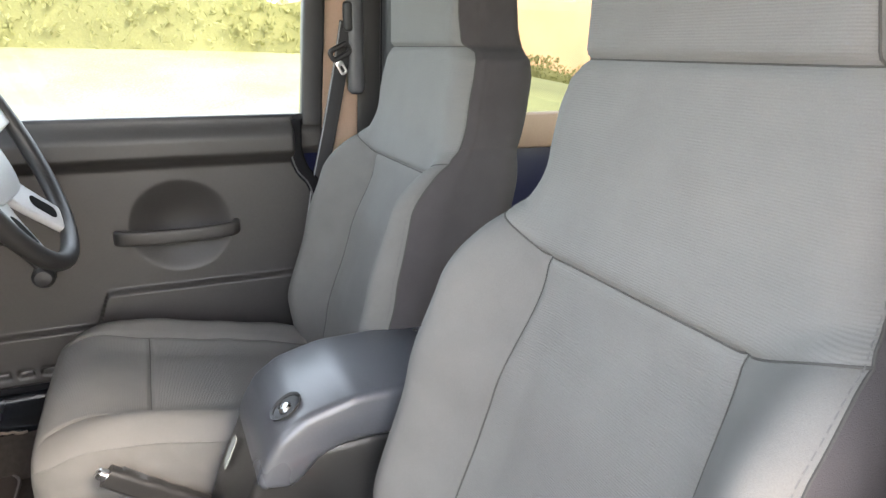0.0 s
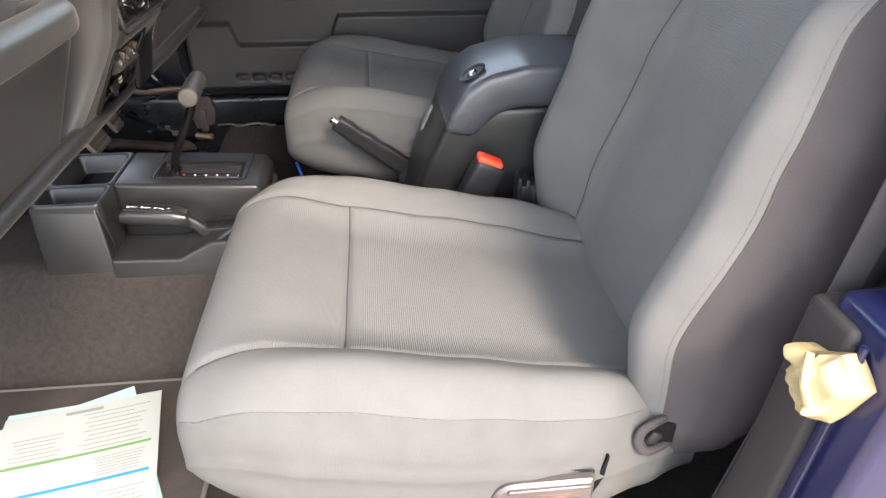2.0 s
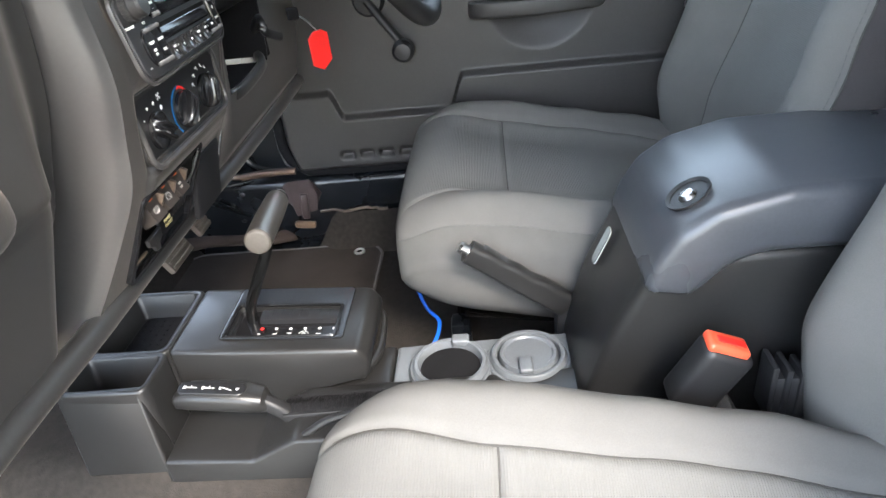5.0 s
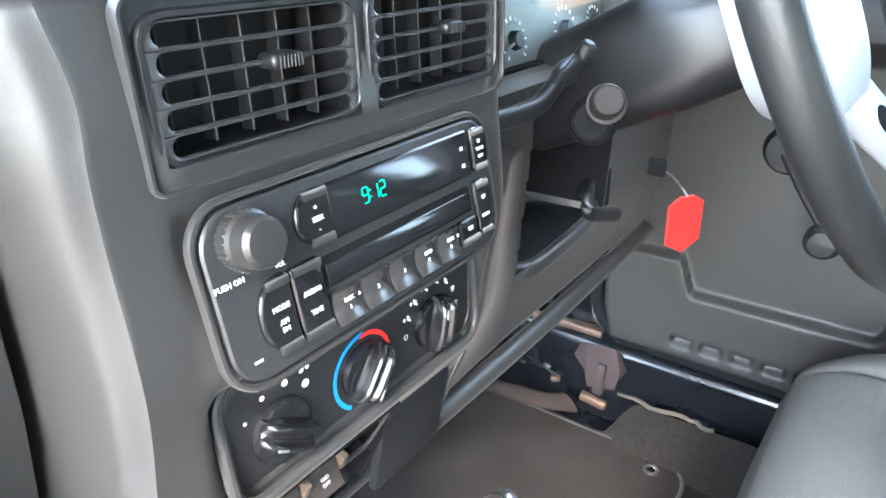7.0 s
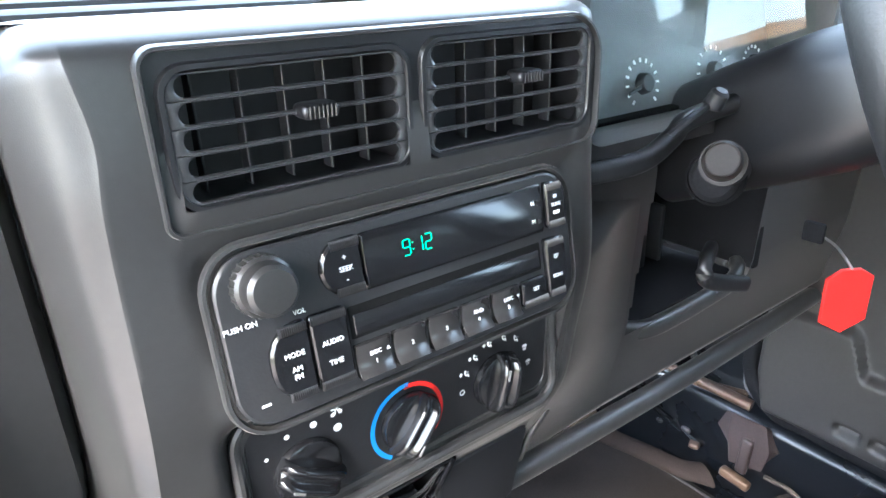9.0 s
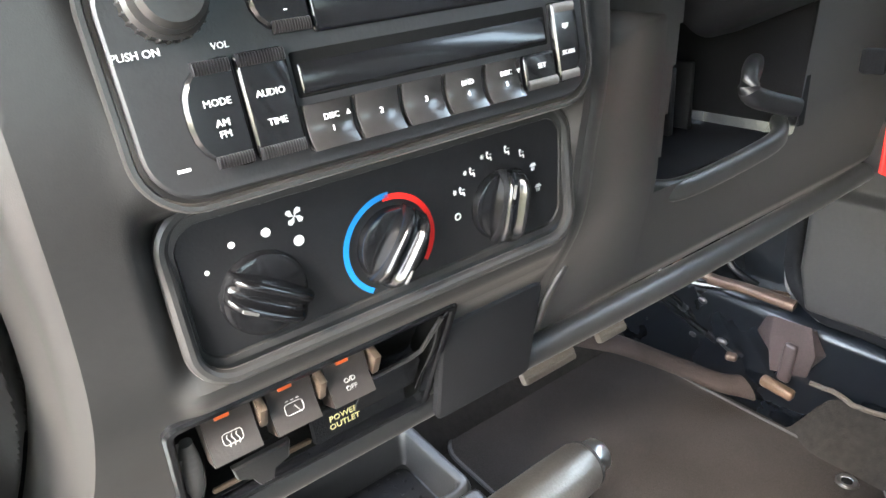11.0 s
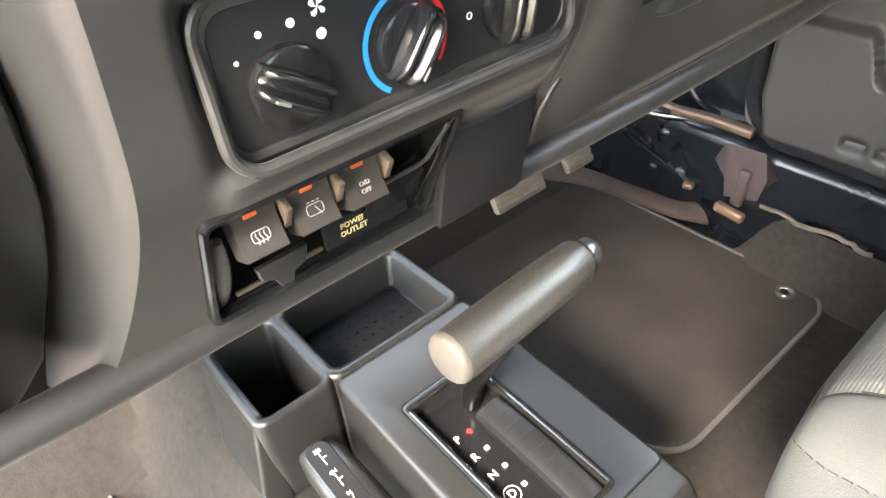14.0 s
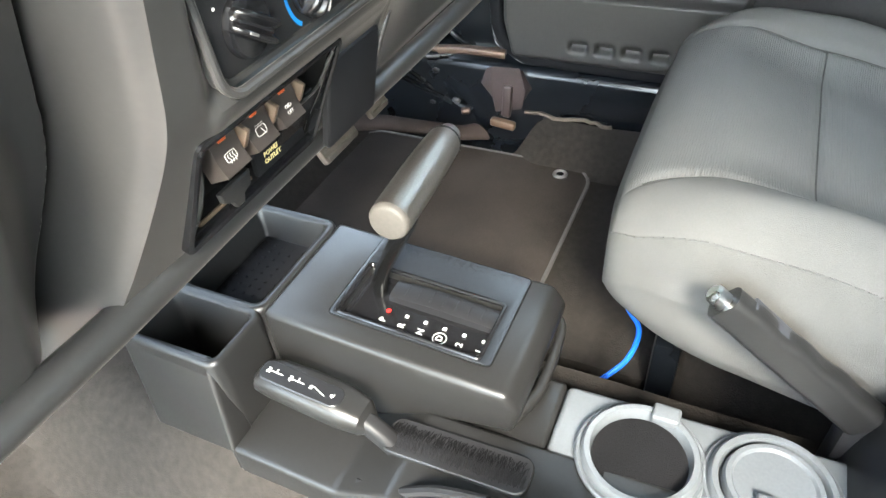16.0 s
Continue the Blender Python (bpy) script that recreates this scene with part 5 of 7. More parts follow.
for k, (a, b) in enumerate((("DISC", "1"), ("2", ""), ("3", ""), ("RND", "4"), ("DISC", "5"))):
    u = 0.326 + 0.1008 * k
    if b:
        rtext(a, u, 0.770, 0.0044, z=0.0068)
        rtext(b, u, 0.825, 0.0044, z=0.0066)
    else:
        rtext(a, u, 0.800, 0.0048, z=0.0066)
for k, sg in ((0, 1), (4, -1)):
    x, y = rxy(0.326 + 0.1008 * k + 0.033, 0.770)
    bm = B()
    slab(bm, [(-0.0009, -0.0007 * sg), (0.0009, -0.0007 * sg), (0, 0.0010 * sg)], 0.0003, RM @ pose(x, y, 0.0068))
    part("arrow_mark", fix(bm), WHITE, radio)
rtext("SET", 0.832, 0.775, 0.0046, z=0.0064)
bm = B()
x, y = rxy(0.064, 0.850)
rbox(bm, (x, y, 0.0034), (0.0040, 0.0010, 0.0004), 0, 1, RM)
part("legend_bar", bm, WHITE, radio)

# ---------------------------------------------------------------- heater controls
heater = thing("heater_control", "black heater panel with three rotary knobs", "heater control", (0.028, 0.012, 0.545))
HM = Matrix.Translation((-0.028, -0.012, -0.545)) @ face_pose(0.026, 0.0155, 0.5465, -1)
bm = B()
frame_ring(bm, rrect(0.198, 0.066, 0.013, 7), rrect(0.185, 0.054, 0.010, 7), 0.0042, HM @ pose(0, -0.0005, -0.002), 0.0035)
part("surround", fix(bm), DASH, heater)
bm = B()
slab(bm, rrect(0.187, 0.056, 0.010, 7), 0.0025, HM @ pose(0, 0, -0.001))
part("faceplate", fix(bm), SATIN, heater)
bm = B()
sweep(bm, [HM @ Vector((x, y - 0.001, 0.0030 - 0.0034 * y / 0.034)) for x, y in rrect(0.1965, 0.0680, 0.015, 9)], circle(0.0030, 10), up=HM.to_3x3() @ Vector((0, 0, 1)), closed=True)
part("lower_lip", fix(bm), DASH, heater)
KX = (-0.0660, -0.0067, 0.0547)
KZ = (-0.0072, -0.0070, -0.0070)


def heat_knob(x, y, turn):
    km = HM @ pose(x, y, 0.0015)
    bm = B()
    lathe(bm, [(0.0, 0.0), (0.0172, 0.0), (0.0175, 0.0012), (0.0168, 0.0042), (0.0150, 0.0052), (0.0, 0.0045)], km, 40)
    k = part("knob", fix(bm), GLOSS, heater, "gloss black rotary knob")
    km = km @ pose(0, 0, 0, 0, 0, turn)
    bm = B()
    rows = []
    for q in lin(-1, 1, 19):
        wid = 0.0072 * (1 - 0.22 * abs(q) ** 3)
        hgt = 0.0050 + 0.0075 * (1 - abs(q) ** 5)
        half = ((1.0, 0), (1.0, 0.50), (0.95, 0.78), (0.86, 0.93), (0.72, 1.0), (0.58, 0.99), (0.45, 0.90), (0.30, 0.74), (0.15, 0.65))
        prof = [(-a, b) for a, b in half] + [(0, 0.62)] + [(a, b) for a, b in reversed(half)]
        rows.append([km @ Vector((px * wid, q * 0.0178, 0.0025 + pz * hgt)) for px, pz in prof])
    rings(bm, rows)
    ob = part("grip_bar", fix(bm), GLOSS, k, smooth=60)
    bm = B()
    rbox(bm, (-0.0048, 0.0095, 0.0148), (0.0013, 0.0065, 0.0012), 0.0003, 1, km)
    part("pointer", bm, PALE, k, "pale pointer line")


heat_knob(KX[0], KZ[0], 57)
heat_knob(KX[1], KZ[1], 143)
heat_knob(KX[2], KZ[2], -12)


def arc_strip(x, y, r0, r1, a0, a1, material, name):
    bm = B()
    pts = lin(a0, a1, 30)
    ins = [(r0 * math.cos(radians(a)), r0 * math.sin(radians(a))) for a in pts]
    outs = [(r1 * math.cos(radians(a)), r1 * math.sin(radians(a))) for a in pts]
    m = HM @ pose(x, y, 0.0017)
    vi = [bm.verts.new(m @ Vector((*p, 0))) for p in ins]
    vo = [bm.verts.new(m @ Vector((*p, 0))) for p in outs]
    for i in range(29):
        bm.faces.new((vi[i], vi[i + 1], vo[i + 1], vo[i]))
    return part(name, fix(bm), material, heater)


arc_strip(KX[1], KZ[1], 0.0212, 0.0238, 88, 238, COLD, "blue_arc")["label"] = "blue temperature arc"
arc_strip(KX[1], KZ[1], 0.0200, 0.0226, 96, -40, HOT, "red_arc")["label"] = "red temperature arc"
for a, r in ((141, 0.0009), (109, 0.0013), (76, 0.0018), (41, 0.0022)):
    x, y = KX[0] + 0.0240 * math.cos(radians(a)), KZ[0] + 0.0240 * math.sin(radians(a))
    bm = B()
    cyl(bm, HM @ Vector((x, y, 0.0012)), HM @ Vector((x, y, 0.0018)), r, n=20)
    part("fan_dot", bm, WHITE, heater)
# fan symbol: four blades
bm = B()
for k in range(4):
    fm = HM @ pose(KX[0] + 0.0180, KZ[0] + 0.0262, 0.0015, 0, 0, 90 * k + 20) @ Matrix.Diagonal((0.9, 0.9, 1, 1))
    slab(bm, [(0, 0), (0.0014, 0.0006), (0.0034, 0.0004), (0.0040, 0.0018), (0.0030, 0.0030), (0.0012, 0.0022)], 0.0004, fm)
part("fan_symbol", fix(bm), WHITE, heater)
# air-flow symbols round the third knob
for k, a in enumerate((178, 152, 129, 103, 78, 55, 30, 2)):
    r = 0.0252
    cx, cy = KX[2] + r * math.cos(radians(a)), KZ[2] + r * math.sin(radians(a))
    sm = HM @ pose(cx, cy, 0.0014) @ Matrix.Diagonal((0.85, 0.85, 1, 1))
    bm = B()
    if k == 0:
        frame_ring(bm, circle(0.0021, 16), circle(0.0014, 16), 0.0004, sm, 0.0001)
    elif k in (6, 7):
        slab(bm, [(-0.0026, 0.0006), (-0.0012, 0.0022), (0.0012, 0.0022), (0.0026, 0.0006), (0.0010, 0.0002), (-0.0010, 0.0002)], 0.0004, sm)
        for q in (-0.001, 0, 0.001):
            rbox(bm, (q, -0.0012, 0.0002), (0.0004, 0.002, 0.0004), 0, 1, sm)
    else:
        tube(bm, [sm @ Vector(p) for p in ((-0.0012, 0.0018, 0.0002), (-0.0004, -0.0006, 0.0002), (0.0014, -0.0002, 0.0002), (0.0018, -0.0022, 0.0002))], 0.0004, 5, 3, up=(0, 1, 0.01))
        cyl(bm, sm @ Vector((-0.0008, 0.0026, 0)), sm @ Vector((-0.0008, 0.0026, 0.0004)), 0.0007, n=8)
        rbox(bm, (0.0012, 0.0014, 0.0002), (0.0016, 0.0004, 0.0004), 0, 1, sm)
        if k in (1, 2, 3):
            for q in range(3):
                rbox(bm, (0, 0, 0), (0.0028, 0.0004, 0.0004), 0, 1, sm @ pose(-0.0044, 0.0012, 0.0002, 0, 0, 60 * q))
    part("air_symbol", fix(bm), WHITE, heater)

# ---------------------------------------------------------------- switch panel under the heater
swp = thing("switch_panel", "black rocker switch panel with power outlet", "switch panel", (-0.016, 0.05, 0.442))
SM = Matrix.Translation((0.016, -0.05, -0.442)) @ face_pose(-0.016, 0.0495, 0.441, -26)
# Backplate in cavity black, the recess's shade included in the colour.
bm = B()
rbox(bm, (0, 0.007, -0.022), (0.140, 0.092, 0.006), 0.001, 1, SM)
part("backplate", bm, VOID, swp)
bm = B()
frame_ring(bm, rrect(0.148, 0.100, 0.006, 4), rrect(0.139, 0.090, 0.004, 4), 0.0065, SM @ pose(0, 0.0075, -0.003), 0.0012)
part("surround", fix(bm), GLOSS, swp)
# Pale lens shape paints the highlight on the panel's left cheek.
bm = B()
sweep(bm, [SM @ Vector((-0.0645, y, -0.004)) for y in lin(-0.030, 0.030, 13)], rrect(0.0100, 0.012, 0.0045, 4), up=(1, 0, 0), scale=[0.25 + 0.75 * math.sin(math.pi * (0.06 + 0.88 * i / 12)) ** 0.7 for i in range(13)])
part("end_cheek", fix(bm), mat("cheek_highlight_plastic", (0.10, 0.095, 0.09), 0.22), swp)
# Black box closes the recess sides and paints them as shaded.
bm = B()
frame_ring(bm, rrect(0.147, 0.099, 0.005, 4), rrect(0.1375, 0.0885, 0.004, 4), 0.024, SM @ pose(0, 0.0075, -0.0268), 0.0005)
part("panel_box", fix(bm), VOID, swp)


UP = Matrix.Translation((0.016, -0.05, -0.442)) @ face_pose(-0.016, 0.0300, 0.4735, 20)


def rocker(x, symbol):
    m = UP @ pose(x + 0.001, 0.0, -0.004)
    bm = B()
    rows = []
    for y, z in ((-0.0140, -0.012), (-0.0130, 0.0045), (-0.004, 0.0030), (0.008, 0.0045), (0.0125, 0.0070), (0.0140, 0.0055), (0.0140, -0.012)):
        rows.append([m @ Vector((px, y, z)) for px in (-0.0110, -0.0100, 0.0100, 0.0110)])
    g = rings(bm, rows, close=False)
    for q in (0, -1):
        bm.faces.new([r[q] for r in g] if q else [r[q] for r in g][::-1])
    b = part("rocker_switch", fix(bm), mat("rocker_plastic", (0.028, 0.0235, 0.021), 0.33, vary=0.15, grain=0.15), swp, "dark grey rocker switch")
    bm = B()
    rbox(bm, (-0.002, 0.0095, 0.0047), (0.0066, 0.0030, 0.0012), 0.0004, 1, m @ pose(0, 0, 0, 12))
    part("lamp", bm, AMBER_LED, b, "red indicator lamp")
    sm = m @ pose(0, -0.0035, 0.0036, 4) @ Matrix.Diagonal((0.85, 0.85, 1, 1))
    bm = B()
    if symbol == "rear":
        frame_ring(bm, rrect(0.0108, 0.0068, 0.002, 3), rrect(0.0100, 0.0060, 0.0015, 3), 0.0004, sm, 0.0001)
        for q in (-0.0025, 0, 0.0025):
            tube(bm, [sm @ Vector((q, -0.0045, 0.0003)), sm @ Vector((q + 0.0006, -0.002, 0.0003)), sm @ Vector((q - 0.0006, 0.0005, 0.0003)), sm @ Vector((q, 0.0022, 0.0003))], 0.00022, 5, 3, up=(0, 1, 0.01))
    elif symbol == "wiper":
        frame_ring(bm, rrect(0.0108, 0.0068, 0.002, 3), rrect(0.0100, 0.0060, 0.0015, 3), 0.0004, sm, 0.0001)
        rbox(bm, (0.001, -0.002, 0.0003), (0.0004, 0.006, 0.0004), 0, 1, sm @ pose(0, 0, 0, 0, 0, 30))
        for q in (-0.003, 0, 0.003):
            rbox(bm, (q, 0.0048, 0.0003), (0.0016, 0.0004, 0.0004), 0, 1, sm)
    else:
        bm.free()
    if symbol != "off":
        part("symbol", fix(bm), GREYLEG, b)
    if symbol == "off":
        words("legend", "O/D", 0.0040, sm @ pose(0, 0.0010, 0.0002), GREYLEG, b)
        words("legend", "OFF", 0.0040, sm @ pose(0, -0.0038, 0.0002), GREYLEG, b)
    for q in (0.0145,):
        bm = B()
        rbox(bm, (x + q + 0.001, 0.038, 0.001), (0.0040, 0.014, 0.010), 0.001, 2, SM)
        part("divider", bm, mat("bronze_tinted_plastic", (0.085, 0.062, 0.045), 0.28), swp)


rocker(-0.048, "rear")
rocker(-0.019, "wiper")
rocker(0.010, "off")
# Black sheet stands for the shade in the empty switch place.
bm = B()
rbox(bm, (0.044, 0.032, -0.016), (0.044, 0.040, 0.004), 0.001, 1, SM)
part("blank_recess", bm, VOID, swp, "empty switch recess with its shade put in black")
bm = B()
slab(bm, [(0.026, 0.017), (0.056, 0.018), (0.062, 0.008), (0.062, -0.016), (0.022, -0.020)], 0.006, SM @ pose(0, 0, -0.007), 0.001)
part("lower_fascia", fix(bm), GLOSS, swp)
bm = B()
sweep(bm, [SM @ Vector(p) for p in ((0.028, 0.020, 0.002), (0.050, 0.021, 0.002), (0.057, 0.024, 0.002), (0.065, 0.048, 0.002))], rrect(0.0025, 0.002, 0.0008, 2), up=(0, 1, 0.2))
part("recess_lip", fix(bm), DASH, swp)
# power outlet flap, its legend and slots
bm = B()
slab(bm, [(-0.016, 0.005), (0.014, 0.006), (0.012, -0.003), (0.004, -0.006), (0.002, -0.012), (-0.005, -0.012), (-0.008, -0.006), (-0.015, -0.002)], 0.004, Matrix.Translation((0.016, -0.05, -0.442)) @ face_pose(-0.048, 0.052, 0.432, 0), 0.001)
part("outlet_flap", fix(bm), CONSOLE, swp, "grey rubber outlet flap")
LP = Matrix.Translation((0.016, -0.05, -0.442)) @ face_pose(0.0, 0.0600, 0.427, 0)
words("legend", "POWER", 0.0050, LP @ pose(0, 0.0028, 0.0022), GOLD, swp)
words("legend", "OUTLET", 0.0050, LP @ pose(0, -0.0024, 0.0022), GOLD, swp)
bm = B()
rbox(bm, (0.010, 0.0, 0.0), (0.058, 0.018, 0.004), 0.001, 1, LP)
part("label_plate", bm, DEEPBLACK, swp)
bm = B()
rbox(bm, (-0.042, -0.031, -0.004), (0.030, 0.0030, 0.003), 0.001, 1, SM)
rbox(bm, (-0.012, -0.029, -0.004), (0.020, 0.0030, 0.003), 0.001, 1, SM)
part("slot_edge", bm, mat("bronze_slot_edge", (0.10, 0.070, 0.048), 0.6, spec=0.15), swp)
# ash tray door
ash = thing("ash_tray", "satin black ash tray door under the heater", "ash tray", (0.092, 0.055, 0.435))
AM_ = Matrix.Translation((-0.092, -0.055, -0.435)) @ face_pose(0.0925, 0.050, 0.434, -12)
bm = B()
slab(bm, rrect(0.074, 0.076, 0.004, 4), 0.006, AM_, 0.0015)
part("ash_tray_door", fix(bm), mat("matt_black_tray_door", (0.010, 0.010, 0.011), 0.45, spec=0.3, grain=0.2), ash)
bm = B()
sweep(bm, [AM_ @ Vector(p) for p in ((0.040, -0.005, 0.002), (0.044, 0.02, 0.004), (0.056, 0.040, 0.004))], rrect(0.006, 0.004, 0.0015, 3), up=(0, 1, 0.3))
part("brace", fix(bm), DASH, ash)

# ---------------------------------------------------------------- gear gate and levers
gate = thing("gear_selector", "automatic gear selector with silver T handle", "gear selector", (0.058, -0.02, 0.255))


def gpart(name, bm, material, label="", parent=None):
    ob = part(name, bm, material, parent or gate, label)
    if parent is None:
        ob.matrix_parent_inverse = gate.matrix_basis.inverted()
    return ob


def top_z(y):
    return 0.2625 + (y - 0.108) * 0.053


TP = Matrix.Translation((0.060, -0.022, top_z(-0.022))) @ pose(0, 0, 0, 3.05)
hole = [(x - 0.018, y + 0.002) for x, y in rrect(0.066, 0.136, 0.005, 4)]
# Bezel colour is blued to paint in the skylight it reflects.
bm = B()
frame_ring(bm, rrect(0.106, 0.150, 0.005, 4), hole, 0.0016, TP @ pose(0, 0, -0.0002), 0.0006)
gpart("bezel", fix(bm), mat("sky_tinted_gate_bezel", (0.018, 0.0205, 0.0245), 0.26, vary=0.12, size=50, grain=0.15, grain_size=1200), "satin gate bezel tinted blue for sky reflection")
bm = B()
frame_ring(bm, rrect(0.1085, 0.1525, 0.006, 4), rrect(0.1065, 0.1505, 0.005, 4), 0.0006, TP, 0.0002)
gpart("bezel_groove", fix(bm), VOID)
bm = B()
slab(bm, rrect(0.062, 0.132, 0.003, 4), 0.0010, TP @ pose(-0.018, 0.002, -0.0085))
gpart("gate_plate", fix(bm), GLOSS, "gloss black gate plate")
bm = B()
frame_ring(bm, rrect(0.0675, 0.1375, 0.005, 4), rrect(0.0600, 0.1300, 0.003, 4), 0.0030, TP @ pose(-0.018, 0.002, 0.0006), 0.0012)
gpart("gate_rim", fix(bm), GLOSS)
bm = B()
rows = []
for y in lin(-0.063, 0.036, 12):
    rise = 0.0030 * (1 - ((y + 0.012) / 0.06) ** 2)
    rows.append([TP @ Vector((x - 0.002, y, z + (rise if z > -0.006 else 0))) for x, z in ((-0.012, -0.0075), (-0.011, -0.0035), (-0.006, -0.0015), (0.006, -0.0015), (0.011, -0.0035), (0.012, -0.0075))])
rings(bm, rows)
sl = gpart("slide", fix(bm), SATIN, "black curved slide strip")
for i in range(7):
    y = -0.050 + i * 0.0120
    rise = 0.0030 * (1 - ((y + 0.012) / 0.06) ** 2)
    bm = B()
    rbox(bm, (-0.002, y, -0.0016 + rise), (0.0150, 0.0012, 0.0008), 0.0003, 1, TP)
    gpart("slide_rib", bm, BLACK, "", sl)
TP = TP @ pose(0, 0, -0.0080)
for i, (ch, dot) in enumerate((("P", HOT), ("R", WHITE), ("N", WHITE), ("D", WHITE), ("2", WHITE), ("1", WHITE))):
    y = 0.030 - i * 0.0180
    words("letter", ch, 0.0085, TP @ pose(-0.037, y, 0.0022, 0, 0, -0), WHITE, gate).matrix_parent_inverse = gate.matrix_basis.inverted()
    bm = B()
    if i == 0:
        cyl(bm, TP @ Vector((-0.026, y, 0.002)), TP @ Vector((-0.026, y, 0.0026)), 0.0022, n=14)
    else:
        rbox(bm, (-0.026, y, 0.0023), (0.0032, 0.0032, 0.0006), 0, 1, TP)
    gpart("position_dot", bm, dot)
bm = B()
frame_ring(bm, circle(0.0062, 20), circle(0.0056, 20), 0.0004, TP @ pose(-0.037, 0.030 - 3 * 0.018, 0.002), 0.0001)
gpart("letter_ring", fix(bm), WHITE)
bm = B()
sweep(bm, smooth_path([(0.052, 0.026, 0.248), (0.053, 0.022, 0.275), (0.046, 0.002, 0.315), (0.038, -0.022, 0.360), (0.036, -0.032, 0.395)], 6), rrect(0.0135, 0.012, 0.005, 4), up=(1, 0, 0))
gpart("shaft", fix(bm), mat("black_lever_steel", (0.004, 0.004, 0.004), 0.22, vary=0.1, spec=0.3), "black curved lever shaft")
bm = B()
KA, KB = Vector((-0.0125, -0.0367, 0.3999)), Vector((0.092, -0.030, 0.398))
ax = (KB - KA).normalized()
km = Matrix.Translation(KA) @ ax.to_track_quat("Z", "Y").to_matrix().to_4x4()
lathe(bm, [(0.0, -0.001), (0.0122, -0.001), (0.0138, 0.0004), (0.0144, 0.0025), (0.0148, 0.008), (0.0150, 0.05), (0.0144, 0.082), (0.0136, 0.1025), (0.0125, 0.1055), (0.0, 0.1055)], km, 40)
kn = gpart("handle", fix(bm), SILVER, "brushed silver T handle")
# Cap coloured darker than the handle so its end looks shaded.
bm = B()
lathe(bm, [(0.0, 0.0), (0.0116, 0.0), (0.0132, 0.0006), (0.0143, 0.0022), (0.0147, 0.0046), (0.0, 0.0060)], km @ pose(0, 0, -0.0022), 40)
part("end_cap", fix(bm), mat("dulled_grey_cap", (0.060, 0.054, 0.047), 0.6, metal=0.0, vary=0.2, grain=0.3), kn, "end cap darkened to look shaded")
bm = B()
lathe(bm, [(0.0, 0.0), (0.0128, 0.0), (0.0128, 0.002), (0.0, 0.0022)], km @ pose(0, 0, 0.1050), 40)
part("band", fix(bm), BLACK, kn)
bm = B()
lathe(bm, [(0.0, 0.0), (0.0095, 0.0), (0.0098, 0.003), (0.0090, 0.010), (0.0078, 0.0115), (0.0, 0.012)], km @ pose(0, 0, 0.1070), 24)
part("release_button", fix(bm), STEEL, kn, "bright release button")

# transfer lever: flat handle with a printed insert, arm and bristle slot
tl = thing("transfer_lever", "grey plastic transfer lever with printed insert", "gear lever", (-0.05, 0.04, 0.20))
TI = tl.matrix_basis.inverted()
TH = Matrix.Translation((-0.050, 0.045, 0.222)) @ pose(0, 0, 0, 6, 0, 0)
bm = B()
rows = []
for y, w, h, dz in ((0.052, 0.006, 0.004, -0.006), (0.046, 0.014, 0.010, -0.003), (0.03, 0.017, 0.013, 0), (0.0, 0.018, 0.014, 0.001), (-0.035, 0.018, 0.014, 0), (-0.054, 0.015, 0.012, -0.003), (-0.062, 0.008, 0.006, -0.008)):
    rows.append([TH @ Vector((x, y, z + dz)) for x, z in rrect(w * 2, h * 2, min(w, h) * 0.8, 5)])
rings(bm, rows)
o = part("handle", fix(bm), CONSOLE, tl)
o.matrix_parent_inverse = TI
bm = B()
slab(bm, rrect(0.020, 0.078, 0.008, 5), 0.002, TH @ pose(-0.003, 0.003, 0.0131), 0.0008)
ins = part("insert", fix(bm), SATIN, tl, "black insert with white gear diagram")
ins.matrix_parent_inverse = TI
bm = B()
for x, y, w, h, a in ((-0.0005, 0.0240, 0.0006, 0.0130, 0), (0.0012, 0.0240, 0.0036, 0.0006, 0), (-0.0005, 0.0030, 0.0006, 0.0120, 0), (0.0012, 0.0030, 0.0036, 0.0006, 0), (-0.0012, -0.0175, 0.0006, 0.0130, -20)):
    rbox(bm, (0, 0, 0), (w, h, 0.0006), 0, 1, TH @ pose(x - 0.003, y + 0.003, 0.0155, 0, 0, a))
o = part("diagram", bm, WHITE, ins)
for txt, y in (("2H", 0.0320), ("4H", 0.0110), ("N", -0.0090), ("4L", -0.0290)):
    words("legend", txt, 0.0046, TH @ pose(-0.0035, y + 0.002, 0.0155), WHITE, ins)
bm = B()
sweep(bm, smooth_path([(-0.052, -0.008, 0.212), (-0.052, -0.028, 0.196), (-0.050, -0.050, 0.165)], 5), rrect(0.018, 0.016, 0.005, 3), up=(1, 0, 0))
o = part("arm", fix(bm), BLACK, tl)
o.matrix_parent_inverse = TI
bm = B()
slab(bm, rrect(0.034, 0.125, 0.010, 5), 0.004, Matrix.Translation((-0.046, -0.088, 0.197)) @ pose(0, 0, 0, -3), 0.001)
o = part("slot_plate", fix(bm), BLACK, tl)
o.matrix_parent_inverse = TI
rnd = random.Random(4)
bm = B()
for i in range(1100):
    k = rnd.choice((-1, 1))
    y = -0.147 + 0.118 * rnd.random()
    p = Vector((-0.046 + k * rnd.uniform(0.006, 0.014), y, 0.2005 - (y + 0.088) * 0.05))
    d = Vector((-k * 1.0, rnd.uniform(-0.25, 0.25), rnd.uniform(0.15, 0.5))).normalized() * rnd.uniform(0.009, 0.013)
    e = Vector((0, 0.0004, 0))
    bm.faces.new([bm.verts.new(q) for q in (p - e, p + e, p + d)])
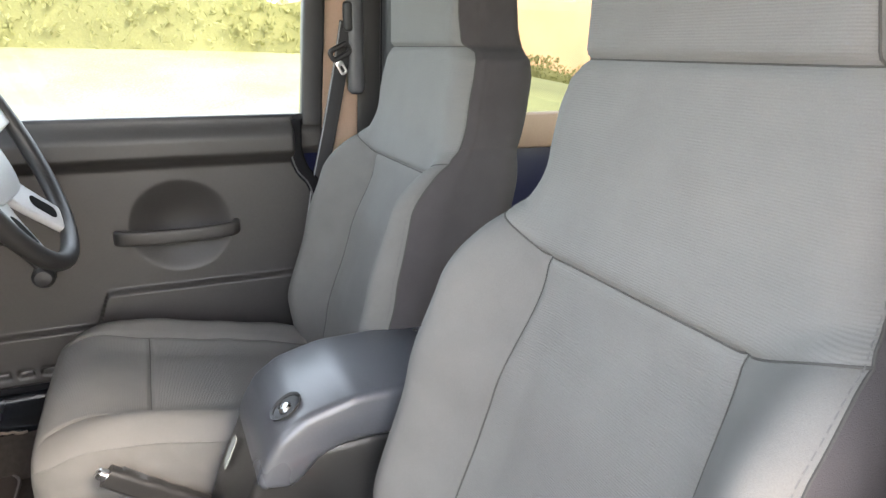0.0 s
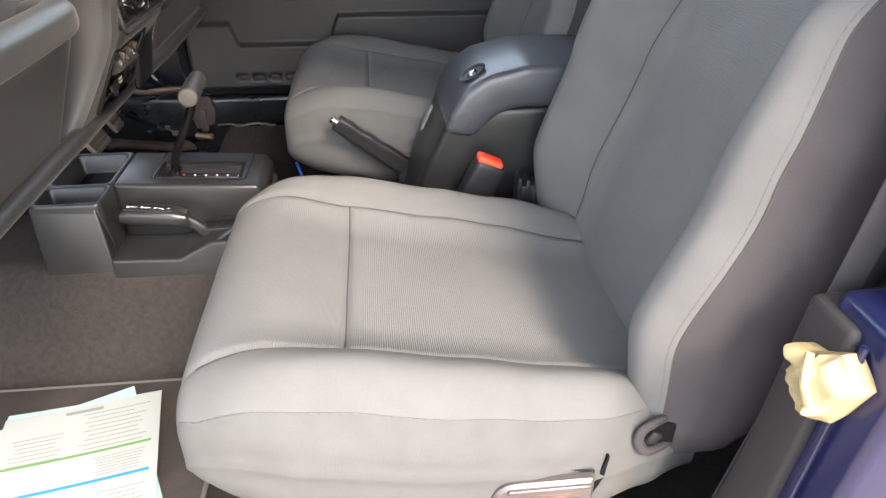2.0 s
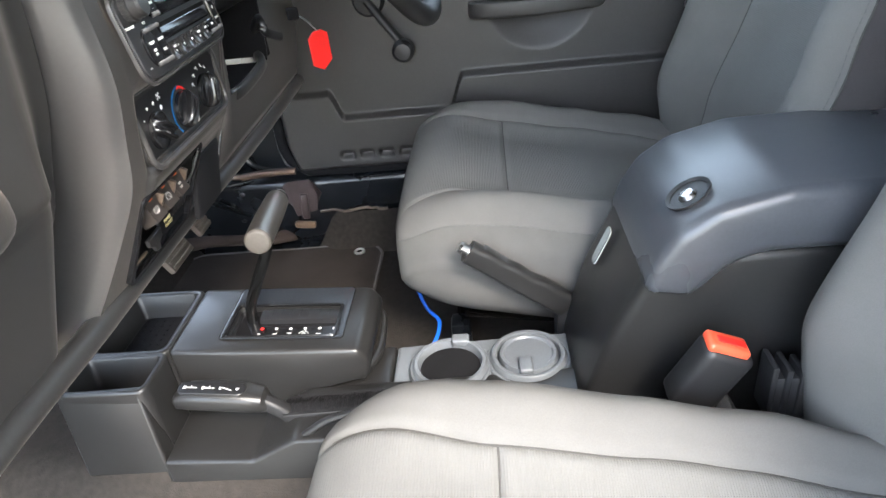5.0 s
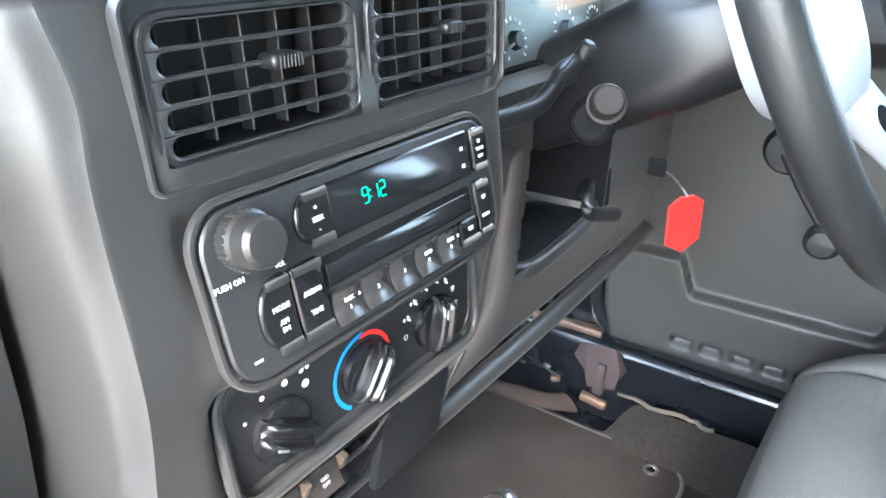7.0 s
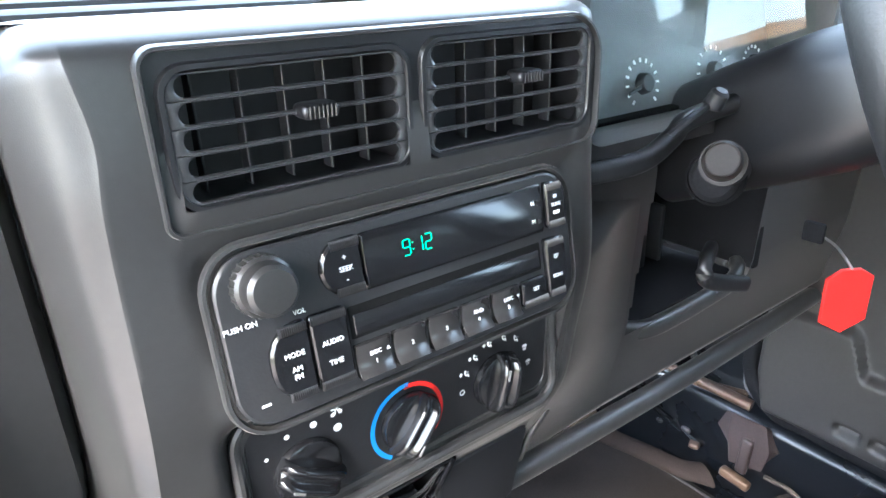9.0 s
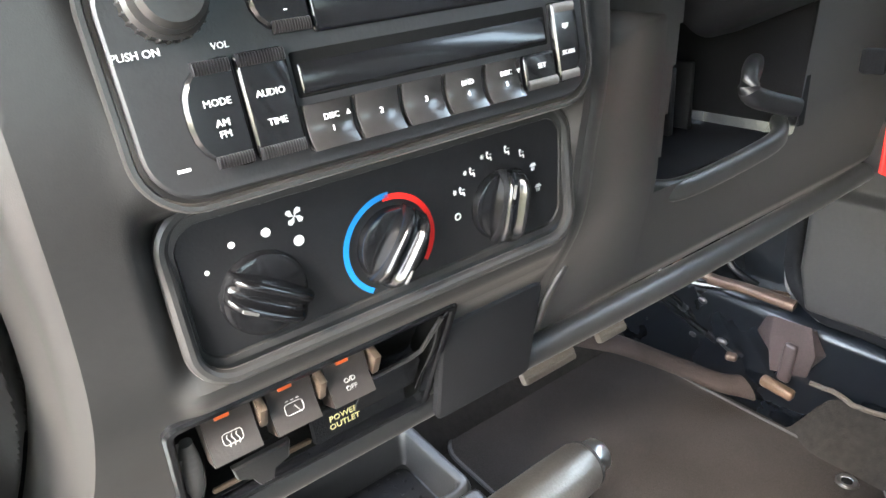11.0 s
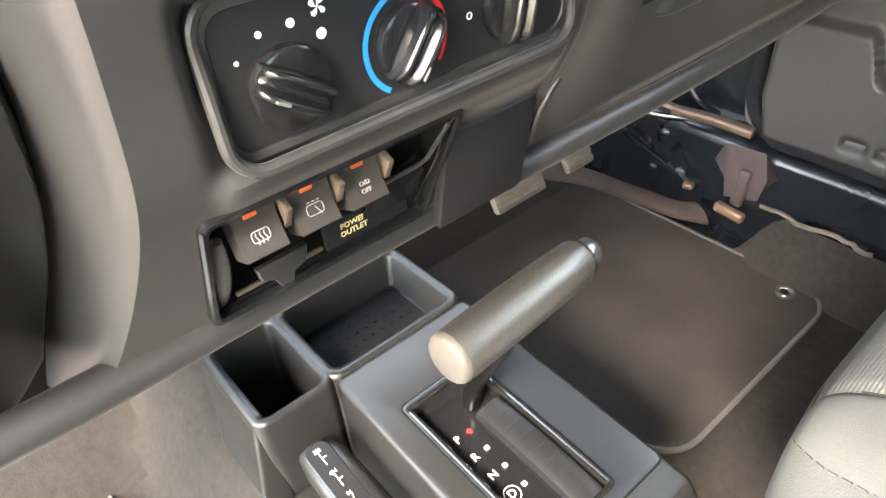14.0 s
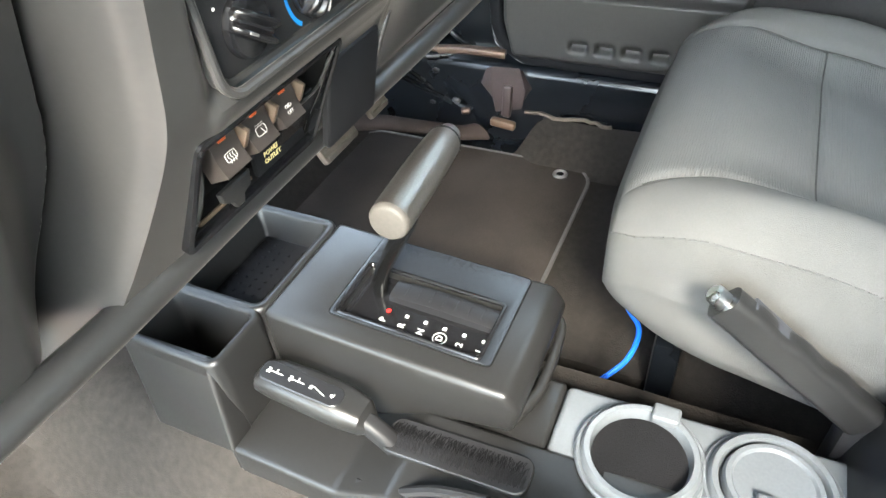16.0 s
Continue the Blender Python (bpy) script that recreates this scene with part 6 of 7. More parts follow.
o = tagged(part("bristles", bm, DEEPBLACK, tl), kind="stuff")
o.matrix_parent_inverse = TI
# black cable from the transfer lever towards the seat
bm = B()
tube(bm, [(-0.085, -0.015, 0.172), (-0.088, -0.05, 0.186), (-0.086, -0.09, 0.212), (-0.084, -0.13, 0.222)], 0.0045, 8)
tagged(part("cable", fix(bm), BLACK), "black cable lying on the console ledge", "cable")

# cup holders: a low moulded collar round an open well, and one with a lid
for x, y, capped in ((0.004, -0.222, False), (0.012, -0.316, True)):
    cup = thing("cup_holder", "open cup holder in the console, tinted for sky reflection" if not capped else "cup holder with a round lid, tinted for sky reflection", "cup holder", (x, y, 0.203), "cup holders")
    bm = B()
    lathe(bm, [(0.050, -0.012), (0.050, -0.001), (0.0485, 0.001), (0.046, 0.000), (0.045, 0.005), (0.043, 0.0075), (0.039, 0.0070), (0.0375, 0.003), (0.036, -0.03)] + ([] if capped else [(0.034, -0.07), (0.0, -0.072)]), pose(0, 0, 0), 56)
    part("collar", fix(bm), LEDGE, cup)
    bm = B()
    if capped:
        lathe(bm, [(0.0, 0.006), (0.028, 0.006), (0.030, 0.0085), (0.0335, 0.0085), (0.0355, 0.004), (0.0355, 0.0)], pose(0, 0, 0), 48)
        lid_ = part("lid", fix(bm), LEDGE, cup)
        bm = B()
        rbox(bm, (-0.026, 0.004, 0.010), (0.026, 0.016, 0.008), 0.003, 3)
        part("tab", bm, LEDGE, lid_)
    else:
        # Near-black liner over the collar's inside paints the shade in the well.
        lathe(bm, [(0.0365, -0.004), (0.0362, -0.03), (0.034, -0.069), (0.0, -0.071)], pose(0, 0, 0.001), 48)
        part("well", fix(bm), DEEPBLACK, cup, "near-black liner painting the well's shade")
        bm = B()
        rbox(bm, (0.040, -0.012, 0.006), (0.016, 0.022, 0.010), 0.003, 3)
        part("tab", bm, LEDGE, cup)

# hand brake
hb = thing("hand_brake", "black hand brake lever with steel button", "hand brake", (0.07, -0.36, 0.235))
HI = hb.matrix_basis.inverted()
P, Q = Vector((0.078, -0.375, 0.222)), Vector((0.070, -0.252, 0.322))
d = (Q - P).normalized()
bm = B()
pts = [P + (Q - P) * t for t in lin(0, 1, 24)]
rows = []
for i, p in enumerate(pts):
    t = i / 23
    dep = 0.034 - 0.006 * t + 0.0010 * math.sin(t * 24) * (0.25 < t < 0.9)
    u = Vector((1, 0, 0)).cross(d).normalized() * -1
    top = Vector((0, 0, 0))
    rows.append([p + Vector((1, 0, 0)) * x + u * (z - dep / 2 + 0.014) for x, z in rrect(0.021, dep, 0.007, 4)])
rings(bm, rows)
o = part("lever", fix(bm), CONSOLE, hb)
o.matrix_parent_inverse = HI
bm = B()
cyl(bm, Q + d * -0.002, Q + d * 0.012, 0.0075, n=16, bev=0.002)
o = part("button", bm, STEEL, hb, "bright push button")
o.matrix_parent_inverse = HI
bm = B()
rbox(bm, (0, 0, 0.0), (0.013, 0.10, 0.003), 0.001, 2, Matrix.Translation((P + Q) / 2) @ pose(0, 0, 0, math.degrees(math.atan2(d.z, d.y)) , 0, 0) @ pose(0, 0.015, 0.0135))
o = part("top_strip", bm, LID, hb)
o.matrix_parent_inverse = HI
bm = B()
rbox(bm, (0.082, -0.40, 0.19), (0.03, 0.09, 0.09), 0.008)
o = part("bracket", bm, BLACK, hb)
o.matrix_parent_inverse = HI

# armrest lid lock and sticker
bm = B()
lathe(bm, [(0.016, 0.0), (0.022, 0.001), (0.022, 0.003), (0.0185, 0.0015), (0.0175, -0.004), (0.0, -0.005)], Matrix.Translation((-0.047, -0.468, 0.4365)) @ pose(0, 0, 0, -32), 32)
apart_("lock_recess", fix(bm), BLACK, "", lid)
bm = B()
lathe(bm, [(0, 0), (0.0085, 0), (0.0090, 0.003), (0.006, 0.006), (0, 0.007)], Matrix.Translation((-0.047, -0.468, 0.4340)) @ pose(0, 0, 0, -32), 24)
apart_("lock_barrel", fix(bm), STEEL, "bright lock barrel", lid)
bm = B()
slab(bm, rrect(0.018, 0.046, 0.006, 4), 0.0012, Matrix.Translation((0.036, -0.4045, 0.338)) @ pose(0, 0, 0, -66), 0.0004)
apart_("sticker", fix(bm), PAPER, "small white sticker")

# seat belt buckle beside the passenger seat
bk = thing("belt_buckle", "black seat belt buckle with orange-red button", "seat belt buckle", (-0.136, -0.464, 0.25))
BI = bk.matrix_basis.inverted()
bmx = Matrix.Translation((-0.138, -0.470, 0.300)) @ pose(0, 0, 0, 24, -8)
bm = B()
rbox(bm, (0, 0, 0), (0.030, 0.048, 0.075), 0.008, 3, bmx)
o = part("housing", bm, BLACK, bk)
o.matrix_parent_inverse = BI
bm = B()
rbox(bm, (0, 0.004, 0.0385), (0.022, 0.040, 0.010), 0.004, 3, bmx)
rb = part("release_button", bm, ORANGE, bk, "orange-red release button")
rb.matrix_parent_inverse = BI
bm = B()
rbox(bm, (0, 0.002, 0.0425), (0.008, 0.028, 0.004), 0.001, 2, bmx)
part("slot", bm, HOT, rb)
bm = B()
sweep(bm, smooth_path([(-0.138, -0.485, 0.27), (-0.135, -0.52, 0.20), (-0.130, -0.54, 0.12)], 5), rrect(0.012, 0.040, 0.003, 2), up=(1, 0, 0))
o = part("stalk", fix(bm), WEB, bk)
o.matrix_parent_inverse = BI
bl = thing("bellows", "black ribbed plastic bellows by the seat hinge", "bellows", (-0.128, -0.530, 0.245))
for i in range(6):
    bm = B()
    rbox(bm, (0, -0.013 * i, 0.030 - 0.004 * i), (0.03, 0.006, 0.06), 0.002, 2)
    part("fold", bm, BLACK, bl)
bm = B()
rbox(bm, (0, -0.033, 0.020), (0.024, 0.068, 0.050), 0.003, 2)
part("core", bm, BLACK, bl)

# ---------------------------------------------------------------- steering wheel and column
WC = Vector((0.325, -0.142, 0.726))
wheel = thing("steering_wheel", "dark leather steering wheel with pale hub", "steering wheel", WC)
WM = pose(0, 0, 0, 66, 0, -2)       # local z looks back and up at the driver
bm = B()
n = 96
rim = [WM @ Vector((0.191 * math.cos(2 * math.pi * i / n), 0.191 * math.sin(2 * math.pi * i / n), 0)) for i in range(n)]
sweep(bm, rim, circle(0.0135, 14), up=WM.to_3x3() @ Vector((0, 0, 1)), closed=True)
part("rim", fix(bm), mat("dark_rim_leather", (0.014, 0.0135, 0.013), 0.45, vary=0.2, grain=0.3, grain_size=700), wheel)
HUBM = mat("pale_hub_plastic", (0.36, 0.365, 0.37), 0.34, vary=0.08, grain=0.2)
bm = B()
rows = []
for z, k in ((-0.055, 0.80), (-0.035, 1.0), (-0.022, 1.0), (-0.014, 0.94), (-0.010, 0.80), (-0.009, 0.3)):
    rows.append([WM @ Vector((x * k, y * k - 0.005, z)) for x, y in rrect(0.20, 0.16, 0.05, 7)])
rings(bm, rows)
part("airbag_cover", fix(bm), HUBM, wheel, "pale grey airbag cover")
for a, w in ((8, 0.036), (172, 0.036), (238, 0.060), (302, 0.060)):
    bm = B()
    c, s_ = math.cos(radians(a)), math.sin(radians(a))
    up = WM.to_3x3() @ Vector((0, 0, 1))
    sweep(bm, smooth_path([WM @ Vector((c * r, s_ * r, z)) for r, z in ((0.055, -0.03), (0.10, -0.024), (0.145, -0.013), (0.187, -0.002))], 4), rrect(w, 0.013, 0.005, 3), up=up, scale=[1.15 - 0.02 * i for i in range(13)])
    sp = part("spoke", fix(bm), HUBM, wheel)
    if w > 0.05:
        # Black plate on the solid spoke paints the shade of its opening.
        bm = B()
        slab(bm, rrect(0.050, 0.026, 0.010, 4), 0.004, WM @ Matrix.Translation((c * 0.142, s_ * 0.142, -0.010)) @ pose(0, 0, 0, 0, 0, a) @ pose(0, 0, 0, 0, -15))
        part("spoke_hole_shade", fix(bm), VOID, sp, "black plate painting the opening in the spoke")
col = thing("steering_column", "dark plastic steering column shroud with stalk", "steering column", (0.33, 0.0, 0.60))
CI = col.matrix_basis.inverted()
bm = B()
axis = WM.to_3x3() @ Vector((0, 0, -1))
rows = []
for dd, w, h in ((0.045, 0.065, 0.065), (0.060, 0.085, 0.085), (0.12, 0.092, 0.095), (0.18, 0.092, 0.095), (0.26, 0.09, 0.09)):
    c = WC + axis * dd
    rows.append([c + WM.to_3x3() @ Vector((x + 0.02, y - 0.005, 0)) for x, y in rrect(w, h, 0.03, 6)])
rings(bm, rows)
o = part("shroud", fix(bm), SATIN, col)
o.matrix_parent_inverse = CI
bm = B()
cyl(bm, (0.285, 0.0, 0.628), (0.205, -0.036, 0.655), 0.010, 0.013, n=20)
lathe(bm, [(0.0, 0.0), (0.0098, 0.0), (0.0108, 0.004), (0.0110, 0.028), (0.0106, 0.0315), (0.0094, 0.0335), (0.0085, 0.0328), (0.0, 0.0326)], Matrix.Translation((0.222, -0.026, 0.648)) @ Vector((-0.030, -0.017, 0.013)).to_track_quat('Z', 'Y').to_matrix().to_4x4(), 28)
st = part("stalk", bm, mat("warm_grey_stalk_plastic", (0.018, 0.015, 0.0135), 0.6, grain=0.2, spec=0.25), col, "black stalk with round end")
st.matrix_parent_inverse = CI
bm = B()
m = Matrix.Translation((0.240, -0.012, 0.634)) @ (Vector((-0.08, -0.028, 0.018))).to_track_quat("Z", "Y").to_matrix().to_4x4()
lathe(bm, [(0.014, -0.01), (0.0180, -0.006), (0.0180, 0.0), (0.016, 0.004), (0.0155, 0.002), (0.0145, 0.004), (0.012, 0.006)], m, 32)
o = part("stalk_boot", fix(bm), DEEPBLACK, col)
o.matrix_parent_inverse = CI
bm = B()
sweep(bm, smooth_path([(0.300, 0.020, 0.556), (0.268, 0.000, 0.574), (0.246, -0.010, 0.574), (0.244, -0.013, 0.563), (0.262, -0.015, 0.555), (0.290, -0.016, 0.546)], 5), rrect(0.009, 0.012, 0.004, 3))
o = part("tilt_lever", fix(bm), SATIN, col)
o.matrix_parent_inverse = CI
# ignition key with red tag
key = thing("key_tag", "red plastic key tag hanging from the ignition", "key tag", (0.425, -0.03, 0.54))
KI = key.matrix_basis.inverted()
bm = B()
tm = Matrix.Translation((0.437, -0.030, 0.490)) @ Matrix(((1, 0, 0, 0), (0, 0, -1, 0), (0, 1, 0, 0), (0, 0, 0, 1))) @ pose(0, 0, 0, 0, -35, 3)
slab(bm, [(-0.020, 0.022), (-0.008, 0.030), (0.008, 0.030), (0.020, 0.022), (0.020, -0.020), (0.0, -0.032), (-0.020, -0.020)], 0.003, tm, 0.0008)
o = part("tag", fix(bm), RED, key)
o.matrix_parent_inverse = KI
bm = B()
tube(bm, [tm @ Vector((0, 0.030, 0.002)), (0.432, -0.024, 0.530), (0.425, -0.018, 0.540), (0.415, -0.012, 0.548)], 0.0012, 6)
o = part("ring", fix(bm), STEEL, key)
o.matrix_parent_inverse = KI
bm = B()
rbox(bm, (0.410, -0.006, 0.552), (0.006, 0.018, 0.018), 0.0028)
o = part("key", bm, DEEPBLACK, key)
o.matrix_parent_inverse = KI

# open tray in the dash beside the column
tr = thing("dash_pocket", "open dark dash pocket with rounded lip", "dash pocket", (0.350, 0.068, 0.476))
bm = B()
sweep(bm, smooth_path([(-0.080, 0.004, 0.000), (-0.050, -0.006, -0.003), (0.030, -0.006, -0.001), (0.078, -0.004, 0.004), (0.094, 0.006, 0.014)], 8), rrect(0.013, 0.017, 0.0055, 4))
part("pocket_lip", fix(bm), DASH, tr)
# Pocket floor near-black, its shade put into the colour.
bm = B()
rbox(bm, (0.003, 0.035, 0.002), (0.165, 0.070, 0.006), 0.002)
part("pocket_floor", bm, DEEPBLACK, tr)
for i in range(5):
    bm = B()
    rbox(bm, (-0.050 + 0.026 * i, 0.080, 0.035), (0.006, 0.030, 0.060), 0.002)
    part("pocket_rib", bm, BLACK, tr)

# pedals and footwell under the column
for x, w in ((0.345, 0.085), (0.455, 0.05)):
    pd = thing("pedal", "worn pedal with pale dusty rubber pad", "pedal", (x, 0.27, 0.20), "pedals")
    bm = B()
    rbox(bm, (0, 0, 0), (w, 0.012, 0.055), 0.004, 2, pose(0, 0, 0, -30))
    for i in range(5):
        rbox(bm, (0, -0.007, -0.02 + i * 0.010), (w * 0.9, 0.003, 0.004), 0.001, 1, pose(0, 0, 0, -30))
    part("pad", bm, mat("dusty_pedal_rubber", (0.16, 0.13, 0.10), 0.8, vary=0.25), pd)
    bm = B()
    tube(bm, [(0, 0.006, 0.02), (0, 0.07, 0.12), (0, 0.12, 0.24)], 0.009, 8)
    part("arm", fix(bm), BLACK, pd)
wiring = thing("wiring_bundle", "dark wiring and a worn bracket at the footwell side", "wiring", (0.62, 0.20, 0.14))
STEEL_DULL = mat("dull_wire_clip", (0.09, 0.085, 0.085), 0.35, metal=0.6, vary=0.4)
BRONZE = mat("worn_brown_steel", (0.10, 0.066, 0.048), 0.45, metal=0.4, vary=0.5, size=60, grain=0.6, grain_size=300)
for pts, r, m_ in (([(-0.02, 0.13, 0.10), (0.01, 0.06, 0.065), (0.02, -0.01, 0.060), (0.04, -0.06, 0.058)], 0.0065, BRONZE),
                   ([(-0.03, 0.13, 0.075), (0.0, 0.07, 0.050), (0.03, 0.02, 0.046)], 0.0045, FOOT),
                   ([(0.02, 0.03, 0.13), (0.015, 0.01, 0.09), (0.03, -0.02, 0.065)], 0.0050, FOOT),
                   ([(-0.03, 0.10, 0.03), (0.0, 0.06, -0.01), (0.02, 0.02, -0.04)], 0.0050, FOOT),
                   ([(0.0, 0.09, 0.02), (0.02, 0.05, -0.02), (0.015, -0.01, -0.045)], 0.0040, FOOT)):
    bm = B()
    tube(bm, pts, r, 8)
    part("wire", fix(bm), m_, wiring)
bm = B()
rows = [[Vector((0.003 + 0.004 * k, y, z)) for y, z in ((-0.062 + 0.006 * k, 0.047 - 0.004 * k), (-0.062 + 0.010 * k, 0.010), (-0.066, -0.034 + 0.004 * k), (-0.112, -0.022 + 0.004 * k), (-0.118 - 0.003 * k, 0.012), (-0.108, 0.050 - 0.004 * k))] for k in (2.5, 0.6, 0.0)]
rings(bm, [[p + Vector((0.012, 0, 0)) for p in rows[0]]] + rows)
rbox(bm, (0.001, -0.088, -0.004), (0.010, 0.016, 0.058), 0.004, 3, pose(0, 0, 0, 4))
part("sill_bracket", fix(bm), mat("mauve_bracket_plastic", (0.062, 0.047, 0.045), 0.34, vary=0.4, size=90, grain=0.4), wiring, "worn brownish bracket")
bm = B()
rbox(bm, (-0.002, -0.086, -0.043), (0.014, 0.044, 0.014), 0.004, 3, pose(0, 0, 0, 6))
part("bracket_foot", bm, mat("dull_brass_plate", (0.15, 0.095, 0.060), 0.45, metal=0.3, vary=0.4, size=120, grain=0.4), wiring, "worn tan bracket foot")
bm = B()
sweep(bm, smooth_path([(0.002, 0.030, 0.066), (0.000, -0.020, 0.072), (0.001, -0.060, 0.072), (0.004, -0.084, 0.070)], 5), rrect(0.016, 0.012, 0.004, 3))
part("trim_strip", fix(bm), mat("copper_trim_strip", (0.13, 0.082, 0.058), 0.38, metal=0.4, vary=0.5, size=110, grain=0.5), wiring, "worn copper-brown trim strip")
rv = random.Random(12)
bm = B()
sweep(bm, [Vector((0.002 + rv.uniform(-0.002, 0.002), -0.118 - 0.0085 * i, -0.026 + 0.003 * math.sin(i * 0.7) + rv.uniform(-0.0015, 0.0015))) for i in range(18)], rrect(0.006, 0.005, 0.0015, 2), up=(0, 0, 1))
part("trim_edge", fix(bm), mat("frayed_trim_edge", (0.11, 0.088, 0.070), 0.75, vary=0.6, size=200, grain=0.8), wiring, "pale frayed carpet edge")
for y, z, r in ((0.075, -0.002, 0.008), (0.045, 0.022, 0.006), (0.010, -0.030, 0.007), (0.056, -0.040, 0.005)):
    bm = B()
    bmesh.ops.create_icosphere(bm, subdivisions=2, radius=r, matrix=Matrix.Translation((0.012, y, z)) @ Matrix.Diagonal((0.6, 1.2, 0.8, 1)))
    part("connector", bm, STEEL_DULL, wiring)
# carpet climbing the sill beside the mat
bm = B()
sheet(bm, lambda u, v: Vector((0.555 + 0.066 * sstep(-0.2, 1.0, v), u, -0.012 + 0.122 * v ** 1.6 * (0.3 + 0.7 * sstep(0.112, 0.045, u)) + 0.003 * noise.noise(Vector((u * 14, v * 3, 1))))), lin(-0.62, 0.108, 60), lin(0, 1, 10))
shell("sill_carpet", bm, CARPET, "dark carpet turned up against the sill")
# rolled carpet edge along the toe board and its worn metal clip
roll = thing("carpet_roll", "brown rolled carpet edge along the footwell side", "carpet edge", (0.56, 0.22, 0.06))
rows = []
for i, p in enumerate(smooth_path([(-0.16, 0.16, 0.098), (-0.10, 0.12, 0.080), (-0.045, 0.070, 0.058), (0.0, 0.015, 0.032), (0.034, -0.032, 0.012), (0.060, -0.060, 0.004)], 8)):
    k = 1 + 0.12 * noise.noise(Vector((i * 0.16, 0, 4)))
    rows.append([p + Vector((0.006 * k * math.cos(a), 0.017 * k * math.cos(a), 0.010 * k * math.sin(a) + 0.006 * k * math.cos(a))) for a in lin(0, 2 * math.pi * 13 / 14, 14)])
bm = B()
rings(bm, rows)
part("roll", fix(bm), mat("brown_carpet_edge", (0.040, 0.030, 0.026), 0.85, vary=0.5, size=160, grain=1.0, grain_size=420, spec=0.15), roll, smooth=70)
bm = B()
rbox(bm, (0.060, -0.050, 0.034), (0.022, 0.016, 0.010), 0.004, 3, pose(0, 0, 0, 0, 0, 20))
part("clip", bm, BRONZE, roll, "worn metal clip")
bm = B()
rbox(bm, (0.69, 0.30, 0.26), (0.03, 0.34, 0.5), 0.01)
rbox(bm, (0.52, 0.46, 0.25), (0.24, 0.02, 0.34), 0.01, 2)
rbox(bm, (0.672, 0.235, 0.10), (0.03, 0.06, 0.14), 0.014, 3)
shell("kick_panel", bm, FOOT, "kick panel in body blue darkened for shade")

# ---------------------------------------------------------------- mats, papers and clutter on the floor


def floor_mat(outline, z, label, eyelets=()):
    m_ = thing("floor_mat", label, "floor mat", (0, 0, 0), "floor mats")
    bm = B()
    slab(bm, outline, 0.010, pose(0, 0, z), 0.003)
    part("mat_top", fix(bm), MATT, m_)
    bm = B()
    n = len(outline)
    c = Vector((sum(p[0] for p in outline) / n, sum(p[1] for p in outline) / n))
    sweep(bm, [Vector((c.x + (p[0] - c.x) * 0.995, c.y + (p[1] - c.y) * 0.995, z + 0.008)) for p in outline], circle(0.0035, 6), closed=True)
    part("edge_binding", fix(bm), mat("grey_mat_binding", (0.075, 0.07, 0.068), 0.8, vary=0.2), m_)
    for x, y in eyelets:
        bm = B()
        lathe(bm, [(0.006, 0.0), (0.007, 0.002), (0.011, 0.0025), (0.0125, 0.0), (0.0125, -0.001)], pose(x, y, z + 0.0105), 24)
        part("eyelet", fix(bm), STEEL, m_, "steel eyelet")
        bm = B()
        cyl(bm, (x, y, z + 0.0095), (x, y, z + 0.0112), 0.0065, n=16)
        part("eyelet_hole", bm, VOID, m_)
    return m_


def moved(o, x, y):
    return [(p[0] + x, p[1] + y) for p in o]


floor_mat(moved(rrect(0.40, 0.60, 0.04, 5), -0.400, 0.230), -0.004, "dark grey passenger floor mat with bound edge")
floor_mat(moved(rrect(0.36, 0.44, 0.05, 6), 0.435, 0.175), 0.022, "dark brown driver's floor mat with steel eyelet", ((0.583, 0.006),))
bm = B()
rbox(bm, (0.43, 0.10, 0.006), (0.42, 0.62, 0.034), 0.012)
shell("footwell_pad", bm, CARPET)


def paper_sheet(name, cx, cy, z, w, h, turn, material, label, curl=0.004, prints=()):
    p = thing(name, label, "paper", (cx, cy, z), "papers", turn=turn)
    bm = B()
    us_, vs_ = lin(-w / 2, w / 2, 14), lin(-h / 2, h / 2, 18)

    def bend(x, y):
        return curl * (x / w * 2) ** 2 * 0.5 + curl * 0.6 * math.sin(y / h * 3 + cx * 30)

    sheet(bm, lambda x, y: Vector((x, y, bend(x, y))), us_, vs_)
    part("leaf", bm, material, p)
    for x, y, ww, hh, mt in prints:
        bm = B()
        sheet(bm, lambda a, b: Vector((x + a, y + b, bend(x + a, y + b) + 0.0007)), lin(-ww / 2, ww / 2, 8), lin(-hh / 2, hh / 2, 2))
        part("print_bar", bm, mt, p)
    return p


rnd = random.Random(2)
lines = []
for i in range(9):
    lines += [(0.042 + rnd.uniform(-0.004, 0.004), 0.128 - i * 0.0085, rnd.uniform(0.06, 0.09), 0.0016, INK)]
for i in range(7):
    lines += [(-0.055, 0.100 - i * 0.0075, rnd.uniform(0.05, 0.085), 0.0015, INK)]
lines += [(0.0, 0.137, 0.05, 0.006, INK), (0.0, 0.052, 0.190, 0.0045, INKG), (0.0, 0.001, 0.190, 0.0050, INKB)]
for i in range(7):
    lines += [(0.055, 0.040 - i * 0.0050, rnd.uniform(0.05, 0.07), 0.0012, INK)]
for i in range(14):
    lines += [(-0.03, -0.018 - i * 0.0075, rnd.uniform(0.022, 0.035), 0.0014, INK), (0.062, -0.020 - i * 0.0072, rnd.uniform(0.03, 0.06), 0.0014, INK)]
lines += [(0.06, -0.136, 0.045, 0.003, INK), (-0.005, -0.137, 0.025, 0.002, INK)]
paper_sheet("paper_sheet", -0.395, 0.111, 0.010, 0.21, 0.297, -66, PAPERB, "pale blue paper leaf under the documents", 0.003)
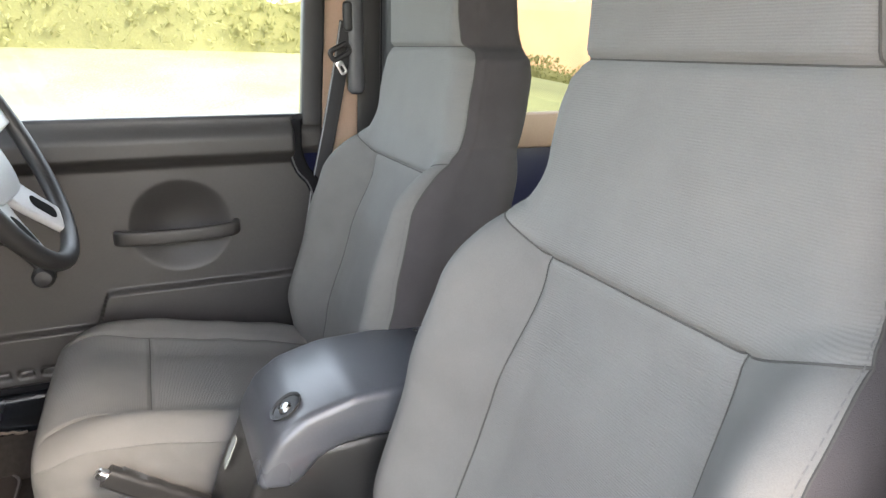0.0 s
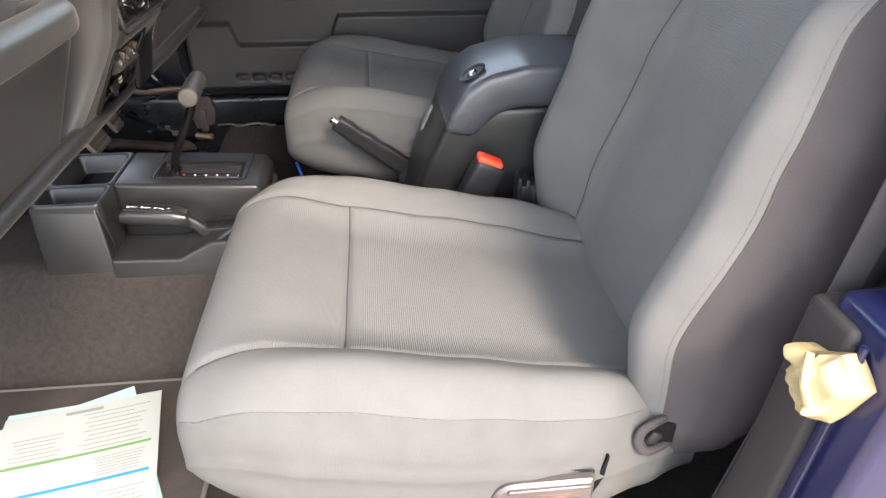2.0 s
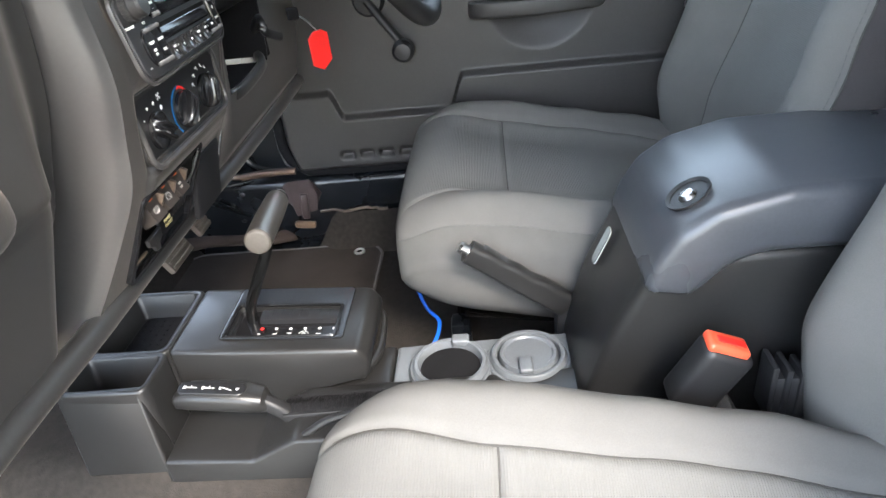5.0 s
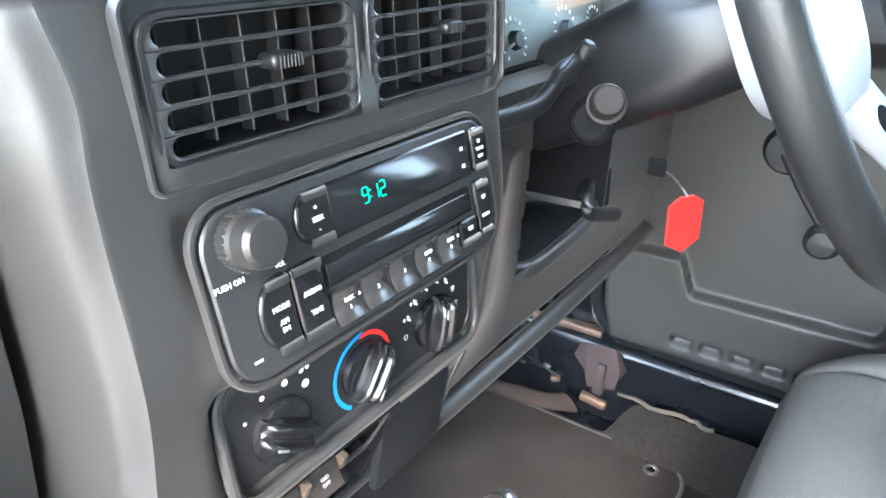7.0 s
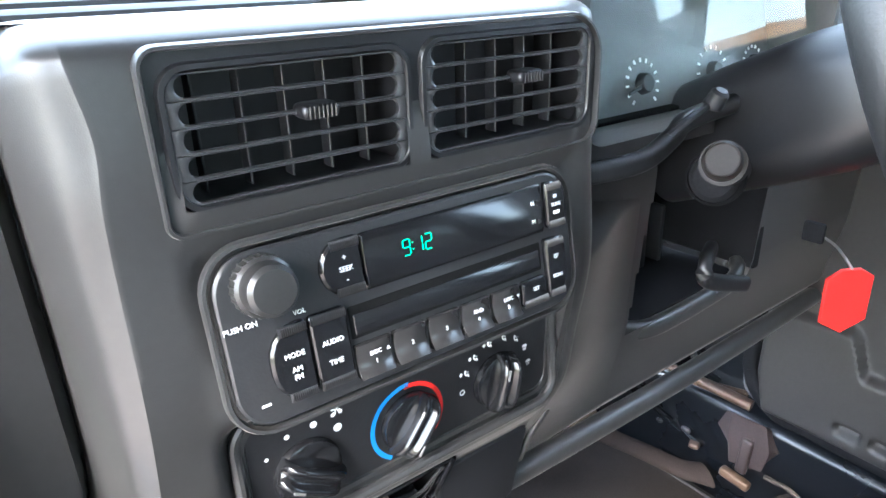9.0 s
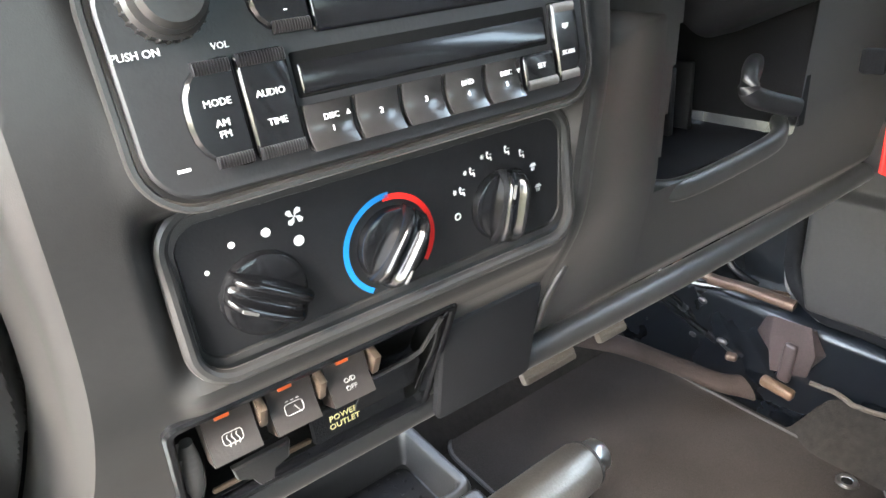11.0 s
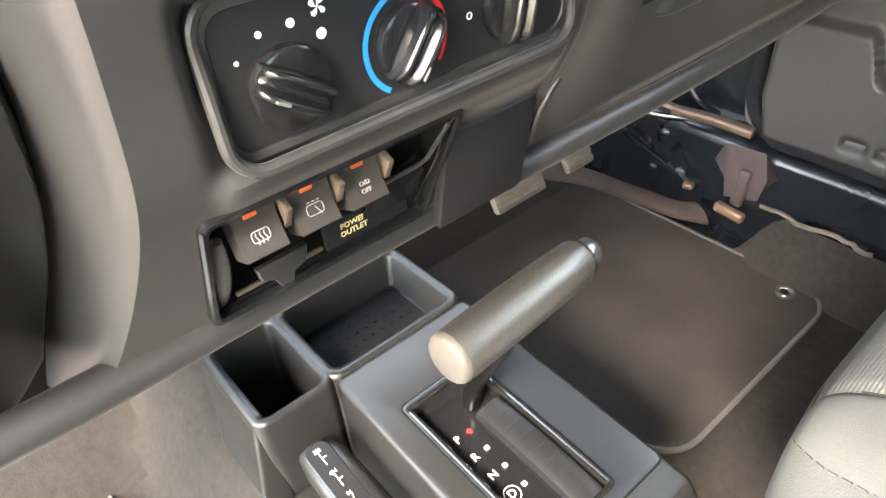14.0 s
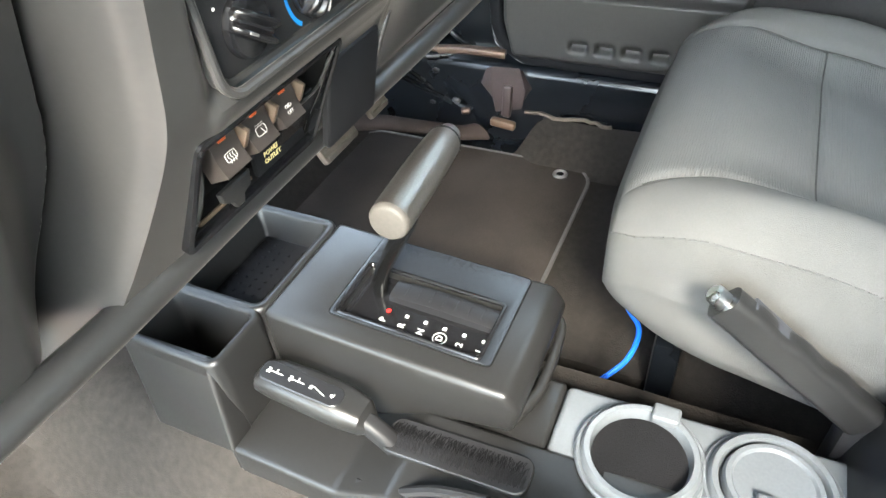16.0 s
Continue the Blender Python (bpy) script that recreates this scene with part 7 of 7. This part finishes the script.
paper_sheet("paper_sheet", -0.432, 0.128, 0.013, 0.21, 0.297, -74, PAPER, "white paper leaf on the floor mat", 0.004)
paper_sheet("paper_sheet", -0.400, 0.108, 0.016, 0.21, 0.297, -81, PAPERB, "pale blue paper leaf under the documents", 0.003)
paper_sheet("document", -0.410, 0.098, 0.021, 0.21, 0.297, -78.5, PAPER, "printed white document with green and blue rules", 0.004, lines)

# bag with webbing strap under the seat edge
bag = thing("cloth_bag", "mauve and dark cloth bag with webbing strap under the seat", "bag", (-0.50, -0.34, 0.0))
MAUVE = mat("mauve_cloth", (0.060, 0.042, 0.041), 0.85, vary=0.2, size=150, grain=0.7, grain_size=700)
bm = B()


def lump(cx, cy, w, l, h, seed):
    rows = []
    for v in lin(0, 1, 16):
        a = v * math.pi / 2
        ring = []
        for k in range(36):
            t = 2 * math.pi * k / 36
            r = math.cos(a) ** 0.45
            x, y = w / 2 * r * math.copysign(abs(math.cos(t)) ** 0.6, math.cos(t)), l / 2 * r * math.copysign(abs(math.sin(t)) ** 0.6, math.sin(t))
            f = 1 + 0.16 * noise.noise(Vector((x * 14 + seed, y * 14, v * 3)))
            ring.append(Vector((cx + x * f, cy + y * f, h * math.sin(a) * (1 + 0.22 * noise.noise(Vector((x * 18, y * 18, seed)))))))
        rows.append(ring)
    return rows


rings(bm, lump(-0.045, -0.09, 0.15, 0.17, 0.096, 3))
part("cloth", fix(bm), MAUVE, bag, "crumpled mauve cloth")
bm = B()
rings(bm, lump(-0.035, 0.075, 0.15, 0.19, 0.068, 8))
part("pouch", fix(bm), CARPET, bag, "dark knitted pouch")
bm = B()
sweep(bm, smooth_path([(-0.115, 0.175, 0.012), (-0.112, 0.150, 0.052), (-0.104, 0.105, 0.084), (-0.098, 0.055, 0.092), (-0.100, 0.015, 0.082), (-0.104, -0.022, 0.066)], 8), rrect(0.038, 0.003, 0.001, 2), up=(-0.75, 0, 0.66))
part("strap", fix(bm), mat("grey_beige_webbing", (0.038, 0.035, 0.032), 0.75, vary=0.2, size=200, grain=0.6, grain_size=1500, ribs="Y", rib_size=1500), bag, "grey webbing strap")

# seat recliner handle, brass bolt, cord
rec = thing("seat_recliner", "chrome seat recliner lever on the seat side", "seat lever", (-0.610, -0.46, 0.203))
CHROME = mat("dark_chrome", (0.13, 0.112, 0.108), 0.34, metal=0.55, vary=0.15)
RS = Matrix(((0, 0, -1, 0), (-1, 0, 0, 0), (0, 1, 0, 0), (0, 0, 0, 1)))       # x runs towards the back of the car, y up, z out of the doorway
bm = B()
slab(bm, rrect(0.098, 0.034, (0.004, 0.020, 0.006, 0.003), 6), 0.010, RS, 0.003)
lev = part("handle", fix(bm), CHROME, rec)
for y, h in ((0.0105, 0.0045), (-0.0115, 0.0055)):
    bm = B()
    rbox(bm, (0.004, y, 0.0105), (0.080, h, 0.005), 0.002, 3, RS)
    part("ridge", bm, CHROME, lev)
bm = B()
rbox(bm, (0.010, -0.002, 0.0100), (0.052, 0.0035, 0.003), 0.0012, 2, RS)
part("groove_bar", bm, mat("copper_tinted_chrome", (0.30, 0.20, 0.16), 0.3, metal=0.9), lev)
bm = B()
slab(bm, rrect(0.112, 0.044, 0.014, 6), 0.006, RS @ pose(-0.001, 0.0, -0.008), 0.002)
part("escutcheon", fix(bm), BLACK, rec)
# Black sliver laid on the side paints the shade inside a slit.
bm = B()
slab(bm, [(0.048, -0.020), (0.056, 0.004), (0.062, 0.034), (0.064, 0.034), (0.062, 0.004), (0.052, -0.022)], 0.004, RS @ pose(0, 0, -0.006))
part("slit_shade", fix(bm), VOID, rec, "black sliver painting the slit's shade")
bolt = thing("brass_bolt", "yellow-brown bolt on the seat rail", "bolt", (-0.596, -0.214, 0.142))
bm = B()
cyl(bm, (0.012, 0, 0), (-0.008, 0, 0.004), 0.010, n=6, bev=0.002)
part("bolt_head", bm, WOODY, bolt)
bm = B()
cyl(bm, (0.014, 0, -0.022), (-0.004, 0, -0.022), 0.007, n=12, bev=0.002)
part("sleeve", bm, WOODY, bolt)
bm = B()
tube(bm, [(0.262, -0.150, 0.165), (0.240, -0.169, 0.122), (0.222, -0.187, 0.112), (0.196, -0.190, 0.112), (0.170, -0.184, 0.108), (0.150, -0.170, 0.102), (0.138, -0.162, 0.101)], 0.0030, 8)
tagged(part("blue_cord", fix(bm), BLUECORD), "bright blue cord loose under the driver's seat", "cord")

# ---------------------------------------------------------------- passenger belt, door jamb and pillar
belt = thing("seat_belt", "grey webbing passenger seat belt with steel tongue", "seat belt", (-0.63, -0.69, 0.10))
LI = belt.matrix_basis.inverted()


def lpart(name, bm, material, label="", parent=None):
    ob = part(name, bm, material, parent or belt, label)
    if parent is None:
        ob.matrix_parent_inverse = LI
    return ob


# Upper strap coloured paler to paint the glare on it.
bm = B()
sweep(bm, smooth_path([(-0.690, -0.72, 1.16), (-0.684, -0.690, 0.95), (-0.668, -0.695, 0.79), (-0.656, -0.700, 0.735)], 6), rrect(0.0022, 0.048, 0.0008, 2), up=(0, 1, -0.1))
lpart("upper_strap", fix(bm), mat("glare_lightened_webbing", (0.085, 0.082, 0.087), 0.6, vary=0.15, size=200, grain=0.6, grain_size=1500, ribs="Z", rib_size=900), "belt webbing coloured paler for the glare on it")
# Darker copy of the webbing paints the shade lower down.
bm = B()
sweep(bm, smooth_path([(-0.645, -0.712, 0.705), (-0.636, -0.695, 0.62), (-0.622, -0.680, 0.40), (-0.616, -0.642, 0.14)], 8), rrect(0.0022, 0.037, 0.0008, 2), up=(0, 1, -0.1), scale=[1 - 0.018 * i for i in range(25)])
lpart("lower_strap", fix(bm), mat("shade_darkened_webbing", (0.045, 0.041, 0.042), 0.75, vary=0.15, size=200, grain=0.6, grain_size=1500, ribs="Z", rib_size=900), "belt webbing coloured darker for shade")
tu, tv = Vector((-0.41, -0.66, -0.63)).normalized(), Vector((-0.254, -0.58, 0.773)).normalized()
tn = tv.cross(tu).normalized()
tgm = Matrix.Translation((-0.638, -0.703, 0.718)) @ Matrix((tu, tv, tn)).transposed().to_4x4()
bm = B()
body_edge = [(-0.0255, 0.011), (-0.023, -0.009), (-0.012, -0.016), (0.020, -0.018), (0.031, -0.013), (0.032, 0.004), (0.026, 0.012)]
slab(bm, body_edge, 0.009, tgm @ pose(0, 0, -0.0045), 0.0022)
hole = B()
slab(hole, [(x + 0.005, y + 0.001) for x, y in rrect(0.036, 0.0115, 0.004, 4)], 0.03, tgm @ pose(0, 0, -0.015))
tg = lpart("tongue", carve(bm, [hole]), mat("grey_tongue_plastic", (0.115, 0.115, 0.117), 0.38, vary=0.12, grain=0.2), "grey plastic belt tongue")
bm = B()
cyl(bm, tgm @ Vector((-0.026, 0.0125, 0.002)), tgm @ Vector((0.030, 0.0125, 0.002)), 0.0022, n=12, bev=0.0006)
cyl(bm, tgm @ Vector((-0.024, 0.0175, 0.001)), tgm @ Vector((0.030, 0.0175, 0.001)), 0.0018, n=12, bev=0.0006)
lpart("tongue_bar", bm, SILVER, "dull metal bar across the webbing", tg)
bm = B()
frame_ring(bm, [(x + 0.008, y - 0.030) for x, y in rrect(0.021, 0.036, 0.007, 5)], [(x + 0.008, y - 0.034) for x, y in rrect(0.0095, 0.017, 0.004, 5)], 0.0026, tgm @ pose(0, 0, -0.0013), 0.0006)
lpart("tongue_plate", fix(bm), STEEL, "bright steel tongue plate", tg)
bm = B()
slab(bm, [(x + 0.008, y - 0.0205) for x, y in rrect(0.018, 0.008, 0.001, 2)], 0.0004, tgm @ pose(0, 0, 0.0015))
lpart("tongue_label", fix(bm), mat("yellow_tongue_label", (0.55, 0.52, 0.16), 0.5, vary=0.1), "small yellow label", tg)
bm = B()
tube(bm, [tgm @ Vector(p) for p in ((-0.030, 0.040, -0.002), (-0.024, 0.034, 0.004), (-0.023, 0.026, 0.005), (-0.027, 0.018, 0.002))], 0.0030, 10)
lpart("strap_stop", fix(bm), CREAM, "small cream strap stop")
bm = B()
lathe(bm, [(0, 0), (0.0058, 0), (0.0058, 0.0015), (0.004, 0.003), (0, 0.0034)], Matrix.Translation((-0.639, -0.694, 0.657)) @ pose(0, 0, 0, 0, -90, -8), 18)
lpart("stud", fix(bm), mat("clear_grey_stud", (0.14, 0.145, 0.15), 0.3), "pale plastic stud")
bm = B()
rbox(bm, (-0.628, -0.600, 0.108), (0.052, 0.070, 0.070), 0.006, 3)
anchor = lpart("floor_anchor", bm, mat("slate_anchor_plastic", (0.028, 0.032, 0.037), 0.4, vary=0.12, grain=0.2), "grey plastic anchor cover")
bm = B()
rbox(bm, (-0.626, -0.602, 0.1475), (0.050, 0.066, 0.012), 0.004, 3)
rbox(bm, (-0.656, -0.594, 0.120), (0.006, 0.050, 0.046), 0.002, 2)
lpart("anchor_lid", bm, mat("pale_slate_lid", (0.052, 0.059, 0.066), 0.35, vary=0.1, grain=0.2), "paler snap lid", anchor)
# belt guide on the seat's shoulder
GD = Vector((-0.552, -0.765, 0.775))
gd = thing("belt_guide", "purple-grey plastic belt guide with cream edging on the seat shoulder", "belt guide", GD)
GUIDE = mat("purple_grey_guide_plastic", (0.020, 0.018, 0.020), 0.42, vary=0.15, grain=0.2)
CREAMEDGE = mat("cream_edging", (0.40, 0.36, 0.27), 0.45, vary=0.1)


def guide_leaf(inner, outer, name, rim, r):
    """A curved leaf between two edges, with an edging along the outer one."""
    a, b = smooth_path([Vector(p) - GD for p in inner], 7), smooth_path([Vector(p) - GD for p in outer], 7)
    bm = B()
    rows = []
    for p, q in zip(a, b):
        across = q - p
        lift = Vector((0.35, 0.9, 0)) * across.length
        face = [p + across * t + lift * (0.16 * math.sin(math.pi * t)) for t in lin(0, 1, 9)]
        rows.append(face + [c - Vector((0.0, 0.0035, 0.0)) for c in reversed(face)])
    rings(bm, rows)
    leaf = part(name, fix(bm), GUIDE, gd)
    bm = B()
    tube(bm, [c + Vector((-0.0006, 0.0008, 0)) for c in b], r, 8, 2)
    part("edging", fix(bm), rim, leaf)


# The front leaf's lighter edging paints the highlight on its rounded rim.
guide_leaf(((-0.548, -0.776, 0.824), (-0.546, -0.768, 0.796), (-0.543, -0.762, 0.762), (-0.538, -0.757, 0.727)),
           ((-0.557, -0.770, 0.826), (-0.578, -0.757, 0.802), (-0.577, -0.750, 0.768), (-0.546, -0.753, 0.728)), "front_leaf", mat("leaf_rim_highlight", (0.07, 0.062, 0.062), 0.35), 0.0022)
guide_leaf(((-0.553, -0.786, 0.826), (-0.552, -0.786, 0.800), (-0.553, -0.784, 0.770), (-0.556, -0.778, 0.742)),
           ((-0.570, -0.776, 0.821), (-0.584, -0.762, 0.803), (-0.588, -0.748, 0.782), (-0.582, -0.748, 0.752)), "rear_leaf", CREAMEDGE, 0.0013)
bm = B()
sweep(bm, [Vector(p) - GD for p in ((-0.548, -0.775, 0.827), (-0.557, -0.772, 0.8285), (-0.568, -0.776, 0.824))], rrect(0.005, 0.004, 0.0015, 3))
part("top_bridge", fix(bm), CREAMEDGE, gd, "cream bridge between the leaves")
bm = B()
rbox(bm, tuple(Vector((-0.546, -0.766, 0.729)) - GD), (0.016, 0.022, 0.010), 0.004, 3)
part("foot", bm, BLACK, gd)

# jamb of the passenger doorway
bm = B()
poly = [(-0.575, -0.06), (-0.615, 0.10), (-0.640, 0.25), (-0.650, 0.40), (-0.655, 0.455), (-0.80, 0.455), (-0.80, -0.06)]
extr(bm, poly, -0.735, -0.648, 0.010)
shell("door_jamb", bm, BLUE, "dark blue painted door jamb")
# Mauve on the outer two folds paints the light their edges catch.
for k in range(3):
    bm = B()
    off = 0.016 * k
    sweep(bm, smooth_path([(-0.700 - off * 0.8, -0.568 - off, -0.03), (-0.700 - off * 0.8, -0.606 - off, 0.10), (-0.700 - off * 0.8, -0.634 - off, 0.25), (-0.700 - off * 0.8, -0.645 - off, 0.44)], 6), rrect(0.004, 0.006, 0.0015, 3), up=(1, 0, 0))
    shell("jamb_fold", fix(bm), mat("mauve_edge_light", (0.17, 0.115, 0.135), 0.4, vary=0.2), "painted jamb fold tinted mauve for light on its edge") if k else shell("jamb_fold", fix(bm), BLUE)
bm = B()
extr(bm, [(-0.594, 0.06), (-0.611, 0.14), (-0.633, 0.26), (-0.645, 0.44), (-0.80, 0.45), (-0.80, 0.06)], -0.686, -0.634, 0.006)
shell("jamb_trim", bm, mat("brown_jamb_trim", (0.021, 0.0165, 0.0155), 0.7, vary=0.15, size=80, grain=0.5, ribs="Z", rib_size=1300), "dark ribbed trim inside the jamb")
strk = thing("door_striker", "cream plastic door striker cover, creased, on the blue jamb", "door striker", (-0.691, -0.628, 0.400))
stm = pose(0, 0, 0, 90, 0, 10)
corners = [Vector((x, y, 0)) for x, y in ((0.032, 0.012), (0.0156, 0.0163), (-0.0096, 0.0348), (-0.0324, 0.0156), (-0.0204, -0.0204), (0.0029, -0.0348), (0.0216, -0.0132), (0.025, 0.001))]
edge = []
for p, q in zip(corners, corners[1:] + corners[:1]):
    edge += [p + (q - p) * (i / 6) for i in range(6)]


def off_line(p, a, b):
    """Distance from a point to a short line."""
    d = b - a
    return (p - a - d * max(0, min(1, (p - a).dot(d) / d.dot(d)))).length


def crumple(p, k):
    """Relief of the creased cover; k runs from rim to middle."""
    r1 = off_line(p, Vector((0.006, 0.026, 0)), Vector((-0.014, -0.010, 0)))
    r2 = off_line(p, Vector((0.022, -0.006, 0)), Vector((-0.016, -0.011, 0)))
    r3 = off_line(p, Vector((0.030, 0.012, 0)), Vector((0.012, 0.010, 0)))
    h = 0.010 * sstep(0, 0.35, k) + 0.008 * bump(r1, 0, 0.0035) + 0.007 * bump(r2, 0, 0.003) + 0.006 * bump(r3, 0, 0.003)
    h -= 0.010 * bump((p - Vector((0.010, 0.0, 0))).length, 0, 0.008) - 0.004 * bump((p - Vector((-0.012, 0.014, 0))).length, 0, 0.008)
    return h + 0.003 * noise.noise(p * 90)


bm = B()
rows = [[stm @ Vector((p.x * 0.9, p.y * 0.9, 0.020)) for p in edge], [stm @ Vector((p.x, p.y, 0.004)) for p in edge]]
for k in lin(0, 0.98, 16):
    rows.append([stm @ Vector((p.x * (1 - k), p.y * (1 - k), -crumple(p * (1 - k), k))) for p in edge])
rings(bm, rows)
part("striker_body", fix(bm), CREAM, strk, smooth=50)
bm = B()
tube(bm, [stm @ Vector(p) for p in ((0.006, 0.026, -0.010), (-0.006, 0.010, -0.020), (-0.014, -0.010, -0.014))], 0.0032, 8)
part("striker_loop", fix(bm), CREAM, strk)
for z in (0.47,):
    bm = B()
    cyl(bm, (-0.70, -0.715, z), (-0.725, -0.715, z), 0.010, n=6, bev=0.002)
    shell("pillar_bolt", bm, STEEL)

# ---------------------------------------------------------------- driver's belt on the pillar
db = thing("seat_belt", "black driver's seat belt on the tan pillar", "seat belt", (0.63, -0.75, 0.60))
OI = db.matrix_basis.inverted()
strap_line = smooth_path([(0.626, -0.752, 0.91), (0.626, -0.733, 0.812), (0.628, -0.703, 0.674), (0.632, -0.676, 0.56), (0.636, -0.660, 0.46)], 6)
bm = B()
sweep(bm, strap_line, rrect(0.004, 0.032, 0.001, 2), up=(0, 1, 0))
o = part("strap", fix(bm), WEB, db)
o.matrix_parent_inverse = OI
bm = B()
tube(bm, [p + Vector((-0.003, 0.0145, 0)) for p in strap_line], 0.0016, 6, 1)
o = part("strap_edge", fix(bm), mat("pale_strap_edge", (0.22, 0.22, 0.22), 0.4), db, "pale line along the strap's edge")
o.matrix_parent_inverse = OI
bm = B()
rbox(bm, (0.624, -0.753, 0.920), (0.018, 0.020, 0.060), 0.007, 3)
o = part("anchor", bm, BLACK, db)
o.matrix_parent_inverse = OI
dm = Matrix.Translation((0.620, -0.732, 0.850)) @ RS @ pose(0, 0, 0, 0, 0, 28)
bm = B()
frame_ring(bm, rrect(0.050, 0.030, 0.011, 5), rrect(0.034, 0.010, 0.004, 5), 0.010, dm, 0.003)
ring_ = part("belt_loop", fix(bm), BLACK, db, "black plastic belt loop")
ring_.matrix_parent_inverse = OI
bm = B()
frame_ring(bm, [(x - 0.012, y - 0.030) for x, y in rrect(0.016, 0.030, 0.006, 4)], [(x - 0.012, y - 0.033) for x, y in rrect(0.007, 0.014, 0.003, 4)], 0.003, dm, 0.0008)
part("tongue_plate", fix(bm), STEEL, ring_, "bright steel tongue plate")
bm = B()
rbox(bm, (0.632, -0.770, 0.915), (0.030, 0.036, 0.305), 0.013, 4)
o = part("pillar_cover", bm, mat("mid_grey_cover_plastic", (0.075, 0.076, 0.082), 0.4, vary=0.12, grain=0.2), db, "grey plastic pillar cover")
o.matrix_parent_inverse = OI
# wiper at the foot of the windscreen
wp = thing("windscreen_wiper", "black windscreen wiper resting on the glass", "wiper", (0.05, 0.47, 0.745))
bm = B()
tube(bm, [(-0.05, 0, 0.0), (0.10, -0.003, 0.012), (0.30, -0.006, 0.018)], 0.005, 8)
for x in (0.02, 0.12, 0.22):
    rbox(bm, (x, 0.0, 0.012), (0.02, 0.008, 0.016), 0.002)
part("arm", fix(bm), BLACK, wp)
# cloth pocket round the seat hinge
hp = thing("hinge_cover", "grey fabric hinge cover at the seat side", "hinge cover", (-0.588, -0.574, 0.236))
hp.scale = (0.75, 0.72, 0.72)
# Rim in the darker knit, painting shadow onto the grey cloth.
bm = B()
sweep(bm, smooth_path([(0.016, -0.026, 0.020), (0.000, 0.004, 0.026), (-0.006, 0.022, 0.018), (-0.007, 0.022, -0.004), (-0.006, 0.006, -0.020), (0.008, -0.026, -0.026), (0.020, -0.044, -0.028)], 8), rrect(0.014, 0.009, 0.004, 4), up=(1, 0, 0))
part("pocket_rim", fix(bm), DARKSIDE, hp)
# Black block inside the rim stands for the pocket's shade.
bm = B()
rbox(bm, (0.010, -0.006, -0.002), (0.010, 0.060, 0.040), 0.004, 2)
part("pocket_shade", bm, VOID, hp, "black block painting the shade in the pocket")
bm = B()
rbox(bm, (0.002, -0.004, -0.002), (0.010, 0.018, 0.022), 0.004, 3, pose(0, 0, 0, 30))
part("hinge_knuckle", bm, BLACK, hp)
